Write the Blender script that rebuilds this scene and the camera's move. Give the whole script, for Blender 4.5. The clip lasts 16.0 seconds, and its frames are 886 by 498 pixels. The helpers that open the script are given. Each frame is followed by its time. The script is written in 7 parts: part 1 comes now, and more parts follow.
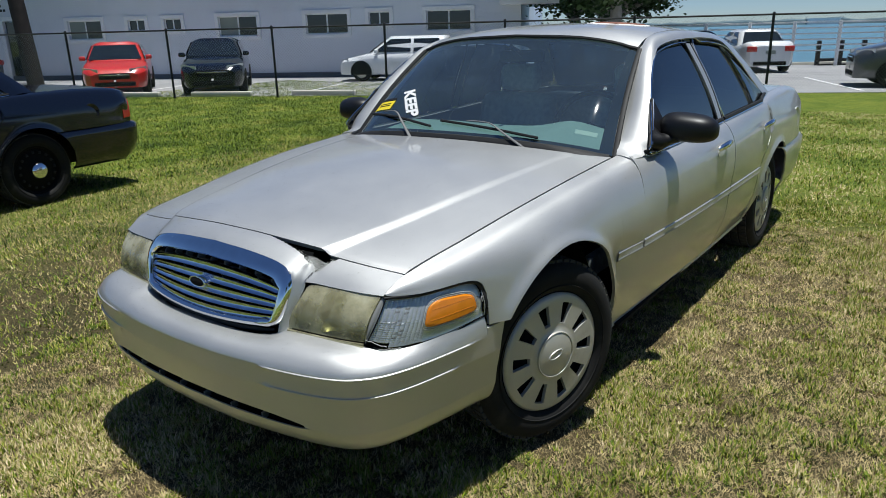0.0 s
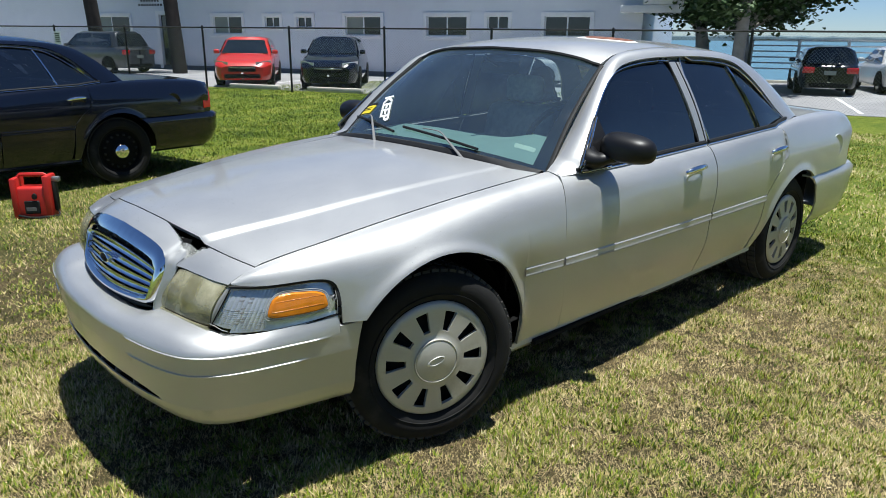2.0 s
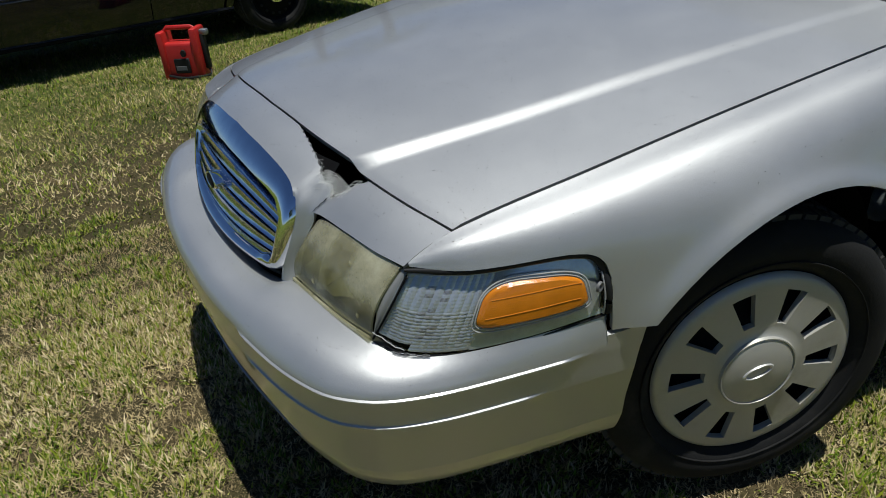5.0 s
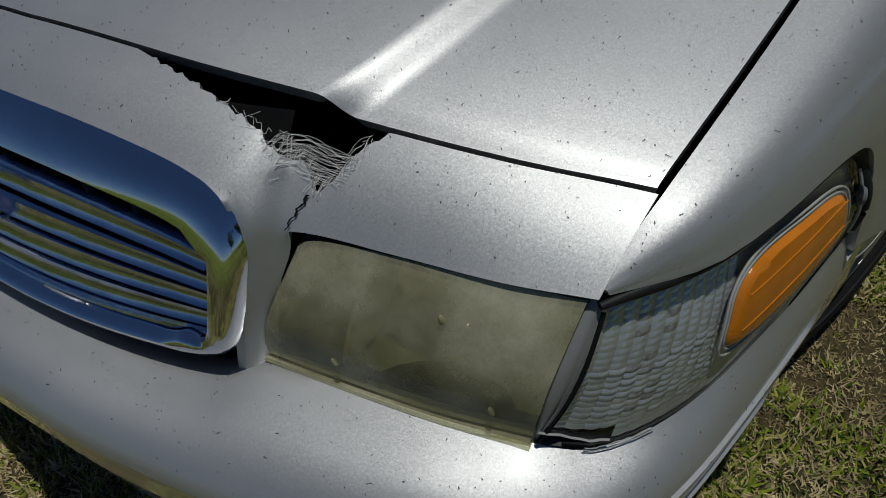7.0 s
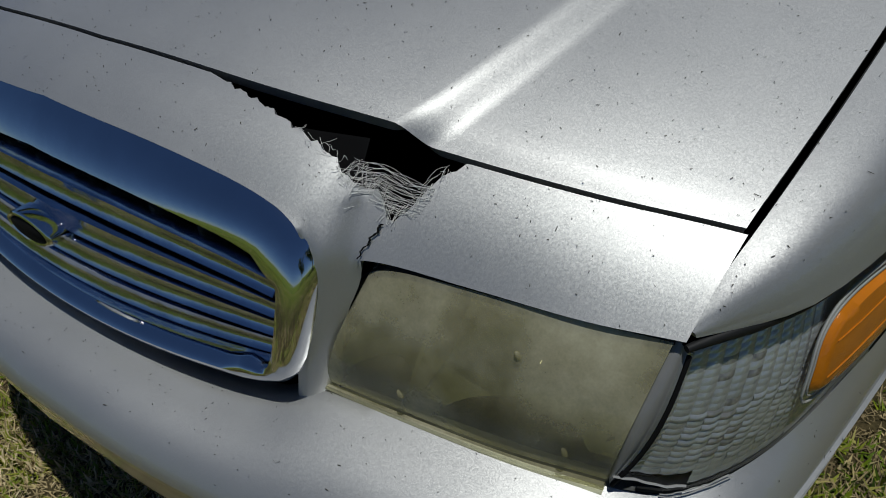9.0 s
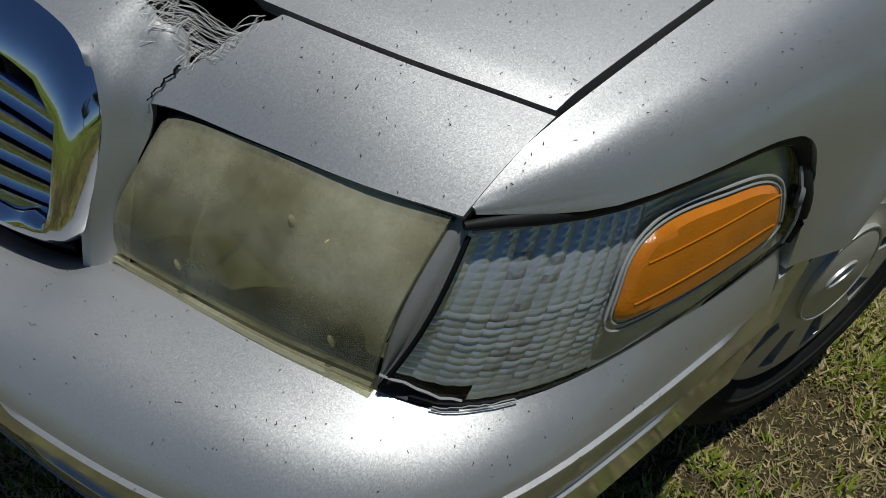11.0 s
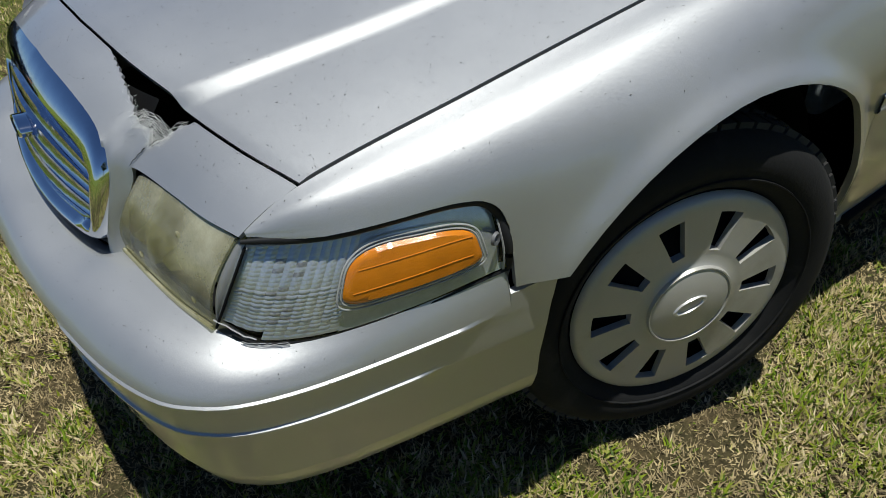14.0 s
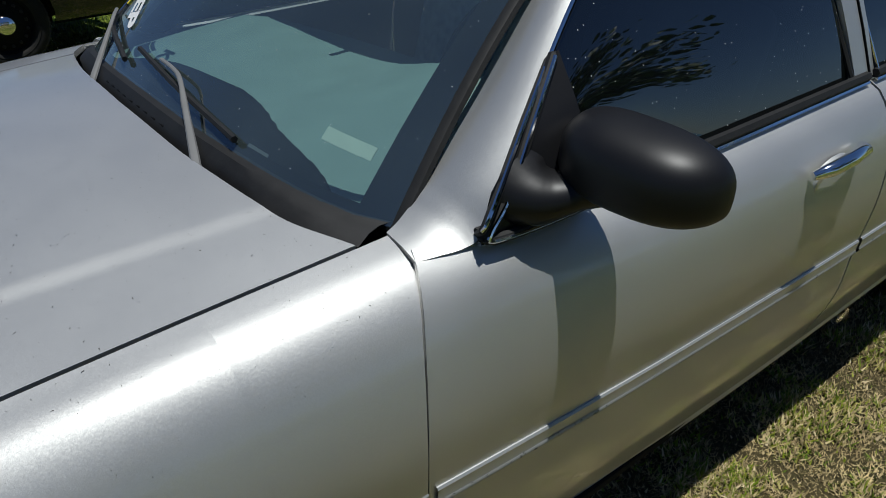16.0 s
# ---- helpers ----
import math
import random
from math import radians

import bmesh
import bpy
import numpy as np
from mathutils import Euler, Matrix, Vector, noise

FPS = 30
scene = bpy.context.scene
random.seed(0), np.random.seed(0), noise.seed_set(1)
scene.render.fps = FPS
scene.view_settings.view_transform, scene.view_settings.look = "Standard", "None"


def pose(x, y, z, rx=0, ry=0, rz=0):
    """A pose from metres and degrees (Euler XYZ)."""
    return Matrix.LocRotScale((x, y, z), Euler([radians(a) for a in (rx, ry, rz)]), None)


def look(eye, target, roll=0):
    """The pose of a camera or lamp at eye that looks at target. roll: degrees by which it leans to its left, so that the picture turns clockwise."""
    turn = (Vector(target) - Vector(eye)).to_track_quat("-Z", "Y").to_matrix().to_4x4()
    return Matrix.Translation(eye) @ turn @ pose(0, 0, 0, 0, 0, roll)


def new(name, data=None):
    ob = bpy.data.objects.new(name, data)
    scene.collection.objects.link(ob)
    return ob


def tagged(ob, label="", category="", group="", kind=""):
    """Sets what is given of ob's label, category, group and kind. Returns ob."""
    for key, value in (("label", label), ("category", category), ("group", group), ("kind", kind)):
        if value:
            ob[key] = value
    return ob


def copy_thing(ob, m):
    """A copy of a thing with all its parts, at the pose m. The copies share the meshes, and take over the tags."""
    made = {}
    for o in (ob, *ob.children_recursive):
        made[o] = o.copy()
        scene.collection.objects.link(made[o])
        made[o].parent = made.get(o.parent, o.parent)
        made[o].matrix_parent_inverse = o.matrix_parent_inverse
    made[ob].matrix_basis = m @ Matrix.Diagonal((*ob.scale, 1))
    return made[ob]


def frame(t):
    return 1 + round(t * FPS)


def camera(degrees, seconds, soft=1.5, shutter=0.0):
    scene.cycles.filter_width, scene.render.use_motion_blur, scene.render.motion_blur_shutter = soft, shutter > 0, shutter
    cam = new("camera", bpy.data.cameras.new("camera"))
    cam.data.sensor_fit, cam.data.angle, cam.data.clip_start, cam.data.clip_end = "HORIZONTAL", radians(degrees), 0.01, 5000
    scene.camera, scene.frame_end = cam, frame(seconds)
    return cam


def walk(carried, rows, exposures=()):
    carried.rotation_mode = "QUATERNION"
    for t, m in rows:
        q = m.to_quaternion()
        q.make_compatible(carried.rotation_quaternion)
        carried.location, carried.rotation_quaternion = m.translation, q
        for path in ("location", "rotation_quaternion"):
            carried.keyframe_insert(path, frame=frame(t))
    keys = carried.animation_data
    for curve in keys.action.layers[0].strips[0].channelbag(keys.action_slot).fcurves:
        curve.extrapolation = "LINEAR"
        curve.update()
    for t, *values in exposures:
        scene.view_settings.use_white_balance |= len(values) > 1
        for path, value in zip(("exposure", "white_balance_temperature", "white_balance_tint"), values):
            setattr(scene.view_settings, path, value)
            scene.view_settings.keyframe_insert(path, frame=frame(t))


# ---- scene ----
cam = camera(65.3, 16.0, soft=.6)
PATH = [
    (0, (-1.963, -1.832, 1.45), (-0.432, -0.694, 0.849), -1.4),
    (0.5, (-1.816, -2.045, 1.469), (-0.311, -0.87, 0.877), -0.6),
    (1, (-1.726, -2.271, 1.477), (-0.327, -0.966, 0.893), 0.3),
    (1.5, (-1.587, -2.395, 1.474), (-0.221, -1.061, 0.879), 0.3),
    (2, (-1.489, -2.485, 1.474), (-0.186, -1.087, 0.884), 0.6),
    (2.5, (-1.463, -2.578, 1.479), (-0.183, -1.156, 0.896), 0.8),
    (3, (-1.456, -2.59, 1.476), (-0.189, -1.163, 0.879), 2.6),
    (3.5, (-1.386, -2.345, 1.418), (-0.142, -0.919, 0.773), 4.8),
    (3.8, (-1.306, -2.147, 1.382), (-0.066, -0.716, 0.739), 3.6),
    (4, (-1.281, -2.027, 1.359), (-0.068, -0.589, 0.681), 2.3),
    (4.1, (-1.288, -1.979, 1.363), (-0.128, -0.493, 0.696), -1.3),
    (4.3, (-1.203, -1.856, 1.359), (-0.135, -0.325, 0.641), -1.1),
    (4.5, (-1.116, -1.748, 1.329), (-0.182, -0.178, 0.514), -1.9),
    (4.7, (-1.06, -1.644, 1.322), (-0.255, -0.057, 0.408), -4.5),
    (6.8, (-0.944, -0.769, 1.16), (0.111, 0.161, -0.262), -9.7),
    (7, (-0.95, -0.753, 1.152), (0.152, 0.127, -0.267), -9.3),
    (7.5, (-0.954, -0.727, 1.151), (0.192, 0.105, -0.261), -8.7),
    (8, (-0.956, -0.715, 1.158), (0.13, 0.248, -0.218), -11.4),
    (8.2, (-0.959, -0.707, 1.16), (0.118, 0.273, -0.21), -11.0),
    (10.3, (-0.964, -0.723, 1.097), (0.216, 0.144, -0.265), -4.7),
    (10.4, (-0.951, -0.746, 1.082), (0.293, 0.145, -0.205), -7.5),
    (10.5, (-0.961, -0.755, 1.075), (0.26, 0.108, -0.253), -3.2),
    (11, (-0.915, -0.838, 1.023), (0.286, 0.092, -0.278), 1.9),
    (11.5, (-0.862, -0.904, 0.98), (0.189, 0.167, -0.342), 0.7),
    (12, (-0.856, -0.93, 0.961), (0.176, 0.147, -0.372), 1.6),
    (12.5, (-0.854, -0.947, 0.973), (0.195, 0.142, -0.336), -0.9),
    (13, (-0.854, -0.988, 1.009), (0.151, 0.215, -0.233), -1.2),
    (13.5, (-0.866, -1.12, 1.126), (0.034, 0.133, -0.147), -3.8),
    (14, (-0.802, -1.333, 1.238), (0.049, -0.017, -0.003), -6.4),
    (14.5, (-0.639, -1.558, 1.303), (0.292, -0.273, 0.085), -0.3),
    (15, (-0.401, -1.607, 1.336), (0.553, -0.311, 0.149), -1.4),
    (15.1, (-0.377, -1.548, 1.335), (0.657, -0.318, 0.143), 2.1),
    (15.2, (-0.351, -1.51, 1.336), (0.754, -0.289, 0.201), 5.2),
    (15.5, (-0.082, -1.508, 1.344), (1.003, -0.178, 0.317), -1.4),
    (16, (0.283, -1.439, 1.398), (1.317, -0.049, 0.398), -1.5),
]
walk(cam, [(t, look(eye, target, roll)) for t, eye, target, roll in PATH],
     exposures=[(t, e, 6250, 7) for t, e in ((0, .14), (2, .5), (3.5, .5), (4.5, .05), (7, -1.25), (8.2, -1.15), (10.5, -1.05), (11, -.87), (12, -.1), (13, .05), (13.5, -.08), (14, -.15), (14.5, .12), (15, .28), (15.5, .05), (16, -.38))])
# ---- light ----
SUN_TO = Vector((0.07, -0.13, 1.0)).normalized()
world = bpy.data.worlds.new("sky")
scene.world = world
world.use_nodes = True
wn = world.node_tree.nodes
sky = wn.new("ShaderNodeTexSky")
sky.sky_type = 'NISHITA'
sky.sun_disc = False
sky.sun_elevation = math.asin(SUN_TO.z)
sky.sun_rotation = math.atan2(SUN_TO.x, SUN_TO.y)
sky.dust_density = 0.0
sky.ozone_density = 1.6
sky.air_density = 0.75
cool = wn.new("ShaderNodeVectorMath")
cool.operation = 'MULTIPLY'
cool.inputs[1].default_value = (0.82, 0.97, 1.22)
world.node_tree.links.new(sky.outputs[0], cool.inputs[0])
world.node_tree.links.new(cool.outputs[0], wn["Background"].inputs[0])
wn["Background"].inputs[1].default_value = 0.058
sun = new("sun", bpy.data.lights.new("sun", 'SUN'))
sun.data.energy = 5.0
sun.data.angle = radians(0.55)
sun.data.color = (1.0, 0.975, 0.93)
sun.matrix_world = look((0, 0, 30), Vector((0, 0, 30)) - SUN_TO)
scene.view_settings.exposure = 0.0


# ---- materials ----
def mat(name, color=(0.5, 0.5, 0.5), rough=0.5, metal=0.0, coat=0.0, coat_rough=0.05, spec=0.5, vary=0.0, scale=8.0, fine=0.0, fine_scale=200.0,
        bump=0.0, bump_scale=60.0, second=None, mix_scale=3.0, mix_low=0.45, mix_high=0.6, emit=None):
    """A surface with two scales of variation: broad patches and fine grain, and a small relief."""
    m = bpy.data.materials.new(name)
    m.use_nodes = True
    t = m.node_tree
    b = t.nodes["Principled BSDF"]
    b.inputs["Roughness"].default_value = rough
    b.inputs["Metallic"].default_value = metal
    b.inputs["Coat Weight"].default_value = coat
    b.inputs["Coat Roughness"].default_value = coat_rough
    b.inputs["Specular IOR Level"].default_value = spec
    b.inputs["Base Color"].default_value = (*color, 1)
    tc = t.nodes.new("ShaderNodeTexCoord")
    link = t.links.new
    col = None
    if vary or fine or second:
        rgb = t.nodes.new("ShaderNodeRGB")
        rgb.outputs[0].default_value = (*color, 1)
        col = rgb.outputs[0]
        if second:
            n = t.nodes.new("ShaderNodeTexNoise")
            n.inputs["Scale"].default_value = mix_scale
            n.inputs["Detail"].default_value = 6
            n.inputs["Roughness"].default_value = 0.65
            link(tc.outputs["Object"], n.inputs["Vector"])
            ramp = t.nodes.new("ShaderNodeValToRGB")
            ramp.color_ramp.elements[0].position = mix_low
            ramp.color_ramp.elements[1].position = mix_high
            link(n.outputs["Fac"], ramp.inputs["Fac"])
            mx = t.nodes.new("ShaderNodeMix")
            mx.data_type = 'RGBA'
            link(ramp.outputs["Color"], mx.inputs[0])
            link(col, mx.inputs[6])
            mx.inputs[7].default_value = (*second, 1)
            col = mx.outputs[2]
        for amount, sc in ((vary, scale), (fine, fine_scale)):
            if amount:
                n = t.nodes.new("ShaderNodeTexNoise")
                n.inputs["Scale"].default_value = sc
                n.inputs["Detail"].default_value = 4
                link(tc.outputs["Object"], n.inputs["Vector"])
                mr = t.nodes.new("ShaderNodeMapRange")
                mr.inputs["From Min"].default_value = 0.25
                mr.inputs["From Max"].default_value = 0.75
                mr.inputs["To Min"].default_value = 1 - amount
                mr.inputs["To Max"].default_value = 1 + amount
                link(n.outputs["Fac"], mr.inputs["Value"])
                mx = t.nodes.new("ShaderNodeVectorMath")
                mx.operation = 'SCALE'
                link(col, mx.inputs[0])
                link(mr.outputs[0], mx.inputs["Scale"])
                col = mx.outputs[0]
        link(col, b.inputs["Base Color"])
    if bump:
        n = t.nodes.new("ShaderNodeTexNoise")
        n.inputs["Scale"].default_value = bump_scale
        n.inputs["Detail"].default_value = 5
        link(tc.outputs["Object"], n.inputs["Vector"])
        bp = t.nodes.new("ShaderNodeBump")
        bp.inputs["Strength"].default_value = bump
        bp.inputs["Distance"].default_value = 0.01
        link(n.outputs["Fac"], bp.inputs["Height"])
        link(bp.outputs["Normal"], b.inputs["Normal"])
    if emit:
        b.inputs["Emission Color"].default_value = (*emit[0], 1)
        b.inputs["Emission Strength"].default_value = emit[1]
    return m


def glass(name, tint, gloss_rough=0.02, base=0.05, specks=0.0, film=0.0):
    """Thin glass: a tinted clear pane with gloss that grows to grazing."""
    m = bpy.data.materials.new(name)
    m.use_nodes = True
    t = m.node_tree
    t.nodes.clear()
    out = t.nodes.new("ShaderNodeOutputMaterial")
    tr = t.nodes.new("ShaderNodeBsdfTransparent")
    tr.inputs[0].default_value = (*tint, 1)
    gl = t.nodes.new("ShaderNodeBsdfGlossy")
    gl.inputs["Roughness"].default_value = gloss_rough
    lw = t.nodes.new("ShaderNodeLayerWeight")
    lw.inputs[0].default_value = 0.5
    pw = t.nodes.new("ShaderNodeMath")
    pw.operation = 'POWER'
    pw.inputs[1].default_value = 4.5
    t.links.new(lw.outputs["Facing"], pw.inputs[0])
    fr = t.nodes.new("ShaderNodeMath")
    fr.operation = 'MULTIPLY_ADD'
    fr.inputs[1].default_value = 0.85
    fr.inputs[2].default_value = base
    t.links.new(pw.outputs[0], fr.inputs[0])
    mx = t.nodes.new("ShaderNodeMixShader")
    t.links.new(fr.outputs[0], mx.inputs[0])
    t.links.new(tr.outputs[0], mx.inputs[1])
    t.links.new(gl.outputs[0], mx.inputs[2])
    last = mx
    if film:
        # teal veil of reflected light put into a diffuse film, besides thin dust
        du = t.nodes.new("ShaderNodeBsdfDiffuse")
        du.inputs[0].default_value = (0.42, 0.56, 0.56, 1)
        tcd = t.nodes.new("ShaderNodeTexCoord")
        nd = t.nodes.new("ShaderNodeTexNoise")
        nd.inputs["Scale"].default_value = 3.0
        nd.inputs["Detail"].default_value = 6
        t.links.new(tcd.outputs["Object"], nd.inputs["Vector"])
        am = t.nodes.new("ShaderNodeMath")
        am.operation = 'MULTIPLY'
        am.inputs[1].default_value = film * 2
        t.links.new(nd.outputs["Fac"], am.inputs[0])
        dm = t.nodes.new("ShaderNodeMixShader")
        t.links.new(am.outputs[0], dm.inputs[0])
        t.links.new(mx.outputs[0], dm.inputs[1])
        t.links.new(du.outputs[0], dm.inputs[2])
        mx = last = dm
    if specks:
        # dried white specks on the pane
        tc = t.nodes.new("ShaderNodeTexCoord")
        vo = t.nodes.new("ShaderNodeTexVoronoi")
        vo.inputs["Scale"].default_value = 62.0
        t.links.new(tc.outputs["Object"], vo.inputs["Vector"])
        lt = t.nodes.new("ShaderNodeMath")
        lt.operation = 'LESS_THAN'
        lt.inputs[1].default_value = specks
        t.links.new(vo.outputs["Distance"], lt.inputs[0])
        df = t.nodes.new("ShaderNodeBsdfDiffuse")
        df.inputs[0].default_value = (0.62, 0.62, 0.60, 1)
        last = t.nodes.new("ShaderNodeMixShader")
        t.links.new(lt.outputs[0], last.inputs[0])
        t.links.new(mx.outputs[0], last.inputs[1])
        t.links.new(df.outputs[0], last.inputs[2])
    t.links.new(last.outputs[0], out.inputs[0])
    return m


def car_paint(name, color, metal, rough, coat=1.0, flake=0.12, gloss=0.06):
    """Weathered car paint: flake sparkle, dull dusty patches, a clear coat worn in spots."""
    m = mat(name, color, rough, metal, coat, gloss, second=None, vary=0.05, scale=2.5, fine=flake, fine_scale=1500.0)
    t = m.node_tree
    b = t.nodes["Principled BSDF"]
    tc = t.nodes.new("ShaderNodeTexCoord")
    n = t.nodes.new("ShaderNodeTexNoise")
    n.inputs["Scale"].default_value = 5.0
    n.inputs["Detail"].default_value = 8
    n.inputs["Roughness"].default_value = 0.7
    t.links.new(tc.outputs["Object"], n.inputs["Vector"])
    mr = t.nodes.new("ShaderNodeMapRange")
    mr.inputs["From Min"].default_value = 0.40
    mr.inputs["From Max"].default_value = 0.75
    mr.inputs["To Min"].default_value = rough * 0.97
    mr.inputs["To Max"].default_value = rough * 1.05
    t.links.new(n.outputs["Fac"], mr.inputs["Value"])
    t.links.new(mr.outputs[0], b.inputs["Roughness"])
    mc = t.nodes.new("ShaderNodeMapRange")
    mc.inputs["From Min"].default_value = 0.35
    mc.inputs["From Max"].default_value = 0.75
    mc.inputs["To Min"].default_value = coat
    mc.inputs["To Max"].default_value = coat * 0.85
    t.links.new(n.outputs["Fac"], mc.inputs["Value"])
    t.links.new(mc.outputs[0], b.inputs["Coat Weight"])
    if flake:
        # tiny tilted flakes under the coat
        vo = t.nodes.new("ShaderNodeTexVoronoi")
        vo.inputs["Scale"].default_value = 1500.0
        t.links.new(tc.outputs["Object"], vo.inputs["Vector"])
        ge = t.nodes.new("ShaderNodeNewGeometry")
        ma = t.nodes.new("ShaderNodeVectorMath")
        ma.operation = 'MULTIPLY_ADD'
        t.links.new(vo.outputs["Color"], ma.inputs[0])
        ma.inputs[1].default_value = (0.12, 0.12, 0.12)
        t.links.new(ge.outputs["Normal"], ma.inputs[2])
        sb = t.nodes.new("ShaderNodeVectorMath")
        sb.operation = 'SUBTRACT'
        sb.inputs[1].default_value = (0.06, 0.06, 0.06)
        t.links.new(ma.outputs[0], sb.inputs[0])
        nz = t.nodes.new("ShaderNodeVectorMath")
        nz.operation = 'NORMALIZE'
        t.links.new(sb.outputs[0], nz.inputs[0])
        t.links.new(nz.outputs[0], b.inputs["Normal"])
        t.links.new(ge.outputs["Normal"], b.inputs["Coat Normal"])
    return m


M = {}
M["silver"] = car_paint("silver paint", (0.515, 0.515, 0.50), 0.72, 0.52, 1.0, flake=0.15, gloss=0.08)
M["scuff"] = mat("scuffed dirty trim", (0.36, 0.36, 0.34), 0.6, 0.1, second=(0.06, 0.06, 0.055), mix_scale=120, mix_low=0.58, mix_high=0.66)
M["black"] = car_paint("black paint", (0.004, 0.006, 0.013), 0.0, 0.12, 0.6, flake=0.0)
M["black"].node_tree.nodes["Principled BSDF"].inputs["Specular IOR Level"].default_value = 0.4
M["red"] = car_paint("red paint", (0.55, 0.018, 0.010), 0.0, 0.35, 1.0, flake=0.0)
M["white"] = car_paint("white paint", (0.72, 0.73, 0.74), 0.0, 0.35, 1.0, flake=0.0)
M["grey"] = car_paint("grey paint", (0.055, 0.06, 0.065), 0.3, 0.35, 1.0, flake=0.0)
M["chrome"] = mat("chrome", (0.80, 0.81, 0.83), 0.07, 1.0, vary=0.05, scale=20, bump=0.05, bump_scale=14)
# blue of the reflected sky is put into the metal's colour
M["grille"] = mat("dulled chrome tinted sky blue", (0.52, 0.57, 0.68), 0.13, 1.0, vary=0.16, scale=22, bump=0.10, bump_scale=26)
# near-black: deep shade of hollows is put into the colour, besides black plastic
M["dark"] = mat("black plastic and hollows in shade", (0.006, 0.006, 0.006), 0.85, spec=0.15, vary=0.2, scale=30)
M["rubber"] = mat("weathered black rubber", (0.014, 0.014, 0.014), 0.6, spec=0.3, vary=0.25, scale=25, bump=0.05, bump_scale=120)
M["tyre"] = mat("dusty tyre rubber", (0.011, 0.011, 0.0105), 0.85, spec=0.3, vary=0.2, scale=12, second=(0.030, 0.028, 0.024), mix_scale=6, mix_low=0.55, mix_high=0.75, bump=0.08, bump_scale=150)
# paler than the tyre: sunlit grey put into the colour, besides wear
M["tread"] = mat("worn dusty tread rubber in sunlit tone", (0.050, 0.049, 0.046), 0.9, spec=0.2, vary=0.3, scale=14, bump=0.1, bump_scale=160)
M["mirror_shell"] = mat("satin black plastic", (0.008, 0.008, 0.009), 0.42, spec=0.35, bump=0.03, bump_scale=900, vary=0.1, scale=10)
M["hubcap"] = mat("painted silver plastic", (0.50, 0.485, 0.43), 0.42, 0.35, vary=0.06, scale=9, second=(0.36, 0.33, 0.27), mix_scale=7, mix_low=0.56, mix_high=0.8, fine=0.06, fine_scale=600)
M["badge_silver"] = mat("satin silver badge", (0.62, 0.61, 0.57), 0.3, 0.5, vary=0.05, scale=40)
M["side_glass"] = glass("dark tinted glass", (0.025, 0.035, 0.055), base=0.145, specks=0.060, film=0.006)
M["windshield"] = glass("windshield glass", (0.74, 0.90, 0.90), base=0.26, specks=0.050, film=0.04)
M["dash"] = mat("grey green dashboard vinyl", (0.24, 0.31, 0.28), 0.7, bump=0.05, bump_scale=400, vary=0.08, scale=10)
M["trim_dark"] = mat("grey cabin lining", (0.34, 0.36, 0.36), 0.9, vary=0.15, scale=30, bump=0.05, bump_scale=400)
M["seat"] = mat("grey seat cloth", (0.46, 0.52, 0.52), 0.9, vary=0.2, scale=40, bump=0.1, bump_scale=500)
M["amber"] = mat("amber reflector plastic", (0.64, 0.20, 0.006), 0.18, coat=0.6, vary=0.12, scale=30, bump=0.12, bump_scale=450)
M["clear"] = glass("clear lamp plastic", (0.90, 0.92, 0.92), 0.06)
M["lamp_back"] = mat("faceted lamp reflector", (0.66, 0.67, 0.67), 0.20, 0.5, coat=0.5, vary=0.14, scale=24, fine=0.08, fine_scale=160)
M["bowl"] = mat("aluminised lamp bowl", (0.62, 0.60, 0.47), 0.20, 0.6, vary=0.15, scale=18)
M["silver_dull"] = mat("dull grey plastic", (0.15, 0.15, 0.148), 0.5, vary=0.1, scale=30)
M["paper"] = mat("sunbleached paper", (0.62, 0.66, 0.55), 0.8, vary=0.05, scale=30)
M["yellow"] = mat("yellow sticker", (0.75, 0.58, 0.02), 0.6, vary=0.05, scale=30)
M["rust"] = mat("rusted bare steel", (0.15, 0.055, 0.03), 0.85, vary=0.35, scale=25, second=(0.24, 0.10, 0.06), mix_scale=30, bump=0.2, bump_scale=120)
M["primer"] = mat("chalky white primer", (0.75, 0.74, 0.70), 0.8, vary=0.06, scale=20)
M["fibre"] = mat("glass fibre strands", (0.72, 0.72, 0.68), 0.55)
M["debris"] = mat("dry grass clippings", (0.045, 0.040, 0.025), 0.9, vary=0.5, scale=90)
M["tail_red"] = mat("red lamp plastic", (0.42, 0.012, 0.010), 0.2, coat=0.5)
M["bulb"] = mat("tinted bulb and its painted image", (0.44, 0.42, 0.40), 0.25, 0.5, vary=0.5, scale=190)
M["headlamp"] = mat("clear headlamp", (0.65, 0.67, 0.68), 0.15, 0.3, coat=0.6)
import functools

# ---- building helpers ----
def spl(keys, x):
    """A smooth monotone curve through (x, value) pairs."""
    if np.ndim(x) == 0:
        return spl_one(tuple(map(tuple, keys)), float(x))
    return np.array([spl_one(tuple(map(tuple, keys)), float(a)) for a in np.ravel(x)]).reshape(np.shape(x))


@functools.lru_cache(maxsize=400000)
def spl_one(keys, x):
    xs, ys, m = spl_slopes(keys)
    x = min(max(x, xs[0]), xs[-1])
    i = 0
    while i < len(xs) - 2 and x > xs[i + 1]:
        i += 1
    h = xs[i + 1] - xs[i]
    t = (x - xs[i]) / h
    return (2 * t**3 - 3 * t**2 + 1) * ys[i] + (t**3 - 2 * t**2 + t) * h * m[i] + (-2 * t**3 + 3 * t**2) * ys[i + 1] + (t**3 - t**2) * h * m[i + 1]


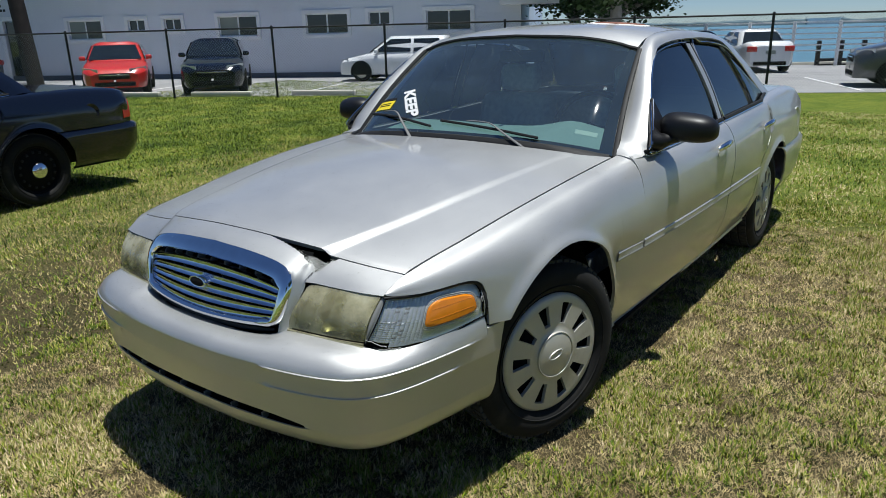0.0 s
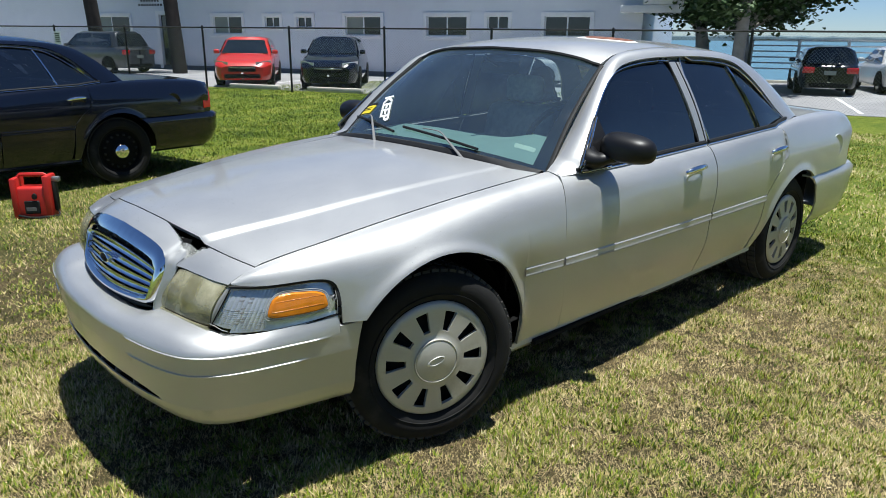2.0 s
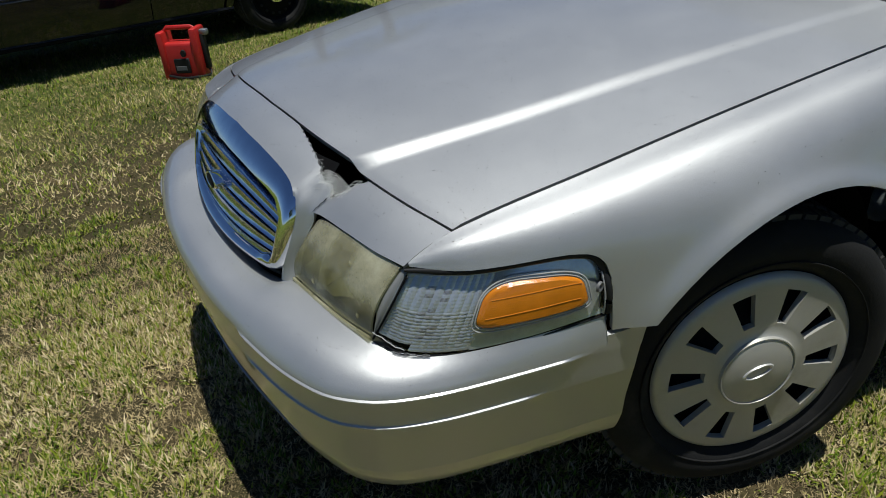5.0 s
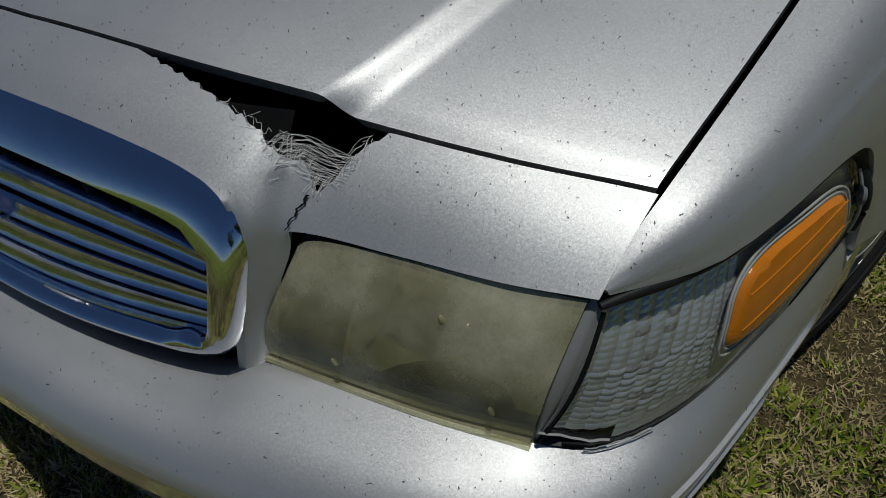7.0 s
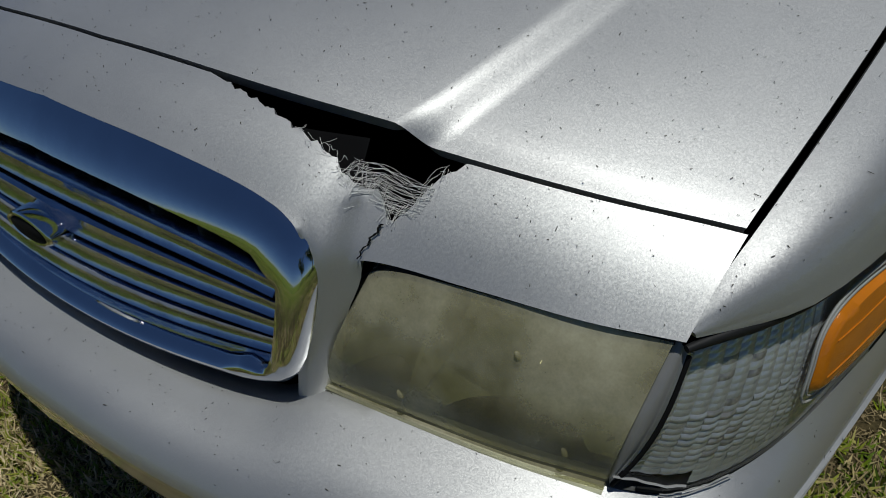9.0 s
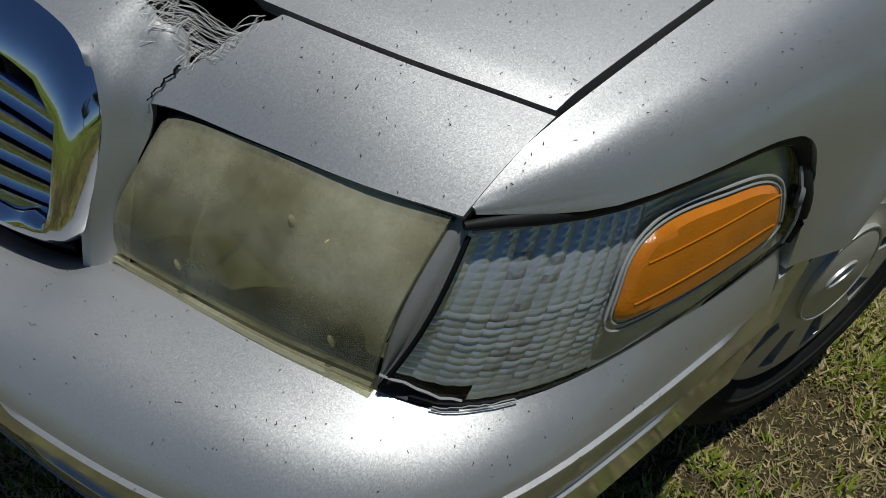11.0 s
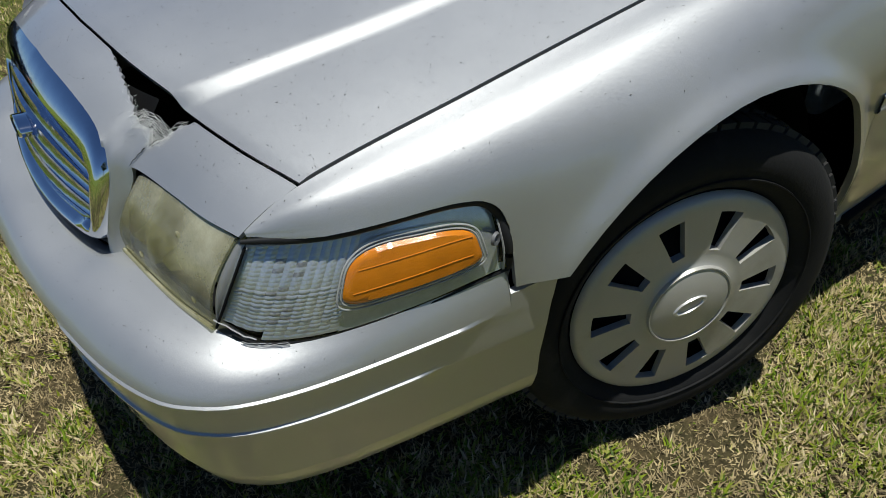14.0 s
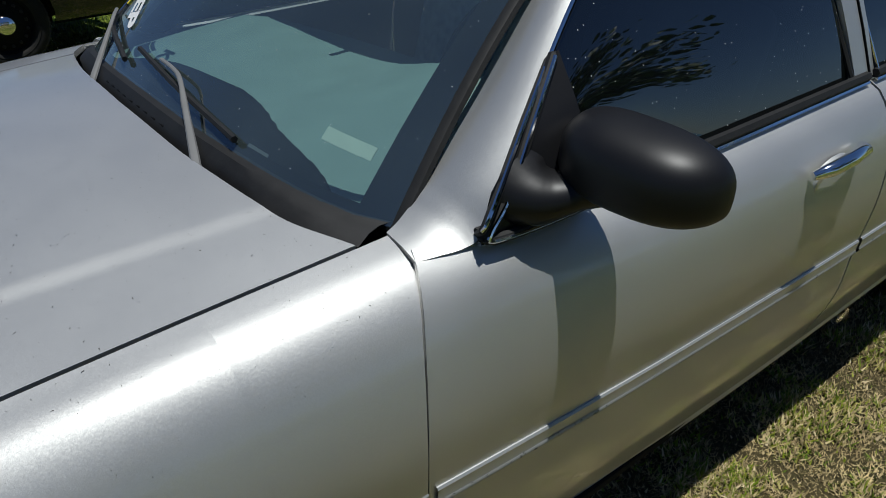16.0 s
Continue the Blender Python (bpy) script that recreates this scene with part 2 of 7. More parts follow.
@functools.lru_cache(maxsize=2000)
def spl_slopes(keys):
    xs, ys = [k[0] for k in keys], [k[1] for k in keys]
    n = len(xs)
    h = [xs[i + 1] - xs[i] for i in range(n - 1)]
    d = [(ys[i + 1] - ys[i]) / h[i] for i in range(n - 1)]
    m = [d[0]] + [0.0] * (n - 2) + [d[-1]]
    for i in range(1, n - 1):
        m[i] = 0.0 if d[i - 1] * d[i] <= 0 else 3 * (h[i - 1] + h[i]) / ((2 * h[i] + h[i - 1]) / d[i - 1] + (h[i] + 2 * h[i - 1]) / d[i])
    return xs, ys, m


def curve3(points, n):
    """n points along a Catmull-Rom curve through a few points."""
    p = np.array([tuple(q) for q in points], float)
    p = np.vstack([2 * p[0] - p[1], p, 2 * p[-1] - p[-2]])
    s = np.linspace(0, len(p) - 3, n)
    i = np.minimum(s.astype(int), len(p) - 4)
    t = (s - i)[:, None]
    a, b, c, d = p[i], p[i + 1], p[i + 2], p[i + 3]
    return 0.5 * (2 * b + (c - a) * t + (2 * a - 5 * b + 4 * c - d) * t * t + (3 * b - a - 3 * c + d) * t**3)


def grid_bm(P, closed_u=False, closed_v=False, flip=False, keep=None):
    """A quad sheet from an array of points (nu, nv, 3)."""
    bm = bmesh.new()
    nu, nv = P.shape[:2]
    v = [[bm.verts.new(P[i, j]) for j in range(nv)] for i in range(nu)]
    for i in range(nu if closed_u else nu - 1):
        for j in range(nv if closed_v else nv - 1):
            if keep is not None and not keep(i, j):
                continue
            q = [v[i][j], v[(i + 1) % nu][j], v[(i + 1) % nu][(j + 1) % nv], v[i][(j + 1) % nv]]
            if flip:
                q.reverse()
            try:
                bm.faces.new(q)
            except ValueError:
                pass
    bmesh.ops.remove_doubles(bm, verts=bm.verts, dist=0.0002)
    loose = [x for x in bm.verts if not x.link_faces]
    bmesh.ops.delete(bm, geom=loose, context='VERTS')
    return bm


def outward(bm, away):
    """Turns all faces so that they look away from the point."""
    bm.normal_update()
    total = sum(f.normal.dot(f.calc_center_median() - Vector(away)) * f.calc_area() for f in bm.faces)
    if total < 0:
        bmesh.ops.reverse_faces(bm, faces=bm.faces)
    return bm


def box_bm(lo, hi, bevel=0.0, segments=2):
    bm = bmesh.new()
    bmesh.ops.create_cube(bm, size=1)
    lo, hi = Vector(lo), Vector(hi)
    for v in bm.verts:
        v.co = Vector((lo[i] + (v.co[i] + 0.5) * (hi[i] - lo[i]) for i in range(3)))
    if bevel:
        bmesh.ops.bevel(bm, geom=bm.edges[:], offset=bevel, segments=segments, affect='EDGES', profile=0.5)
    return bm


def tube_bm(points, radius, sides=8, caps=True, flat=1.0):
    """A tube along a line; radius may be one number or one for each point; flat squashes it upward."""
    pts = [Vector(p) for p in points]
    n = len(pts)
    rad = [float(radius)] * n if not hasattr(radius, "__len__") else [float(r) for r in radius]
    bm = bmesh.new()
    rings = []
    for i, p in enumerate(pts):
        d = (pts[min(i + 1, n - 1)] - pts[max(i - 1, 0)]).normalized()
        a = d.cross(Vector((0, 0, 1)))
        if a.length < 1e-3:
            a = d.cross(Vector((1, 0, 0)))
        a.normalize()
        b = a.cross(d).normalized()
        rings.append([bm.verts.new(p + rad[i] * (math.cos(k) * a + flat * math.sin(k) * b)) for k in (2 * math.pi * s / sides for s in range(sides))])
    for r0, r1 in zip(rings, rings[1:]):
        for s in range(sides):
            bm.faces.new((r0[s], r0[(s + 1) % sides], r1[(s + 1) % sides], r1[s]))
    if caps:
        bm.faces.new(list(reversed(rings[0])))
        bm.faces.new(rings[-1])
    bmesh.ops.recalc_face_normals(bm, faces=bm.faces)
    return bm


def lathe_bm(profile, sides=48, axis='y'):
    """Turns (radius, offset) pairs about the axis."""
    P = np.zeros((sides, len(profile), 3))
    for i in range(sides):
        a = 2 * math.pi * i / sides
        for j, (r, o) in enumerate(profile):
            P[i, j] = (r * math.cos(a), o, r * math.sin(a)) if axis == 'y' else (r * math.cos(a), r * math.sin(a), o)
    bm = grid_bm(P, closed_u=True)
    bmesh.ops.recalc_face_normals(bm, faces=bm.faces)
    return bm


def prism_bm(poly, lo, hi, axis=1):
    """A flat outline given thickness along an axis."""
    bm = bmesh.new()
    rings = []
    for d in (lo, hi):
        ring = []
        for a, b in poly:
            co = [a, b]
            co.insert(axis, d)
            ring.append(bm.verts.new(co))
        rings.append(ring)
    n = len(poly)
    for i in range(n):
        bm.faces.new((rings[0][i], rings[0][(i + 1) % n], rings[1][(i + 1) % n], rings[1][i]))
    bm.faces.new(rings[0])
    bm.faces.new(list(reversed(rings[1])))
    bmesh.ops.recalc_face_normals(bm, faces=bm.faces)
    return bm


def join_bm(*bms):
    """Several bmeshes as one."""
    verts, faces = [], []
    for b in bms:
        base = len(verts)
        b.verts.index_update()
        verts += [v.co.copy() for v in b.verts]
        faces += [[base + v.index for v in f.verts] for f in b.faces]
        b.free()
    return from_lists(verts, faces)


def from_lists(verts, faces):
    out = bmesh.new()
    made = [out.verts.new(v) for v in verts]
    for f in faces:
        out.faces.new([made[i] for i in f])
    out.normal_update()
    return out


def moved(bm, m):
    bm.transform(m)
    return bm


def thicken(bm, depth):
    """Gives a sheet thickness against its normals, with a rim."""
    bm.normal_update()
    front, rim = list(bm.faces), [e for e in bm.edges if len(e.link_faces) == 1]
    inner = {v: bm.verts.new(v.co - v.normal * depth) for v in list(bm.verts)}
    for f in front:
        bm.faces.new([inner[v] for v in reversed(f.verts)])
    for e in rim:
        f = e.link_faces[0]
        lp = next(q for q in f.loops if q.edge == e)
        a, b = lp.vert, lp.link_loop_next.vert
        bm.faces.new((b, a, inner[a], inner[b]))
    bm.normal_update()


def part(name, bm, material, parent=None, label="", smooth=True, solid=0.0, sharp=40):
    """Links a bmesh as one mesh object under a thing or a part."""
    me = bpy.data.meshes.new(name)
    if solid:
        thicken(bm, solid)
    if smooth:
        for f in bm.faces:
            f.smooth = True
        lim = radians(sharp)
        for e in bm.edges:
            if len(e.link_faces) == 2 and e.calc_face_angle(0) > lim:
                e.smooth = False
    bm.to_mesh(me)
    bm.free()
    me.materials.append(material)
    ob = new(name, me)
    if parent is not None:
        ob.parent = parent
    if label:
        ob["label"] = label
    return ob


def thing(name, label, category, group="", kind=""):
    return tagged(new(name), label, category, group, kind)


def hazy_lens(name):
    """Oxidised clear plastic: part see-through, part yellow haze in patches, with gloss."""
    m = bpy.data.materials.new(name)
    m.use_nodes = True
    t = m.node_tree
    b = t.nodes["Principled BSDF"]
    out = t.nodes["Material Output"]
    b.inputs["Roughness"].default_value = 0.22
    b.inputs["Coat Weight"].default_value = 0.9
    tc = t.nodes.new("ShaderNodeTexCoord")
    n = t.nodes.new("ShaderNodeTexNoise")
    n.inputs["Scale"].default_value = 8
    n.inputs["Detail"].default_value = 7
    n.inputs["Roughness"].default_value = 0.6
    t.links.new(tc.outputs["Object"], n.inputs["Vector"])
    n2 = t.nodes.new("ShaderNodeTexNoise")
    n2.inputs["Scale"].default_value = 420
    n2.inputs["Detail"].default_value = 2
    t.links.new(tc.outputs["Object"], n2.inputs["Vector"])
    ramp = t.nodes.new("ShaderNodeValToRGB")
    ramp.color_ramp.elements[0].position = 0.30
    ramp.color_ramp.elements[0].color = (0.46, 0.42, 0.24, 1)
    ramp.color_ramp.elements[1].position = 0.72
    ramp.color_ramp.elements[1].color = (0.76, 0.72, 0.52, 1)
    t.links.new(n.outputs["Fac"], ramp.inputs["Fac"])
    t.links.new(ramp.outputs["Color"], b.inputs["Base Color"])
    tr = t.nodes.new("ShaderNodeBsdfTransparent")
    tr.inputs[0].default_value = (0.80, 0.80, 0.66, 1)
    mr = t.nodes.new("ShaderNodeMapRange")
    mr.inputs["From Min"].default_value = 0.36
    mr.inputs["From Max"].default_value = 0.64
    mr.inputs["To Min"].default_value = 0.20
    mr.inputs["To Max"].default_value = 0.56
    t.links.new(n.outputs["Fac"], mr.inputs["Value"])
    gr = t.nodes.new("ShaderNodeMath")
    gr.operation = 'MULTIPLY_ADD'
    gr.inputs[1].default_value = 0.14
    t.links.new(n2.outputs["Fac"], gr.inputs[0])
    ad = t.nodes.new("ShaderNodeMath")
    ad.operation = 'SUBTRACT'
    ad.inputs[1].default_value = 0.07
    t.links.new(mr.outputs[0], ad.inputs[0])
    t.links.new(ad.outputs[0], gr.inputs[2])
    mx = t.nodes.new("ShaderNodeMixShader")
    t.links.new(gr.outputs[0], mx.inputs[0])
    t.links.new(tr.outputs[0], mx.inputs[1])
    t.links.new(b.outputs[0], mx.inputs[2])
    t.links.new(mx.outputs[0], out.inputs[0])
    return m


M["lens"] = hazy_lens("hazy headlamp plastic")
M["divider"] = mat("worn grey lamp trim", (0.24, 0.24, 0.23), 0.3, coat=0.5, vary=0.12, scale=40)
M["clear_rim"] = mat("milky clear plastic", (0.40, 0.40, 0.38), 0.2, coat=0.5, vary=0.1, scale=40)
M["steel"] = mat("galvanised steel wire", (0.30, 0.31, 0.32), 0.45, 0.8, vary=0.1, scale=30)
M["post"] = mat("black painted steel", (0.012, 0.012, 0.013), 0.5, vary=0.2, scale=10)
M["wall"] = mat("pale grey stucco", (0.70, 0.72, 0.76), 0.9, vary=0.04, scale=0.7, fine=0.05, fine_scale=40, bump=0.25, bump_scale=60, second=(0.63, 0.65, 0.69), mix_scale=0.5, mix_low=0.5, mix_high=0.8)
M["trim_white"] = mat("white painted trim", (0.78, 0.78, 0.78), 0.7, vary=0.04, scale=3)
M["base_dark"] = mat("dark painted plinth", (0.09, 0.10, 0.13), 0.8, vary=0.15, scale=2)
M["win_dark"] = mat("dark window pane", (0.010, 0.014, 0.018), 0.06, coat=0.5, vary=0.3, scale=1.5)
M["blind"] = mat("pale window blind", (0.22, 0.25, 0.22), 0.6, vary=0.08, scale=2)
M["asphalt"] = mat("sunbleached asphalt", (0.30, 0.30, 0.30), 0.9, vary=0.10, scale=0.4, fine=0.15, fine_scale=60, second=(0.24, 0.24, 0.245), mix_scale=0.6, mix_low=0.45, mix_high=0.65)
M["concrete"] = mat("pale concrete", (0.48, 0.46, 0.40), 0.9, vary=0.08, scale=3, fine=0.1, fine_scale=50)
M["line"] = mat("white road paint", (0.7, 0.7, 0.7), 0.8, vary=0.1, scale=6)
M["bark"] = mat("grey palm bark", (0.30, 0.275, 0.25), 0.95, vary=0.25, scale=4, bump=0.5, bump_scale=14)
# bark of the two left palms, darkened for the shade they stand in
M["bark_shaded"] = mat("brown palm bark with painted shade", (0.022, 0.018, 0.016), 0.95, vary=0.25, scale=4, bump=0.5, bump_scale=14)
M["leaf"] = mat("sea grape leaf", (0.045, 0.085, 0.022), 0.5, vary=0.45, scale=2.5)
M["leaf2"] = mat("palm leaf", (0.05, 0.09, 0.025), 0.55, vary=0.3, scale=3)
M["water"] = mat("bay water", (0.09, 0.19, 0.26), 0.55, spec=0.25, vary=0.12, scale=0.05, fine=0.10, fine_scale=1.0, bump=0.8, bump_scale=1.2)
# blue-grey: distance haze is put into the tree colour
M["shore"] = mat("far tree line with painted haze", (0.10, 0.15, 0.17), 0.95, vary=0.3, scale=0.02)
M["toolred"] = mat("red moulded plastic", (0.50, 0.02, 0.015), 0.4, vary=0.1, scale=12, bump=0.03, bump_scale=300)
M["wood_dark"] = mat("dark tarred timber", (0.030, 0.028, 0.026), 0.85, vary=0.3, scale=8)


def lawn_material():
    m = bpy.data.materials.new("patchy lawn soil and turf")
    m.use_nodes = True
    t = m.node_tree
    b = t.nodes["Principled BSDF"]
    b.inputs["Roughness"].default_value = 0.95
    b.inputs["Specular IOR Level"].default_value = 0.2
    tc = t.nodes.new("ShaderNodeTexCoord")

    def noise_node(scale, detail=6, rough=0.6):
        n = t.nodes.new("ShaderNodeTexNoise")
        n.inputs["Scale"].default_value = scale
        n.inputs["Detail"].default_value = detail
        n.inputs["Roughness"].default_value = rough
        t.links.new(tc.outputs["Object"], n.inputs["Vector"])
        return n
    big, mid, fine = noise_node(1.1), noise_node(7.0), noise_node(70, 4)
    r1 = t.nodes.new("ShaderNodeValToRGB")
    r1.color_ramp.elements[0].position = 0.36
    r1.color_ramp.elements[0].color = (0.040, 0.042, 0.014, 1)
    r1.color_ramp.elements[1].position = 0.62
    r1.color_ramp.elements[1].color = (0.105, 0.078, 0.036, 1)
    add = t.nodes.new("ShaderNodeMath")
    add.operation = 'MULTIPLY_ADD'
    add.inputs[1].default_value = 0.45
    t.links.new(mid.outputs["Fac"], add.inputs[0])
    sc = t.nodes.new("ShaderNodeMath")
    sc.operation = 'MULTIPLY'
    sc.inputs[1].default_value = 0.55
    t.links.new(big.outputs["Fac"], sc.inputs[0])
    t.links.new(sc.outputs[0], add.inputs[2])
    t.links.new(add.outputs[0], r1.inputs["Fac"])
    mr = t.nodes.new("ShaderNodeMapRange")
    mr.inputs["From Min"].default_value = 0.3
    mr.inputs["From Max"].default_value = 0.7
    mr.inputs["To Min"].default_value = 0.45
    mr.inputs["To Max"].default_value = 1.4
    t.links.new(fine.outputs["Fac"], mr.inputs["Value"])
    mx = t.nodes.new("ShaderNodeVectorMath")
    mx.operation = 'SCALE'
    t.links.new(r1.outputs["Color"], mx.inputs[0])
    t.links.new(mr.outputs[0], mx.inputs["Scale"])
    # dark near soil paints the shade between blades; brighter and greener further out
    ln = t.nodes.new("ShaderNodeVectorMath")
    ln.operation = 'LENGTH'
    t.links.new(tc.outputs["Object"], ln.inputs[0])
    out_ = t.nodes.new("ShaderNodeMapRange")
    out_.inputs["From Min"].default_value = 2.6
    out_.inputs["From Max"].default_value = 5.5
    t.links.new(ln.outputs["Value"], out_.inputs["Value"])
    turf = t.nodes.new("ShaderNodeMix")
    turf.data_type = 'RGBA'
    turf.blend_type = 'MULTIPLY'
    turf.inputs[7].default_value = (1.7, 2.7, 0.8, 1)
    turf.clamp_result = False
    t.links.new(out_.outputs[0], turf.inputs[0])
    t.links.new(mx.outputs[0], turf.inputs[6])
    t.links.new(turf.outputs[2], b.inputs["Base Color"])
    bp = t.nodes.new("ShaderNodeBump")
    bp.inputs["Strength"].default_value = 0.9
    bp.inputs["Distance"].default_value = 0.02
    t.links.new(fine.outputs["Fac"], bp.inputs["Height"])
    t.links.new(bp.outputs["Normal"], b.inputs["Normal"])
    return m


def blade_material(name, green, dry):
    """Grass blades, from green to straw, blade by blade and in patches."""
    m = bpy.data.materials.new(name)
    m.use_nodes = True
    t = m.node_tree
    b = t.nodes["Principled BSDF"]
    b.inputs["Roughness"].default_value = 0.6
    b.inputs["Specular IOR Level"].default_value = 0.25
    geo = t.nodes.new("ShaderNodeNewGeometry")
    tc = t.nodes.new("ShaderNodeTexCoord")
    n = t.nodes.new("ShaderNodeTexNoise")
    n.inputs["Scale"].default_value = 1.1
    n.inputs["Detail"].default_value = 6
    t.links.new(tc.outputs["Object"], n.inputs["Vector"])
    add = t.nodes.new("ShaderNodeMath")
    add.operation = 'MULTIPLY_ADD'
    add.inputs[1].default_value = 0.95
    t.links.new(geo.outputs["Random Per Island"], add.inputs[0])
    off = t.nodes.new("ShaderNodeMath")
    off.operation = 'MULTIPLY_ADD'
    off.inputs[1].default_value = 1.7
    off.inputs[2].default_value = -0.80
    t.links.new(n.outputs["Fac"], off.inputs[0])
    t.links.new(off.outputs[0], add.inputs[2])
    ramp = t.nodes.new("ShaderNodeValToRGB")
    cr = ramp.color_ramp
    cr.elements[0].position = 0.0
    cr.elements[0].color = (0.035, 0.065, 0.006, 1)
    cr.elements[1].position = 1.0
    cr.elements[1].color = (0.70, 0.58, 0.36, 1)
    for p, c in ((0.28, green), (0.58, (0.24, 0.28, 0.018)), (0.82, dry)):
        e = cr.elements.new(p)
        e.color = (*c, 1)
    # greener towards the fence
    sp = t.nodes.new("ShaderNodeSeparateXYZ")
    t.links.new(tc.outputs["Object"], sp.inputs[0])
    far_ = t.nodes.new("ShaderNodeMapRange")
    far_.inputs["From Min"].default_value = 1.5
    far_.inputs["From Max"].default_value = 6.5
    far_.inputs["To Min"].default_value = 0.0
    far_.inputs["To Max"].default_value = 0.34
    t.links.new(sp.outputs["Y"], far_.inputs["Value"])
    less = t.nodes.new("ShaderNodeMath")
    less.operation = 'SUBTRACT'
    t.links.new(add.outputs[0], less.inputs[0])
    t.links.new(far_.outputs[0], less.inputs[1])
    t.links.new(less.outputs[0], ramp.inputs["Fac"])
    t.links.new(ramp.outputs["Color"], b.inputs["Base Color"])
    return m


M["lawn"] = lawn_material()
M["blade"] = blade_material("grass blade", (0.14, 0.22, 0.009), (0.48, 0.40, 0.16))
M["thatch"] = mat("dry grass thatch", (0.50, 0.40, 0.21), 0.9, spec=0.2, vary=0.3, scale=1.4, fine=0.6, fine_scale=35, second=(0.24, 0.18, 0.09), mix_scale=5.0, mix_low=0.40, mix_high=0.62)


# ---- the full-size sedan: x to the rear, front axle at x = 0, half width w to either side ----
A_W = [(-.632, .636), (-.60, .643), (-.555, .653), (-.3, .685), (0, .711), (.35, .731), (.72, .742)]
A_Z = [(-.632, .766), (-.60, .782), (-.555, .800), (-.3, .845), (0, .888), (.35, .925), (.72, .952)]
B_W = [(-.632, .640), (-.555, .685), (-.35, .735), (0, .778), (.35, .800), (.72, .812)]
B_Z = [(-.632, .764), (-.555, .790), (-.35, .817), (0, .868), (.35, .907), (.72, .934)]
C_W = [(-.632, .644), (-.555, .703), (-.35, .770), (0, .838), (.35, .852), (.72, .866)]
C_Z = [(-.632, .760), (-.555, .762), (-.35, .768), (0, .80), (.35, .84), (.72, .865)]
DA_W = [(.60, .775), (.79, .822), (1.2, .838), (1.8, .850), (2.55, .866), (2.80, .862)]
DA_Z = [(.60, .955), (.79, .944), (1.8, .968), (2.55, .995), (2.80, 1.0)]
DB_W = [(.60, .812), (.79, .852), (1.2, .874), (1.8, .886), (2.55, .896), (2.80, .892)]
DC_W = [(.60, .862), (1.2, .912), (1.8, .925), (2.55, .926), (3.3, .920)]
QA_W = [(2.5, .866), (2.9, .822), (3.3, .802), (3.85, .775), (4.02, .735)]
QA_Z = [(2.5, .993), (2.9, 1.020), (3.3, 1.025), (3.85, 1.0), (4.02, .965)]
QB_W = [(2.5, .895), (3.0, .870), (3.5, .852), (3.9, .82), (4.02, .765)]
QB_Z = [(2.5, .968), (3.0, .990), (3.5, .988), (3.9, .965), (4.02, .94)]
QC_W = [(2.5, .926), (3.3, .918), (3.8, .885), (3.95, .86), (4.02, .80)]
C2_W = [(-.632, .646), (-.555, .706), (-.35, .785), (0, .868), (.35, .881), (.70, .898), (1.2, .925), (1.8, .935), (2.55, .934), (3.3, .926), (3.8, .895), (4.02, .81)]
C2_Z = [(-.632, .74), (-.555, .735), (-.35, .69), (0, .70), (.7, .735), (4.02, .735)]
D_W = [(-.632, .648), (-.35, .793), (0, .872), (.35, .866), (.7, .890), (1.2, .910), (1.8, .920), (2.55, .922), (3.3, .922), (3.8, .893), (4.02, .81)]
E_W = [(-.632, .64), (-.35, .79), (0, .868), (.35, .856), (.7, .876), (1.2, .898), (1.8, .908), (2.55, .906), (3.3, .905), (4.02, .80)]
F_W = [(-.632, .63), (-.35, .77), (0, .838), (.4, .826), (.7, .832), (1.8, .850), (2.55, .848), (4.02, .77)]
ARCH_F = (0.049, 0.366, 0.402)
ARCH_R = (2.913, 0.350, 0.372)


def section(x, kind):
    """Rows (w, z) of the body side at x, from the top edge to the rocker."""
    if kind == "fender":
        top = [(spl(A_W, x), spl(A_Z, x)), (spl(B_W, x), spl(B_Z, x)), (spl(C_W, x), spl(C_Z, x))]
    elif kind == "door":
        za = spl(DA_Z, x)
        top = [(spl(DA_W, x), za), (spl(DB_W, x), za - 0.026), (spl(DC_W, x), 0.86 + 0.0 * za)]
    else:
        top = [(spl(QA_W, x), spl(QA_Z, x)), (spl(QB_W, x), spl(QB_Z, x)), (spl(QC_W, x), 0.86)]
    rows = top + [(spl(C2_W, x), spl(C2_Z, x)), (spl(D_W, x), 0.60), (spl(E_W, x), 0.46), (spl(F_W, x), 0.285)]
    return np.array([[float(a), float(b)] for a, b in rows])


@functools.lru_cache(maxsize=60000)
def section_dense(x, kind):
    dense = curve3(section(x, kind), 121)
    z = np.minimum.accumulate(dense[:, 1]) - np.arange(121) * 1e-6
    s = np.concatenate([[0], np.cumsum(np.hypot(np.diff(dense[:, 0]), np.diff(z)))])
    return dense, z, s


def section_curve(x, kind, bottom, n, top=None):
    """n points down the section, from the top edge (or a given height) to the given bottom height."""
    dense, z, s = section_dense(float(x), kind)
    hi = z[0] if top is None else top
    s0, s1 = np.interp(-hi, -z, s), np.interp(-bottom, -z, s)
    ss = np.linspace(s0, s1, n)
    return np.stack([np.interp(ss, s, dense[:, 0]), np.interp(ss, s, z)], 1), None


def arch_z(x, arch):
    xc, zc, r = arch
    d = r * r - (x - xc) ** 2
    return zc + math.sqrt(d) if d > 0 else -1.0


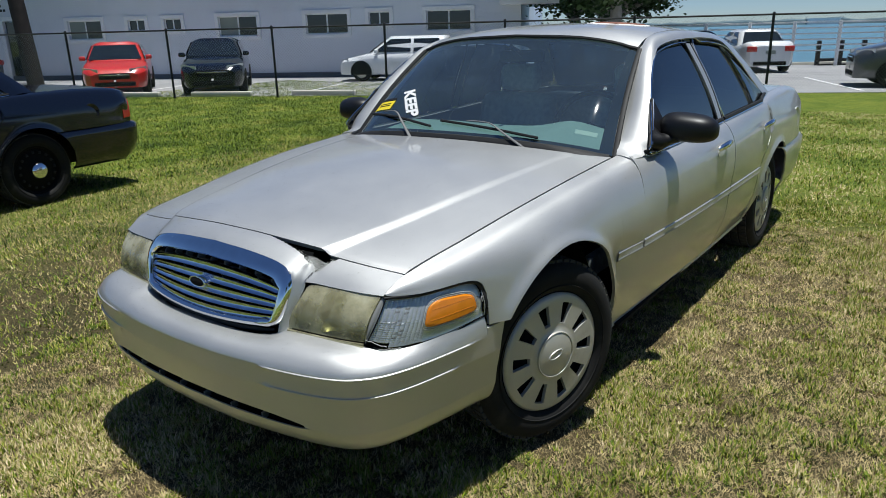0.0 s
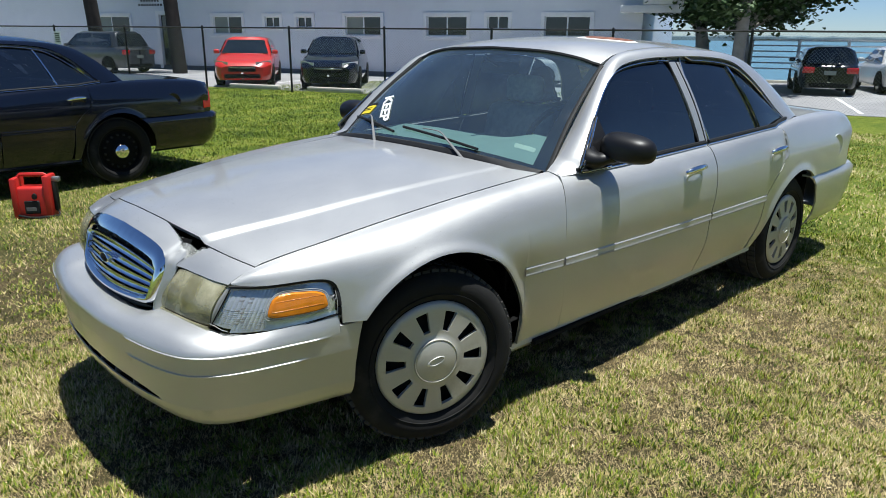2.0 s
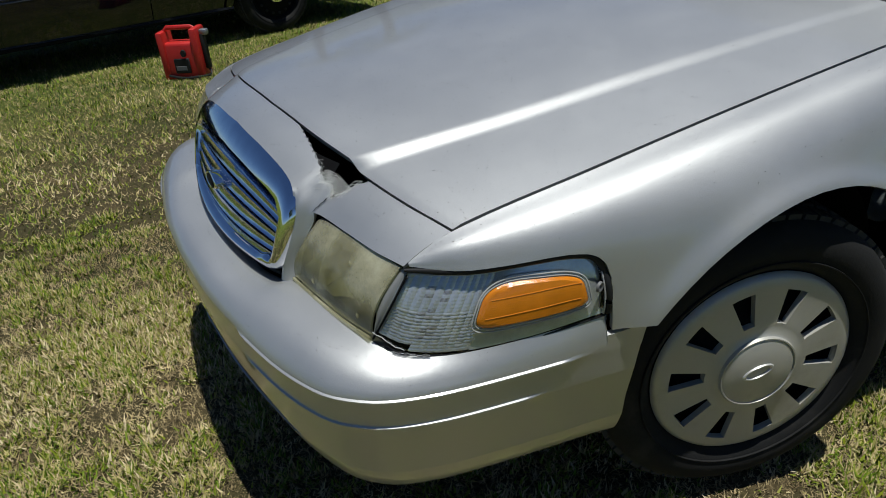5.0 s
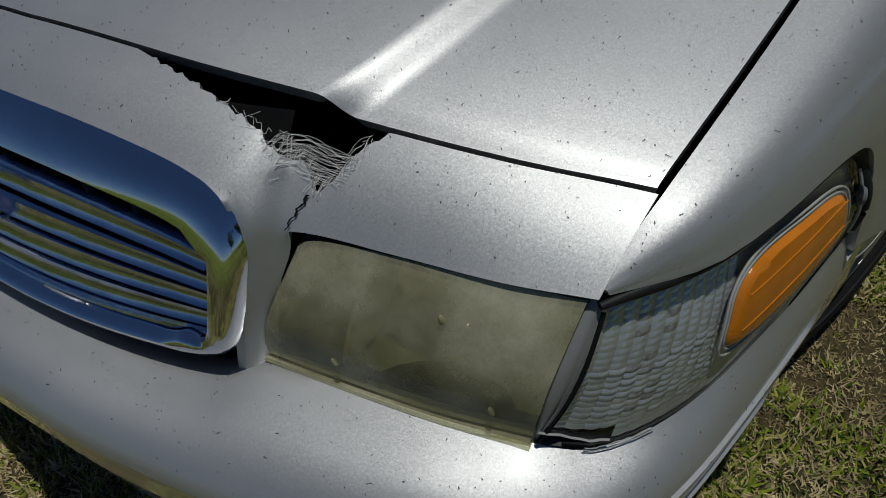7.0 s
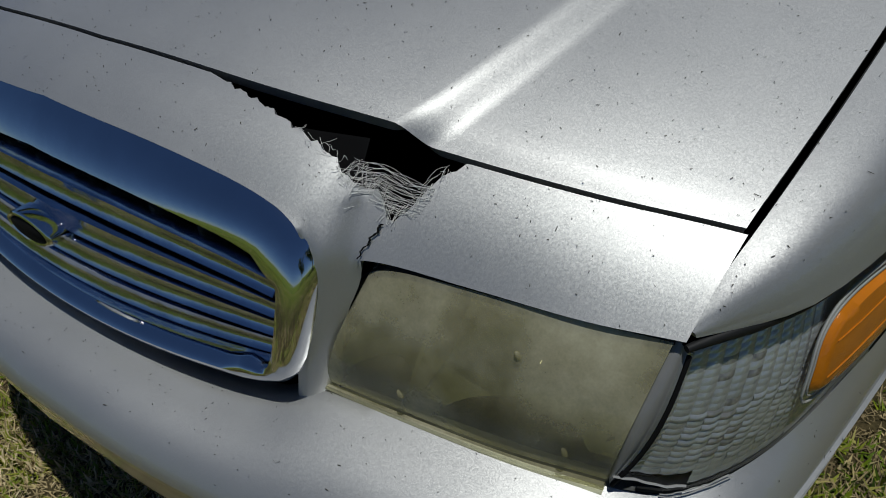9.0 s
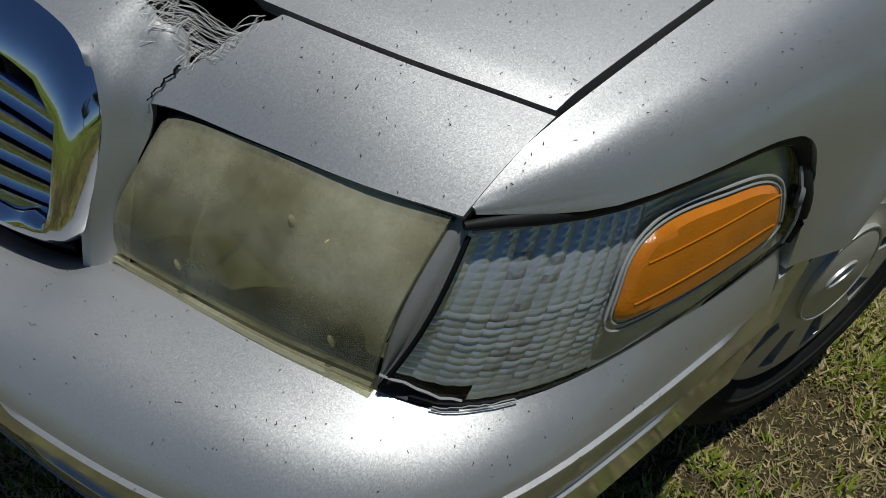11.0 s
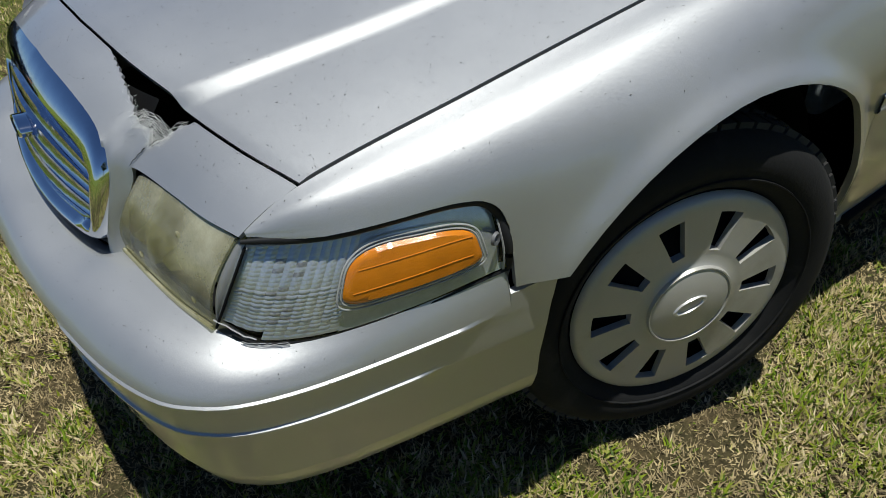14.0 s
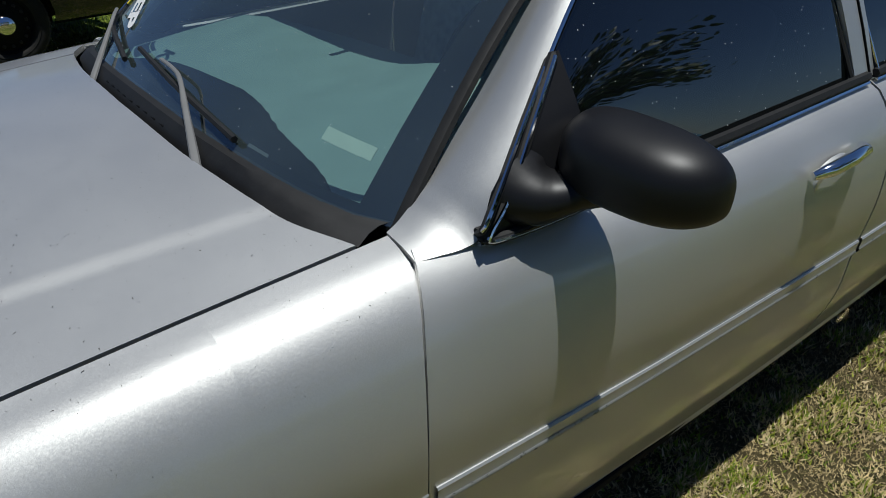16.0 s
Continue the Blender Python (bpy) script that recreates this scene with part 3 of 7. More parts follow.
def side_sheet(xs, kind, bottom_of, side, n=22, shift=None, flare=None, split=False):
    """The sheet of a side panel; side -1 is the driver's, +1 the passenger's."""
    P = np.zeros((len(xs), n, 3))
    for i, x in enumerate(xs):
        c, _ = section_curve(x, kind, bottom_of(x), n)
        if split:
            # upper rows end level with the lamp, the rest follow the wheel arch
            lam = min(1, max(0, (x + .343) / .09))
            top, lo = float(spl(A_Z, x)), bottom_of(x)
            cut = (1 - lam) * .704 + lam * (lo + .32 * (top - lo))
            c = np.concatenate([section_curve(x, kind, cut, 18)[0], section_curve(x, kind, lo, n - 17, cut)[0][1:]])
        for j in range(n):
            w, z = c[j]
            xx = x if shift is None else shift(x, z)
            if flare is not None:
                d = math.hypot(xx - flare[0], z - flare[1]) - flare[2]
                w += 0.013 * math.exp(-(d / 0.026) ** 2)
            P[i, j] = (xx, side * w, z)
    return P


GAP_FD = [(0.25, .725), (0.40, .705), (0.50, .678), (0.61, .655), (0.70, .653), (0.85, .673), (0.92, .697), (0.96, .716)]
GAP_RD = [(0.25, 2.42), (0.40, 2.45), (0.62, 2.475), (0.70, 2.53), (0.78, 2.62), (0.86, 2.665), (0.95, 2.655), (1.0, 2.63)]


def wheel(parent, at, side, steer=0.0, cap="full", spin=0.0):
    """A road wheel with its tyre; the outer face looks along side * y."""
    k = 1.065
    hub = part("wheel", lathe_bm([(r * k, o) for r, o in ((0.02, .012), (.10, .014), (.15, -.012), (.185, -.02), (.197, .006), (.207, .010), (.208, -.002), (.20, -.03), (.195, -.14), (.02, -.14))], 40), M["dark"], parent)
    prof = [(.220, .004), (.229, .016), (.244, .026), (.266, .031), (.288, .030), (.308, .020), (.320, .006), (.326, -.012), (.329, -.03), (.329, -.06), (.330, -.10), (.329, -.14), (.329, -.17), (.324, -.19),
            (.308, -.215), (.262, -.225), (.215, -.20)]
    tyre = part("tyre", lathe_bm(prof, 72), M["tyre"], hub)
    tread = []
    for q in range(60):
        a = 2 * math.pi * q / 60
        for o0, o1, r in ((-.002, -.045, .331), (-.055, -.095, .3335), (-.105, -.145, .3335), (-.155, -.195, .330)):
            tread.append(moved(box_bm((-.0135, o1, r - .012), (.0135, o0, r + .002)), Matrix.Rotation(a, 4, 'Y')))
    tagged(part("tread", join_bm(*tread), M["tread"], tyre, smooth=False), kind="stuff")
    part("sidewall_ring", lathe_bm([(.248, .028), (.249, .0315), (.251, .0315), (.252, .024)], 60), M["tyre"], tyre)
    if cap == "full":
        # ten-slot cap: polar sheet with the slots left out
        rs = [.0, .070, .074, .080, .084, .100, .106, .112, .170, .176, .182, .196, .203, .207]
        os = [.030, .033, .030, .026, .023, .022, .022, .021, .018, .018, .0175, .016, .012, .004]
        na = 160
        P = np.zeros((na, len(rs), 3))
        for i in range(na):
            for j, (r, o) in enumerate(zip(rs, os)):
                q, sec = i % 16, i // 16
                e = float(np.interp(r, (.100, .106, .176, .19), (.3125, .335, .295, .3125)))
                fq = q / 5 * e if q <= 5 else e + (q - 5) / 6 * (1 - 2 * e) if q <= 11 else 1 - e + (q - 11) / 5 * e
                a = 2 * math.pi * (sec + fq) / 10
                P[i, j] = (r * k * math.cos(a), o + .006, r * k * math.sin(a))

        def keep(i, j):
            q = i % 16
            r = rs[j]
            if r < .105 or r >= .176:
                return True
            return not 5 <= q < 11
        cover = part("hubcap", outward(grid_bm(P, closed_u=True, keep=keep), (0, -.3, 0)), M["hubcap"], hub, "silver plastic wheel cover with ten slots", solid=.014)
        part("trim_ring", lathe_bm([(.079, .036), (.0805, .0395), (.083, .0395), (.085, .033)], 48), M["hubcap"], cover)
        oval = lathe_bm([(.020, .037), (.022, .0405), (.025, .0405), (.027, .037)], 32)
        part("oval_badge", moved(oval, Matrix.Diagonal((1.3, 1, .55, 1))), M["badge_silver"], cover)
    else:
        part("hub_cover", lathe_bm([(0, .078), (.034, .075), (.062, .062), (.078, .04), (.083, .012)], 32), M["chrome"], hub, "small chrome hub cover")
        hole = None
        for q in range(16):
            if hole is None:
                hole = part("rim_vent", box_bm((-.012, .0, .152), (.012, .012, .175), .004, 1), M["rubber"], hub)
            else:
                h2 = new("rim_vent", hole.data)
                h2.parent = hub
                h2.matrix_basis = Matrix.Rotation(2 * math.pi * q / 16, 4, 'Y')
    turn = Matrix.Rotation(math.pi if side < 0 else 0, 4, 'Z')
    hub.matrix_basis = Matrix.Translation(at) @ Matrix.Rotation(steer, 4, 'Z') @ turn @ Matrix.Rotation(spin, 4, 'Y')
    return hub


HOOD_Z = [(-.635, .862), (-.5, .884), (-.3, .908), (0, .944), (.3, .970), (.68, .990)]


def hood_point(u, v):
    """u: 0 front to 1 rear, v: 0 middle to 1 outer seam."""
    fx = float(spl([(0, -.622), (.2, -.617), (.43, -.594), (.55, -.575), (.646, -.552)], v * .646))
    rx = float(spl([(0, .572), (.3, .578), (.45, .592), (.616, .617), (.734, .664)], v * .734))
    x = fx + (rx - fx) * u
    wmax = float(spl(A_W, x)) - .007
    w = wmax * v
    edge = float(spl(A_Z, x)) + .001
    mid = float(spl(HOOD_Z, x))
    cr = .605 + .195 * u ** .6
    s = min(1, max(0, (v - cr) / .058 + .5))
    # gentle dome with one pressed crease
    z = mid + (edge - mid) * ((.82 + .12 * u) * v ** 2.1 + (.18 - .12 * u) * s * s * (3 - 2 * s))
    # front lip bends down
    z -= .0025 * math.exp(-((u) / .008) ** 2)
    return x, w, z


def nose_x(w, z):
    """The face of the grille."""
    return float(spl([(.56, -.803), (.60, -.800), (.72, -.777), (.79, -.745), (.848, -.692)], z)) + .33 * w * w


BUMPER_PLAN = [(-.895, 0), (-.887, .2), (-.864, .38), (-.838, .515), (-.803, .613), (-.766, .662), (-.716, .700), (-.636, .732), (-.536, .757), (-.41, .783), (-.335, .797), (-.29, .803)]
BUMPER_TOP = [(-.794, 0, .604), (-.790, .2, .605), (-.770, .30, .612), (-.745, .350, .624), (-.732, .44, .628), (-.715, .55, .628), (-.698, .615, .624), (-.676, .655, .614), (-.62, .700, .613), (-.53, .737, .618), (-.42, .765, .624), (-.352, .782, .632)]


def sedan(name, label, paint, body_label, dull=False):
    root = thing(name, label, "car")
    chrome = M["chrome"]
    inside = (1.6, 0, .55)
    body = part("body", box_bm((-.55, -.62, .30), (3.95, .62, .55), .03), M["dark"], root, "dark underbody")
    # added unseen slab that keeps sunlight from leaking past the floor
    part("sill_light_block", box_bm((.56, -.845, .262), (2.46, .845, .285), .004, 1), M["dark"], root)
    # ---- sides ----
    for side in (-1, 1):
        # front fender
        xs = [-.632, -.622, -.61, -.595, -.578, -.558, -.53, -.50, -.47, -.44, -.41, -.395, -.38, -.372, -.365, -.3605, -.3565, -.353, -.350, -.3475, -.3455, -.3440, -.343, -.337, -.325, -.30, -.275]
        xs += [ARCH_F[0] - ARCH_F[2] * math.cos(math.pi * k / 30) for k in range(31) if ARCH_F[0] - ARCH_F[2] * math.cos(math.pi * k / 30) > -.262]
        xs += [.47, .50, .54, .58, .62, .66, .69, .706]

        def low(x):
            if x < -.3435:
                return float(spl([(-.632, .759), (-.58, .754), (-.51, .755), (-.43, .756), (-.38, .750), (-.362, .741), (-.350, .726), (-.3438, .704)], x))
            if x < -.20 and arch_z(x, ARCH_F) < .60:
                return .603
            if x < .40:
                return max(arch_z(x, ARCH_F), .30 if x > 0 else .59)
            return max(arch_z(x, ARCH_F), .30)

        def shift(x, z):
            return x + max(0, (x - .45) / .256) * (float(spl(GAP_FD, z)) - .002 - .706) if x > .45 else x
        fa = side_sheet([x for x in xs if x < -.3435] + [-.343], "fender", lambda x: max(low(x), .704) if x < -.3435 else .704, side, 18, shift, ARCH_F)
        fb = side_sheet([x for x in xs if x > -.3435], "fender", low, side, 26, shift, ARCH_F, True)
        both = join_bm(grid_bm(fa), grid_bm(fb))
        bmesh.ops.remove_doubles(both, verts=both.verts, dist=.0006)
        part("front_fender", outward(both, inside), paint, root, body_label, solid=.012)
        # sheet under the joint of fender, door and pillar
        jt = section_curve(.70, "fender", .80, 10)[0]
        ft = np.array([[(x, side * (w - .006), z - .006) for w, z in jt] for x in np.linspace(.672, .762, 6)])
        part("joint_sheet", outward(grid_bm(ft), inside), paint, root)
        # front door
        xs = list(np.linspace(.66, 1.816, 34))

        def shift_d(x, z):
            return x + (1.816 - x) / 1.156 * (float(spl(GAP_FD, z)) + .002 - .66)
        P = side_sheet(xs, "door", lambda x: .30, side, 26, shift_d)
        fd = part("front_door", outward(grid_bm(P), inside), paint, root, body_label, solid=.012)
        # rear door
        xs = list(np.linspace(1.824, 2.66, 26))

        def shift_r(x, z):
            return 1.824 + (x - 1.824) / .836 * (float(spl(GAP_RD, z)) - .004 - 1.824)
        P = side_sheet(xs, "door", lambda x: .30, side, 26, shift_r)
        rd = part("rear_door", outward(grid_bm(P), inside), paint, root, body_label, solid=.012)
        # rocker
        rk = np.array([[(x, side * (float(spl(F_W, x)) + o), z) for o, z in ((-.004, .296), (.0, .275), (-.02, .252), (-.07, .245))] for x in np.linspace(.43, 2.52, 20)])
        part("rocker", outward(grid_bm(rk), (1.5, 0, .6)), paint, root, solid=.01)
        # quarter panel
        xs = [2.474, 2.49, 2.51, 2.53] + [ARCH_R[0] - ARCH_R[2] * math.cos(math.pi * k / 26) for k in range(1, 27)] + list(np.linspace(3.31, 4.015, 16))

        def low_q(x):
            if x > ARCH_R[0] + ARCH_R[2] - .03:
                return .655
            return max(arch_z(x, ARCH_R), .30 if x < 2.7 else .655) if x < 2.9 else max(arch_z(x, ARCH_R), .655)

        def shift_q(x, z):
            f = max(0, 1 - (x - 2.474) / .33)
            return x + f * f * (float(spl(GAP_RD, z)) + .004 - 2.474) if z > .60 else x + f * (float(spl(GAP_RD, z)) + .004 - 2.474) * .6
        P = side_sheet(xs, "quarter", low_q, side, 24, shift_q, ARCH_R)
        part("quarter_panel", outward(grid_bm(P), inside), paint, root, body_label, solid=.012)
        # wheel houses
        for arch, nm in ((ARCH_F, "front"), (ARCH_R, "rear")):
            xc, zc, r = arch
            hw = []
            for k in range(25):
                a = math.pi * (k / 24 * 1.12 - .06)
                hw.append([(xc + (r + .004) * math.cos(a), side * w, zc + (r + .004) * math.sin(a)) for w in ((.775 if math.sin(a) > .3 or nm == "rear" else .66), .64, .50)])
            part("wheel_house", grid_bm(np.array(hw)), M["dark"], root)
        # side moulding
        for x0, x1, nm in ((.445, .653, "fender"), (.668, 1.813, "front"), (1.827, 2.468, "rear")):
            pts = []
            for x in np.linspace(x0, x1, 16):
                row = []
                for dz, o in ((.017, -.002), (.0165, .0025), (.013, .0055), (-.009, .0055), (-.013, .0072), (-.019, .0066), (-.0225, -.002)):
                    z = .612 + dz
                    c = section_curve(x, "door" if x > .66 else "fender", z, 2)[0]
                    row.append((x, side * (c[1, 0] + o), z))
                pts.append(row)
            b = grid_bm(np.array(pts))
            sm = part("side_moulding", outward(b, inside), paint, root, "scuffed body-colour side moulding strip")
            if not dull:
                part("scuff", outward(grid_bm(np.array(pts)[:, 3:6] + np.array((0, side * .0010, .0008))), inside), M["scuff"], sm)
        # handles
        for hx, par in ((1.585, fd), (2.52, rd)):
            w = float(section_curve(hx, "door", .862, 2)[0][1, 0]) - .004
            recess = lathe_bm([(0, .0015), (.03, .002), (.045, .0035), (.052, .0052), (.057, .005), (.062, -.004)], 28)
            recess = moved(recess, Matrix.Translation((hx + .008, side * (w + .004), .842)) @ Matrix.Rotation(math.pi if side < 0 else 0, 4, 'Z') @ Matrix.Diagonal((1.25, 1, .72, 1)))
            part("handle_cup", recess, paint, par)
            grip = tube_bm([(hx - .085, side * (w + .010), .873), (hx - .06, side * (w + .026), .884), (hx, side * (w + .032), .890), (hx + .06, side * (w + .028), .891), (hx + .085, side * (w + .010), .888)],
                           [.008, .013, .014, .013, .009], 10, flat=1.1)
            part("door_handle", grip, chrome, par, "chrome pull handle")
        # greenhouse
        belt = lambda x: (float(spl(DA_W, x) if x < 2.6 else spl(QA_W, x)) - .004, float(spl(DA_Z, x) if x < 2.6 else spl(QA_Z, x)) + .010)
        rail = lambda x: (float(spl([(1.1, .640), (1.25, .640), (1.75, .672), (2.2, .660), (2.45, .640)], x)), float(spl([(1.1, 1.300), (1.25, 1.350), (1.5, 1.375), (1.75, 1.380), (2.05, 1.368), (2.3, 1.325), (2.45, 1.26)], x)))

        def pane(outline, off=0.0):
            """A window pane from rows of x at belt and at the top, t up."""
            rows = []
            for xb, xt, zt in outline:
                wb, zb = belt(max(xb, .62))
                row = []
                wt = .845 - (zt - .975) * .47
                for k in range(9):
                    t = k / 8
                    x = xb + (xt - xb) * t
                    z = zb + (zt - zb) * t
                    w = wb + (wt - wb) * t + .016 * math.sin(math.pi * t) + off
                    row.append((x, side * w, z))
                rows.append(row)
            return np.array(rows)
        fw = [(.80, .80, .985)] + [(x, x, z) for x, z in ((.90, 1.080), (1.0, 1.172), (1.1, 1.252), (1.2, 1.312), (1.3, 1.338), (1.45, 1.355), (1.6, 1.362))] + [(1.755, 1.695, 1.362)]
        rw = [(1.845, 1.80, 1.362), (1.98, 1.92, 1.360), (2.12, 2.05, 1.354), (2.26, 2.17, 1.346), (2.385, 2.275, 1.334)]
        qw = [(2.405, 2.295, 1.330), (2.50, 2.38, 1.308), (2.60, 2.47, 1.262), (2.68, 2.565, 1.195), (2.75, 2.67, 1.10), (2.80, 2.77, 1.02)]
        for outline, par, nm in ((fw, fd, "door_glass"), (rw, rd, "door_glass"), (qw, rd, "quarter_glass")):
            g = part(nm, outward(grid_bm(pane(outline, -.006)), inside), M["side_glass"], par, "dark tinted window glass")
        # black seal round the panes, bright strip at the belt
        for outline in (fw, rw + qw):
            P = pane(outline, .002)
            top = [P[i, -1] for i in range(len(P))]
            line = [tuple(P[0, 0])] + [tuple(q) for q in top] + [tuple(P[-1, 0])]
            part("window_seal", tube_bm(curve3(line, 46), .0065, 6, flat=.8), M["rubber"], root)
            bright = [np.array(q) + np.array((-.004, side * .007, .006)) for q in line[:-1]]
            part("window_strip", tube_bm(curve3(bright, 46), .0028, 5), chrome, root)
        for x0, x1 in ((.795, 1.80), (1.83, 2.80)):
            ln = [(x, side * (belt(x)[0] + .008), belt(x)[1] + .004) for x in np.linspace(x0, x1, 14)]
            part("belt_seal", tube_bm(ln, .010, 6), M["rubber"], root)
            ln = [(x, side * (belt(x)[0] + .013), belt(x)[1] - .008) for x in np.linspace(x0, x1, 14)]
            part("belt_strip", tube_bm(ln, .0045, 6), chrome, root)
        part("quarter_bar", tube_bm([tuple(pane([(2.395, 2.285, 1.332)], .003)[0, k]) for k in range(9)], .006, 6), chrome, root)
        # B pillar
        bp = []
        for k in range(9):
            t = k / 8
            a, b = pane([(1.762, 1.702, 1.362)], .004)[0, k], pane([(1.838, 1.795, 1.360)], .004)[0, k]
            bp.append([a, (a + b) / 2 + np.array((0, side * .003, 0)), b])
        part("pillar", outward(grid_bm(np.array(bp)), inside), paint, root, solid=.01)
        part("pillar_joint", tube_bm([tuple(q[1] + np.array((.012, side * .0005, 0))) for q in bp], .003, 5), M["dark"], root)
        # A pillar, roof rail and C pillar as one swept band
        outer = [(.709, .8075, .9400), (.74, .8165, .9420), (.775, .8245, .9440), (.803, .829, .958), (.84, .824, 1.010), (.92, .797, 1.095), (1.0, .757, 1.178), (1.12, .715, 1.270), (1.22, .690, 1.333), (1.33, .668, 1.362), (1.5, .668, 1.382), (1.75, .672, 1.388), (2.0, .668, 1.385), (2.25, .664, 1.370), (2.42, .664, 1.342), (2.55, .688, 1.28), (2.66, .733, 1.19), (2.75, .79, 1.085), (2.83, .836, 1.008)]
        inner = [(.711, .737, .9535), (.737, .727, .958), (.765, .718, .971), (.785, .713, .986), (.81, .708, 1.003), (.87, .696, 1.052), (.95, .678, 1.12), (1.08, .650, 1.238), (1.20, .624, 1.340), (1.34, .600, 1.398), (1.5, .590, 1.418), (1.75, .585, 1.428), (2.0, .580, 1.418), (2.3, .574, 1.408), (2.52, .582, 1.384), (2.66, .610, 1.345), (2.82, .663, 1.252), (2.94, .730, 1.142), (3.05, .797, 1.022)]
        oc, ic = curve3(outer, 72), curve3(inner, 72)
        band = []
        for i_, (o, n_) in enumerate(zip(oc, ic)):
            row = []
            for k in range(7):
                t = k / 6
                q = o * (1 - t) + n_ * t
                bulge = .012 * math.sin(math.pi * t) * min(1, .25 + i_ / 14)
                row.append((q[0] - bulge * .3, side * (q[1] + bulge * .7), q[2] + bulge))
            band.append(row)
        part("roof_rail", outward(grid_bm(np.array(band)), (1.6, 0, 1.0)), paint, root, solid=.01)
        part("pillar_trim", grid_bm(np.array(band)[14:-2] * (1, .962, 1) - np.array((0, 0, .020))), M["trim_dark"], root, "dark inner pillar trim")
        # mirror
        sail = np.array([[(.802, side * .836, .958), (.90, side * .846, .960), (.985, side * .850, .963)], [(.84, side * .832, 1.005), (.91, side * .838, 1.03), (.985, side * .838, 1.05)], [(.90, side * .806, 1.075), (.945, side * .806, 1.09), (.985, side * .806, 1.105)], [(.965, side * .772, 1.145), (.975, side * .772, 1.15), (.985, side * .772, 1.158)]])
        mir = part("mirror", outward(grid_bm(sail), inside), M["mirror_shell"], root, "black side mirror", solid=.012)
        sail_edge = curve3([(.795, side * .834, .952), (.86, side * .828, 1.022), (.975, side * .775, 1.155)], 10)
        part("sail_trim", tube_bm(sail_edge, .006, 6), M["rubber"], mir)
        path = [(.972, .777, 1.153), (.90, .810, 1.072), (.84, .835, 1.000), (.806, .841, .964), (.806, .843, .953), (.85, .848, .952), (.92, .853, .954), (.99, .856, .958)]
        part("sail_seal", tube_bm(curve3([(x, side * (w - .002), z) for x, w, z in path], 44), .008, 8), M["rubber"], mir)
        strip = curve3([(x - .003, side * (w + .005), z + .001) for x, w, z in path], 44)
        part("sail_strip", tube_bm(strip, .0030, 6), chrome, mir)
        shell = bmesh.new()
        bmesh.ops.create_uvsphere(shell, u_segments=40, v_segments=24, radius=1)
        for v in shell.verts:
            q = v.co
            def se(a, p):
                return math.copysign(abs(a) ** p, a)
            y = se(q.y, .72)
            z = se(q.z, .68) * (1 - .10 * (1 - y) * .5)
            x = q.x if q.x < 0 else .28 * q.x
            z *= .80 if z < 0 else 1.0
            v.co = Vector((x * .085, y * .120, z * .071))
        shell.transform(Matrix.Translation((.985, side * .938, 1.036)) @ Matrix.Rotation(side * -.10, 4, 'Z') @ (Matrix.Rotation(-.06, 4, 'X') if side > 0 else Matrix.Rotation(.06, 4, 'X')))
        part("mirror_housing", shell, M["mirror_shell"], mir)
        neck = tube_bm(curve3([(.895, side * .812, .992), (.900, side * .838, .990), (.912, side * .856, .993), (.93, side * .872, 1.000), (.955, side * .892, 1.01)], 14), list(np.interp(np.linspace(0, 1, 14), (0, .25, .5, .75, 1), (.082, .060, .043, .037, .044))), 18, flat=.72)
        part("mirror_neck", neck, M["mirror_shell"], mir)
        glassm = lathe_bm([(0, 0), (.9, 0), (1, -.02)], 28)
        part("mirror_glass", moved(glassm, Matrix.Translation((1.01, side * .938, 1.036)) @ Matrix.Rotation(side * -.10, 4, 'Z') @ Matrix.Rotation(-math.pi / 2, 4, 'Z') @ Matrix.Diagonal((.100, .1, .056, 1))), chrome, mir)

    # ---- hood ----
    nu = 44
    def v_at(u, k):
        """Cross positions, gathered at the crease."""
        c = .605 + .195 * u ** .6
        a = abs(k)
        v = a / 12 * (c - .033) if a <= 12 else (c - .033) + (a - 12) / 8 * .066 if a <= 20 else c + .033 + (a - 20) / 7 * (.967 - c)
        return v if k >= 0 else -v
    us = np.concatenate([[0, .004, .010, .018], np.linspace(.03, 1, nu)])
    P = np.array([[(lambda q: (q[0], math.copysign(q[1], v) if v else 0.0, q[2]))(hood_point(u, abs(v))) for v in (v_at(u, k) for k in range(-27, 28))] for u in us])
    part("hood", outward(grid_bm(P), (0, 0, .3)), paint, root, "silver hood with a leading crease" if not dull else "", solid=.014)
    # black copy of the hood sheet, painting the shade beneath it
    under = np.array([[(p[0], p[1] * .965, p[2] - .05) for p in P[i]] for i in (10, 20, 30, 40, 47)])
    part("under_hood_shade", grid_bm(under), M["dark"], root, "black sheet below the hood in place of its shade")
    return root, inside


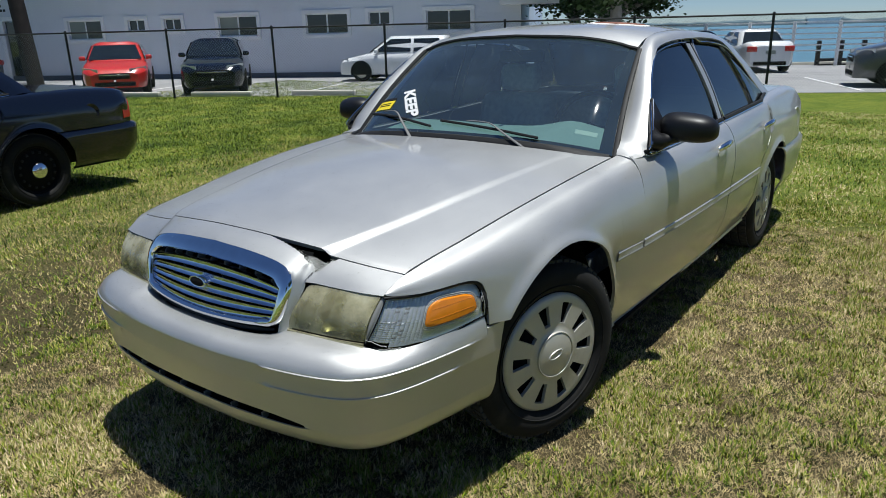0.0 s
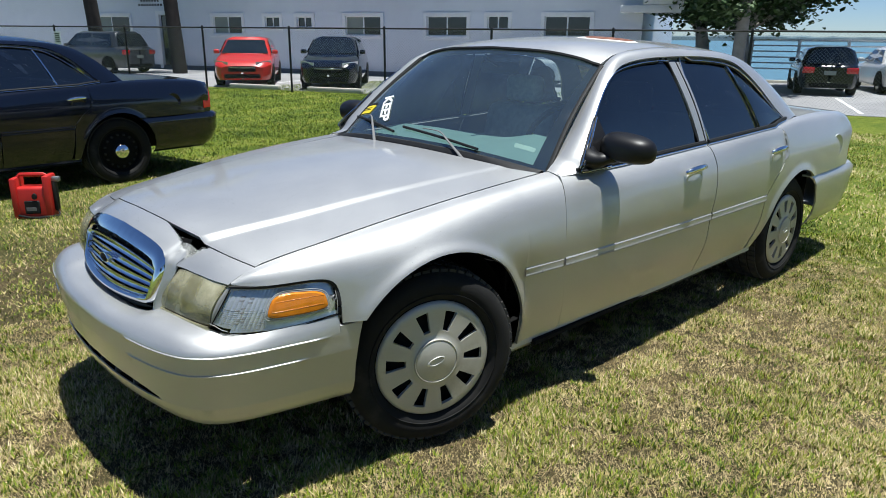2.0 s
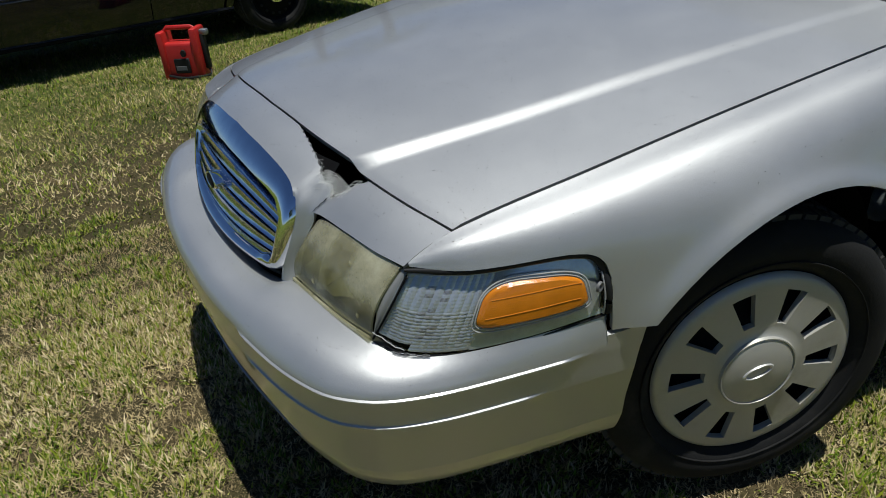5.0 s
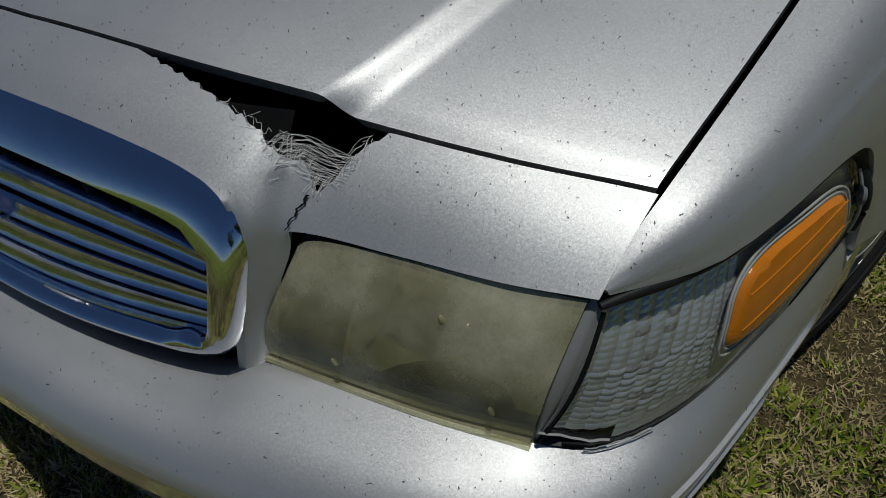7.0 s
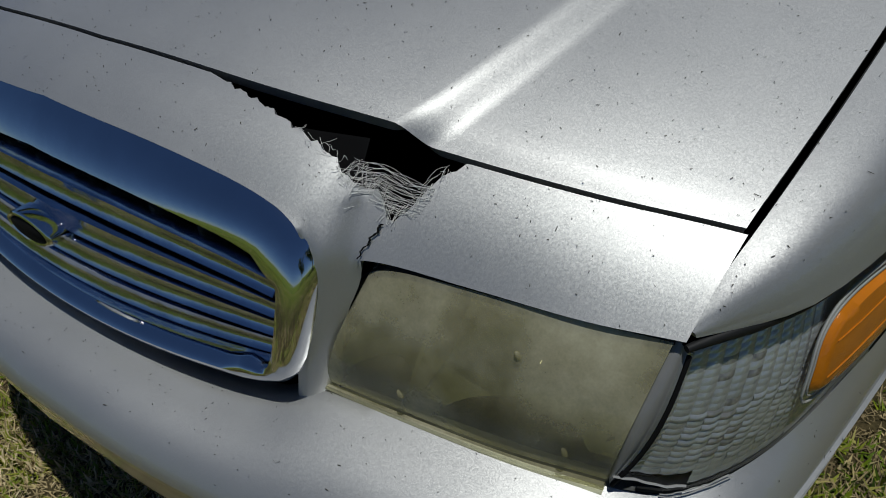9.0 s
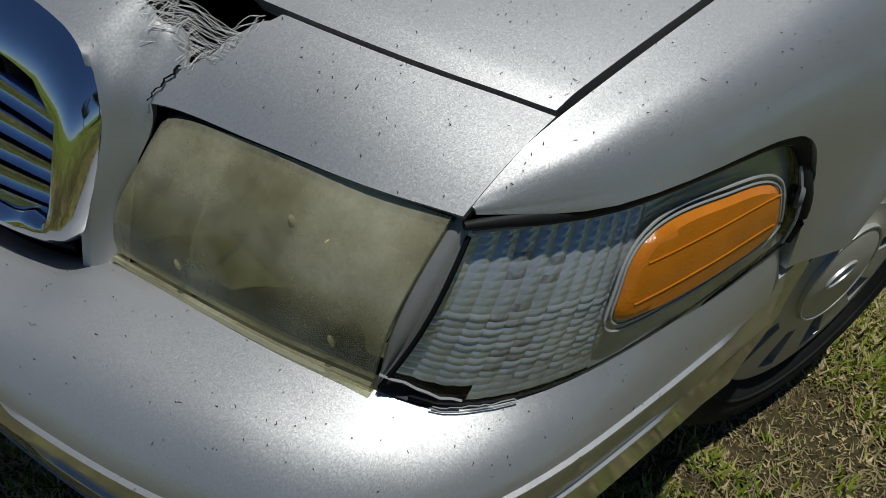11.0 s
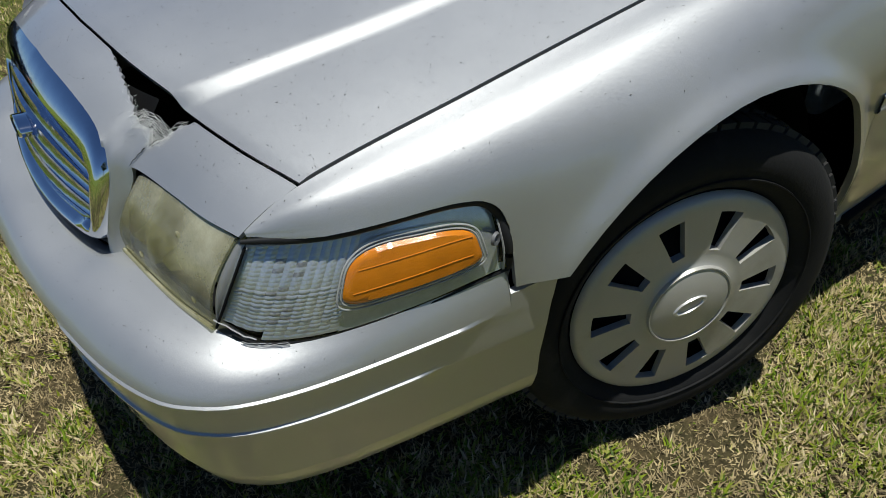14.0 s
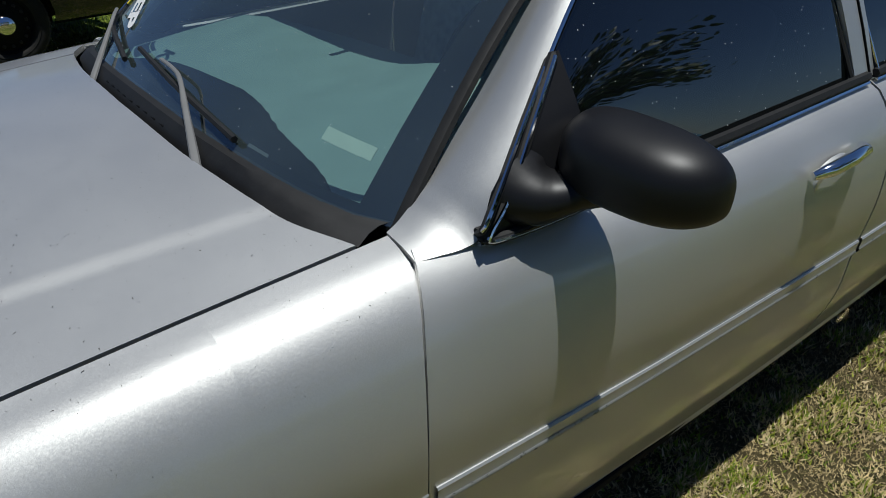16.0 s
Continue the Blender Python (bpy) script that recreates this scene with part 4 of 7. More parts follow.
def sedan_front(root, paint, torn=True):
    """Header panel, grille, lamps and bumper."""
    rng = random.Random(5)
    inside = (0, 0, .5)

    def hood_edge(w):
        v = min(abs(w) / .639, 1)
        q = hood_point(0, v)
        return np.array((q[0] - .0045, w, q[2] - .0015))

    def grille_top(w):
        a = min(abs(w), .372)
        z = float(spl([(0, .837), (.13, .832), (.24, .822), (.31, .809), (.335, .798), (.352, .780), (.372, .764)], a))
        return np.array((nose_x(a, z) - .004, w, z))

    def lens_top(w):
        a = abs(w)
        z = float(spl([(.37, .764), (.40, .7655), (.48, .762), (.64, .760)], a))
        return np.array((float(spl([(.36, -.697), (.40, -.684), (.48, -.670), (.57, -.657), (.64, -.640)], a)), w, z))

    def low_edge(w):
        return grille_top(w) if abs(w) < .366 else lens_top(w)

    # the header panel, with a bite torn from its upper edge
    def bite(w):
        if not torn or not -.436 < w < -.17:
            return 0.0
        a = -w
        d = float(spl([(.17, 0), (.24, .15), (.31, .33), (.36, .43), (.383, .50), (.398, .66), (.408, .50), (.420, .22), (.436, 0)], a))
        return d + (.018 * math.sin(a * 310) + .012 * math.sin(a * 790)) * (d > .05)
    ws = sorted(set(list(np.linspace(-.640, .640, 97)) + list(np.linspace(-.445, -.165, 60))))
    rows = []
    for w in ws:
        a, b = hood_edge(w), low_edge(w)
        t0 = bite(w)
        row = []
        for k in range(13):
            t = t0 + (1 - t0) * k / 12
            q = a * (1 - t) + b * t
            q[2] += .0035 * math.sin(math.pi * t)
            q[0] -= .002 * math.sin(math.pi * t)
            q[1] += math.copysign(.0095 * (1 - t) * min(1, max(0, (abs(w) - .58) / .06)), w)
            row.append(q)
        rows.append(row)
    header = grid_bm(np.array(rows))
    # posts between the grille and the lamps, running on from the panel's lower edge
    posts = []
    for side in (-1, 1):
        cols = sorted([i for i, w in enumerate(ws) if .336 <= side * w <= .386], key=lambda i: abs(ws[i]))
        lo_w, hi_w = abs(ws[cols[0]]), abs(ws[cols[-1]])
        P = []
        for k in range(21):
            t = k / 20
            row = []
            for i in cols:
                p0 = rows[i][-1]
                q_ = (abs(ws[i]) - lo_w) / (hi_w - lo_w)
                z = p0[2] + (.588 - p0[2]) * t
                wi = lo_w + .006 - .026 * t ** 1.5
                wo = hi_w - .034 * t
                b = min(1, t * 3.5)
                b = b * b * (3 - 2 * b)
                w = abs(ws[i]) * (1 - b) + (wi + (wo - wi) * q_) * b
                xi = nose_x(wi, z) + .004
                xo = float(spl([(.588, -.738), (.66, -.724), (.72, -.708), (.75, -.699), (.775, -.690)], z))
                x = xi + (xo - xi) * q_ - .008 * math.sin(math.pi * q_) * b
                row.append((p0[0] * (1 - b) + x * b, side * w, z))
            P.append(row)
        posts.append(grid_bm(np.array(P)))
    nose_sheet = join_bm(header, *posts)
    bmesh.ops.remove_doubles(nose_sheet, verts=nose_sheet.verts, dist=.0002)
    soft_ = [v for v in nose_sheet.verts if .325 < abs(v.co.y) < .415 and .69 < v.co.z < .806 and not v.is_boundary]
    for _ in range(14):
        bmesh.ops.smooth_vert(nose_sheet, verts=soft_, factor=.5, use_axis_x=True, use_axis_y=True, use_axis_z=True)
    hp = part("header_panel", outward(nose_sheet, (0, 0, .6)), paint, root, "silver nose panel with a torn cracked edge" if torn else "", solid=.006, sharp=75)
    # ---- grille ----
    def ring_at(f, top_in=0.0, side_in=0.0, low_in=0.0, n=110):
        """The outline of the grille, shrunk by f metres and more at the top, the sides and the foot."""
        e = f + side_in
        top = [(w, float(spl([(0, .837), (.13, .832), (.24, .822), (.31, .809), (.335, .796), (.352, .776)], abs(w) + side_in * .8)) - f - top_in) for w in np.linspace(-(.328 - e), .328 - e, 33)]
        right = [(.343 - e, .789 - f * .8 - top_in * .9), (.352 - e, .772 - f * .6 - top_in * .6), (.355 - e, .745), (.351 - e, .71), (.343 - e, .675), (.331 - e, .650 + f * .5), (.312 - e, .638 + f + low_in)]
        bottom = [(w, .621 + f + low_in + .012 * (w / .29) ** 2) for w in np.linspace(.290 - e, -(.290 - e), 21)]
        left = [(-w, z) for w, z in reversed(right)]
        return curve3(top + right + bottom + left + [top[0]], n)[:-1]
    rings = []
    for f, a, out in ((-.002, 0, .006), (.001, 0, -.005), (.006, .12, -.010), (.008, .5, -.011), (.009, .85, -.008), (.010, 1.0, .0), (.011, 1.04, .022)):
        r = ring_at(f, .030 * a, .022 * a, .010 * a)
        rings.append([(nose_x(abs(w), z) + out, w, z) for w, z in r])
    grille = part("grille", outward(grid_bm(np.array(rings), closed_v=True), (0.3, 0, .7)), M["chrome"], root, "chrome framed grille with horizontal bars")
    for i in range(5):
        bar = []
        for w in np.linspace(-.316, .316, 41):
            zt, zb = .792 - .032 * (w / .32) ** 2 - .006 * (w / .32) ** 6, .630 + .016 * (w / .3) ** 2
            pitch = (zt - zb) / 5.3
            z, h = zt - (i + .82) * pitch, .33 * pitch
            x = nose_x(abs(w), z) - .001
            bar.append([(x + .034, w, z + h), (x + .012, w, z + h * 1.05), (x + .007, w, z + h * .92), (x + .0065, w, z + h * .3), (x + .005, w, z - h * .4), (x + .0, w, z - h), (x + .001, w, z - h * 1.2), (x + .010, w, z - h * 1.2), (x + .034, w, z - h)])
        part("grille_bar", outward(grid_bm(np.array(bar)), (.2, 0, .70)), M["grille"], grille)
    for k in range(-4, 5):
        w = k * .068
        fin = []
        for z in np.linspace(.632, .785, 7):
            fin.append([(nose_x(abs(w), z) + .020, w - .002, z), (nose_x(abs(w), z) + .020, w + .002, z), (nose_x(abs(w), z) + .05, w + .002, z), (nose_x(abs(w), z) + .05, w - .002, z)])
        part("grille_fin", grid_bm(np.array(fin), closed_v=True), M["silver_dull"], grille)
    # black sheet puts the shade behind the bars into colour
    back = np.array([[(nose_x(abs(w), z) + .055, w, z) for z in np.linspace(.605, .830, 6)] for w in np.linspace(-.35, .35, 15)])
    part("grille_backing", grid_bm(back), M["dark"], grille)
    badge = lathe_bm([(0, .004), (.8, .004), (.9, .010), (1, .006), (1, -.02)], 32)
    bd = part("badge", moved(badge, Matrix.Translation((-.783, 0, .722)) @ Matrix.Rotation(radians(9), 4, 'Y') @ Matrix.Rotation(math.pi / 2, 4, 'Z') @ Matrix.Diagonal((.042, 1, .017, 1))), M["chrome"], grille, "dark oval badge with a chrome rim")
    face = lathe_bm([(0, .008), (.8, .0075), (.84, .006)], 32)
    part("badge_face", moved(face, Matrix.Translation((-.785, 0, .722)) @ Matrix.Rotation(radians(9), 4, 'Y') @ Matrix.Rotation(math.pi / 2, 4, 'Z') @ Matrix.Diagonal((.040, 1, .0155, 1))), M["dark"], bd)
    # dark seal under the grille, its black also painting the shadow line there
    gasket = [(nose_x(abs(w), .61) + .020 + (.02 if abs(w) > .30 else 0), w, .603 + .014 * (w / .3) ** 2 + (.015 if abs(w) > .32 else 0)) for w in np.linspace(-.30, .30, 25)]
    part("grille_seal_shade", tube_bm(gasket, list(np.interp(np.abs(np.linspace(-1, 1, 25)), (0, .75, 1), (.010, .010, .004))), 8), M["rubber"], grille)

    # ---- lamps ----
    def lathe_to(q, ln_):
        bm = lathe_bm([(.0, 0), (.005, .001), (.0065, .006), (.0065, ln_ * .8), (.010, ln_ * .82), (.010, ln_)], 14)
        return moved(bm, Matrix.Translation(q - np.array((ln_, 0, 0))) @ Matrix.Rotation(-math.pi / 2, 4, 'Z'))
    for side in (-1, 1):
        def lens(s, t):
            top = np.array((float(spl([(0, -.688), (.35, -.671), (.7, -.657), (1, -.641)], s)), .380 + .252 * s, float(spl([(0, .737), (.03, .750), (.08, .757), (.18, .760), (1, .756)], s))))
            bot = np.array((float(spl([(0, -.738), (.35, -.729), (.7, -.717), (1, -.700)], s)), .350 + .264 * s, .634 + .004 * s))
            q = top * (1 - t) + bot * t
            q[0] -= .016 * math.sin(math.pi * t)
            return q
        P = np.array([[lens(s, t) * (1, side, 1) for t in np.linspace(0, 1, 15)] for s in np.linspace(0, 1, 33)])
        hl = part("headlamp", outward(grid_bm(P), inside), M["lens"], root, "yellowed hazy plastic headlamp lens", solid=.004)
        def cup(s, t):
            # two hollow bowls side by side
            c, half = (.16, .19) if s < .33 else (.67, .36)
            r2 = ((s - c) / half) ** 2 * .7 + ((t - .5) / .62) ** 2
            return .022 + .075 * max(0.0, 1 - r2) ** .7
        B = np.array([[(lens(s, t) + np.array((cup(s, t), 0, 0))) * (1, side, 1) for t in np.linspace(-.02, 1.02, 25)] for s in np.linspace(-.02, 1.02, 61)])
        part("reflector", grid_bm(B), M["bowl"], hl)
        dv = np.array([[(lens(.33 + .03 * k, t) + np.array((.006 + .05 * k, 0, 0))) * (1, side, 1) for k in (0, .15, .5, 1)] for t in np.linspace(.02, .98, 9)])
        part("bowl_wall", grid_bm(dv), M["bowl"], hl, solid=.004)
        for s, ln_ in ((.16, .045), (.67, .055)):
            q = lens(s, .5) * (1, side, 1) + np.array((.09, 0, 0))
            part("lamp_bulb", lathe_to(q, ln_), M["bulb"], hl)
        rim = [tuple(lens(s, 1.03) * (1, side, 1) + np.array((-.002, 0, -.004))) for s in np.linspace(0, 1, 14)]
        part("lens_lip", tube_bm(rim, .0038, 6), M["lens"], hl)
        rim2 = [tuple(lens(0, t) * (1, side, 1) + np.array((.010, -side * .006, 0))) for t in np.linspace(1.05, .1, 8)] + [tuple(lens(s, 0) * (1, side, 1) + np.array((.004, 0, -.0025))) for s in np.linspace(.08, 1, 12)]
        part("lens_gasket", tube_bm(curve3(rim2, 40), list(np.interp(np.linspace(0, 1, 40), (0, .3, .5, 1), (.0065, .0065, .0036, .003))), 8), M["rubber"], hl)
        for s, t in ((.62, .25), (.30, .80), (.86, .82)):
            q = lens(s, t) * (1, side, 1)
            nub = bmesh.new()
            bmesh.ops.create_uvsphere(nub, u_segments=10, v_segments=8, radius=1)
            part("aiming_nub", moved(nub, Matrix.Translation(q) @ Matrix.Rotation(.5 * side, 4, 'X') @ Matrix.Diagonal((.0028, .0022, .005, 1))), M["lens"], hl)

        def corner(s, t):
            top = np.array((spl([(0, -.640), (.30, -.547), (.65, -.448), (.90, -.375), (.97, -.356), (1, -.349)], s), spl([(0, .640), (.30, .700), (.65, .738), (.90, .760), (1, .771)], s), spl([(0, .748), (.30, .744), (.50, .746), (.70, .747), (.88, .741), (.95, .732), (1, .712)], s)), float)
            bot = np.array((spl([(0, -.702), (.13, -.672), (.35, -.60), (.62, -.50), (1, -.349)], s), spl([(0, .612), (.13, .660), (.35, .710), (.62, .745), (1, .785)], s), spl([(0, .633), (.13, .619), (.35, .616), (.62, .619), (1, .635)], s)), float)
            q = top * (1 - t) + bot * t
            q[1] += .008 * math.sin(math.pi * t)
            q[0] -= .006 * math.sin(math.pi * t) * (1 - s)
            return q
        P = np.array([[corner(s, t) * (1, side, 1) for t in np.linspace(0, 1, 17)] for s in np.linspace(0, 1, 49)])
        jag = (14.3, 14.5, 14.4, 14.7, 14.8, 15.1, 15.0, 15.3)
        keep_l = (lambda i, j: not (i < 8 and j >= jag[i])) if torn and side < 0 else (lambda i, j: True)
        cl = part("corner_lamp", outward(grid_bm(P, keep=keep_l), inside), M["clear"], root, "clear corner lamp with an amber marker")

        def nrm(s, t):
            s = min(s, .94)
            a = corner(min(s + .01, 1), t) - corner(max(s - .01, 0), t)
            b = corner(s, min(t + .02, 1)) - corner(s, max(t - .02, 0))
            n = np.cross(a, b)
            n /= np.linalg.norm(n)
            return n if n[1] > 0 or n[0] < 0 else -n
        # faceted reflector behind the clear lens: flutes above, small pillows below
        COLS, ROWS, SUB = 11, 22, 3
        def facet(s, t, i, j, a, b):
            rnd = math.sin(i * 12.9898 + j * 78.233) * 43758.5453
            rnd -= math.floor(rnd)
            bulge = (1 - (2 * a - 1) ** 2) * .0019 + (1 - (2 * b - 1) ** 2) * (.0009 * (.4 + 1.2 * rnd) if j > 9 else .0003)
            return corner(s, t) - nrm(s, t) * (.0085 - bulge) * (1 - .75 * t ** 6)
        verts, faces, bv, bf = [], [], [], []
        for i in range(COLS):
            for j in range(ROWS):
                if torn and side < 0 and j > ROWS - 3 and i < 4:
                    continue
                # darker cells draw the bulb's refracted image in colour
                hit_ = math.sin(i * 91.7 + j * 47.3) > .25
                image = hit_ and ((i in (3, 4, 5) and 3 <= j <= 6) or (i in (4, 5) and 14 <= j <= 18) or (i in (2, 3, 4) and 9 <= j <= 11))
                vl, fl = (bv, bf) if image else (verts, faces)
                base = len(vl)
                for a in range(SUB + 1):
                    for b in range(SUB + 1):
                        s = .012 + .40 * (i + a / SUB) / COLS
                        t = .015 + .965 * (j + b / SUB) / ROWS
                        vl.append(tuple(facet(s, t, i, j, a / SUB, b / SUB) * (1, side, 1)))
                for a in range(SUB):
                    for b in range(SUB):
                        k = base + a * (SUB + 1) + b
                        fl.append((k, k + 1, k + SUB + 2, k + SUB + 1))
        part("fluted_reflector", outward(from_lists(verts, faces), inside), M["lamp_back"], cl)
        part("bulb", outward(from_lists(bv, bf), inside), M["bulb"], cl, "darker facets painted as an image of the bulb")
        flat_ = np.array([[(corner(s, t) - nrm(s, t) * (.0095 + .0006 * ((i + j) % 2)) * (1 - .8 * t ** 6)) * (1, side, 1) for j, t in enumerate(np.linspace(.015, .995, 31))] for i, s in enumerate(np.linspace(.412, .992, 61))])
        part("marker_backing", outward(grid_bm(flat_), inside), M["lamp_back"], cl)
        # amber marker
        def amber(e, out):
            """A slanted marker with rounded corners, raised from the lens."""
            rows = []
            for a in np.linspace(0, 1, 41):
                row = []
                for b in np.linspace(0, 1, 15):
                    # square to rounded square
                    p, q = 2 * a - 1, 2 * b - 1
                    m_ = max(abs(p), abs(q), 1e-6)
                    n_ = 3.0 if p < 0 and q < 0 else 5.0
                    ln = max((abs(p) ** n_ + abs(q) ** n_) ** (1 / n_), 1e-9)
                    p, q = p * m_ / ln, q * m_ / ln
                    aa, bb = (p + 1) / 2, (q + 1) / 2
                    s = (.378 + .012 * bb) * (1 - aa) + (.872 + .045 * bb) * aa
                    t = (.135 + .575 * bb) * (1 - aa) + (.245 + .505 * bb) * aa
                    t += .5 * e * (1 - 2 * bb)
                    s += .16 * e * (1 - 2 * aa)
                    edge = min(1, (1 - m_) / .07)
                    pt = corner(min(max(s, 0), 1), t) + nrm(min(max(s, .02), .98), t) * (out * edge - .0005)
                    row.append(pt * (1, side, 1))
                rows.append(row)
            return np.array(rows)
        am = part("amber_marker", outward(grid_bm(amber(.0, .0050)), inside), M["amber"], cl, "amber side marker")
        for e_, o_, r_ in ((-.035, .0046, .0011), (-.11, .0015, .0014)):
            rimp = amber(e_, o_)
            loop = [rimp[i, 0] for i in range(41)] + [rimp[-1, j] for j in range(1, 15)] + [rimp[i, -1] for i in range(39, -1, -1)] + [rimp[0, j] for j in range(13, 0, -1)]
            part("marker_rim", tube_bm([tuple(p) for p in loop] + [tuple(loop[0])], r_, 6), M["clear_rim"], am)
        for t in (.34, .56):
            ln = [tuple((corner(s, t) + nrm(s, t) * .0046) * (1, side, 1)) for s in np.linspace(.425, .865, 12)]
            part("marker_rib", tube_bm(ln, .0008, 4), M["amber"], am)
        # black gasket over and behind the lamp, grey edge beside the headlamp
        ln = [tuple((corner(s, 0) + np.array((.0, .001, .005)) * min(1, (1 - s) / .08) + np.array((.002, .001, 0)) * max(0, (s - .9) / .1)) * (1, side, 1)) for s in np.linspace(0, 1, 28)] + [tuple((corner(1, t) + np.array((.002, .001, 0))) * (1, side, 1)) for t in np.linspace(.2, 1, 5)]
        part("lamp_gasket", tube_bm(curve3(ln, 70), list(np.interp(np.linspace(0, 1, 70), (0, .12, .9, 1), (.0030, .0066, .0066, .004))), 10), M["rubber"], cl)
        ln = [tuple((corner(s, .012) + nrm(s, .02) * .0012) * (1, side, 1)) for s in np.linspace(.02, .99, 40)] + [tuple((corner(.985, t) + nrm(.95, t) * .0006) * (1, side, 1)) for t in np.linspace(.1, .98, 8)]
        part("lens_flange", tube_bm(curve3(ln, 90), .0016, 5), M["clear_rim"], cl)
        ln = [tuple((corner(s, 1) + np.array((.002, -.001, -.004))) * (1, side, 1)) for s in np.linspace(.06, 1, 20)]
        part("lamp_sill", tube_bm(ln, .0022, 6), M["rubber"], cl)
        dv = np.array([[((lens(1, t) + np.array((.010, -.002, 0))) * (1 - k) + (corner(.012, t) - nrm(.05, t) * .001) * k + np.array((-.004, .002, 0)) * math.sin(math.pi * min(1, k * 1.15 + .12)) ** .6) * (1, side, 1) for k in np.linspace(0, 1, 8)] for t in np.linspace(0, 1.0, 12)])
        part("lamp_divider", outward(grid_bm(dv), inside), M["divider"], cl, "worn grey divider strip")
        ln = [tuple((corner(.016, t) + nrm(.05, t) * .0005) * (1, side, 1)) for t in np.linspace(.03, 1, 10)]
        part("divider_seal", tube_bm(ln, .0020, 5), M["dark"], cl)
        q = (corner(.952, .42) + nrm(.94, .42) * .002) * (1, side, 1)
        screw = lathe_bm([(.002, .0), (.004, .003), (.008, .004), (.010, .0)], 16)
        part("lens_screw", moved(screw, Matrix.Translation(q) @ Matrix.Rotation(math.pi if side < 0 else 0, 4, 'Z') @ Matrix.Rotation(.3, 4, 'Z')), M["silver_dull"], cl)
        # made-up black filler strip that hides bright edges behind the lamp
        dark_fill = np.array([[(corner(.972, t) - nrm(.94, t) * .006) * (1, side, 1), (corner(1, t) - nrm(.94, t) * .005) * (1, side, 1), (corner(1, t) + np.array((.016, -.002, .0))) * (1, side, 1)] for t in np.linspace(-.12, 1.05, 12)])
        part("lamp_dark_fill", grid_bm(dark_fill), M["dark"], cl)
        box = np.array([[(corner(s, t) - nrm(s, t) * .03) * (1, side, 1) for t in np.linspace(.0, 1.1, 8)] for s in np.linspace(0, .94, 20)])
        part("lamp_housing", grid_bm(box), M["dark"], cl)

        if torn and side < 0:
            # snapped lower inner corner
            ln = [(corner(i / 48, jag[i] / 16) + nrm(.05, .9) * .0015) * (1, side, 1) for i in range(8)]
            part("broken_edge", tube_bm([tuple(p) for p in ln], .0013, 4), M["clear_rim"], cl, "snapped milky lens edge", smooth=False)
            for o_ in (.0, .004):
                ln = [(corner(.10 + .16 * (k + rng.uniform(-.4, .4)) / 13, .995 + .02 * rng.random() + o_ * 4) + nrm(.15, .9) * (.0015 + o_ * .3)) * (1, side, 1) for k in range(14)]
                part("lens_splinter", tube_bm([tuple(p) for p in ln], .0006, 4), M["clear_rim"], cl, smooth=False)

    # ---- bumper ----
    plan = curve3(BUMPER_PLAN, 60)
    seg = np.concatenate([[0], np.cumsum(np.hypot(*np.diff(plan, axis=0).T))])
    topc = curve3(BUMPER_TOP, 60)
    tseg = np.concatenate([[0], np.cumsum(np.hypot(*np.diff(topc[:, :2], axis=0).T))])
    n = 54
    half = []
    RIDGE = .362
    for i in range(n):
        f = i / (n - 1)
        # outer plan stops a little past the lamp, the rest follows the wheel arch
        d = f * np.interp(-.352, plan[30:, 0], seg[30:])
        px, pw = np.interp(d, seg, plan[:, 0]), np.interp(d, seg, plan[:, 1])
        e = .004
        tx, tw = np.interp(d + e, seg, plan[:, 0]) - np.interp(d - e, seg, plan[:, 0]), np.interp(d + e, seg, plan[:, 1]) - np.interp(d - e, seg, plan[:, 1])
        ln = math.hypot(tx, tw)
        nx, nw = -tw / ln, tx / ln
        if nx > 0 and nw < 0:
            nx, nw = -nx, -nw
        td = f * tseg[-1]
        q0 = np.array([np.interp(td, tseg, topc[:, k]) for k in range(3)])
        edge = np.array((px, pw, .572))
        row = [q0 + np.array((.02, -.01, -.012)), q0]
        for t in (.12, .26, .42, .58, .74, .87):
            q = q0 * (1 - t) + edge * t
            bulge = .016 * math.sin(math.pi * t ** 1.25) * (1 - .85 * min(1, max(0, (f - .52) / .22)))
            q = q + np.array((nx * bulge * .6, nw * bulge * .6, bulge))
            row.append(q)
        fade = min(1, max(0, (.965 - f) / .03)) * min(1, max(0, (pw - RIDGE) / .02))
        fade2 = min(1, max(0, (.90 - f) / .03)) * min(1, max(0, (pw - RIDGE) / .02))
        mid_ = min(1.0, pw / .50)
        flat_ = 1.0 if pw > .50 else 0.0
        sz, sh = .404 - .014 * mid_ ** 2, .014 * math.sqrt(max(0.0, 1 - mid_ ** 4)) + .002
        for z, o in ((.573, 0), (.5690, .0004 * fade), (.5670, .0042 * fade), (.5635, .0042 * fade), (.5605, .0002 * fade), (.550, -.001), (.536, -.0015), (.522, -.0018), (.5105, -.0022), (.5085, -.0024 + .0034 * fade2), (.5050, -.0024 + .0034 * fade2), (.5025, -.003), (.47, -.007),
                     (.44, -.012), (sz + sh, -.016 - .0015 * flat_), (sz + sh - .001, -.020 + .0024 * flat_), (sz - sh + .001, -.024 + .0062 * flat_), (sz - sh, -.020 + .0020 * flat_), (.362, -.026), (.342, -.034), (.325, -.046), (.313, -.062), (.306, -.082), (.304, -.11)):
            row.append(np.array((px + nx * o, pw + nw * o, z)))
        half.append(row)
    # last columns run back to the wheel arch below the fender
    last = half[-1]
    rear_edge = [(.255, -.283), (.30, -.293), (.36, -.298), (.42, -.299), (.48, -.296), (.54, -.287), (.597, -.272)]
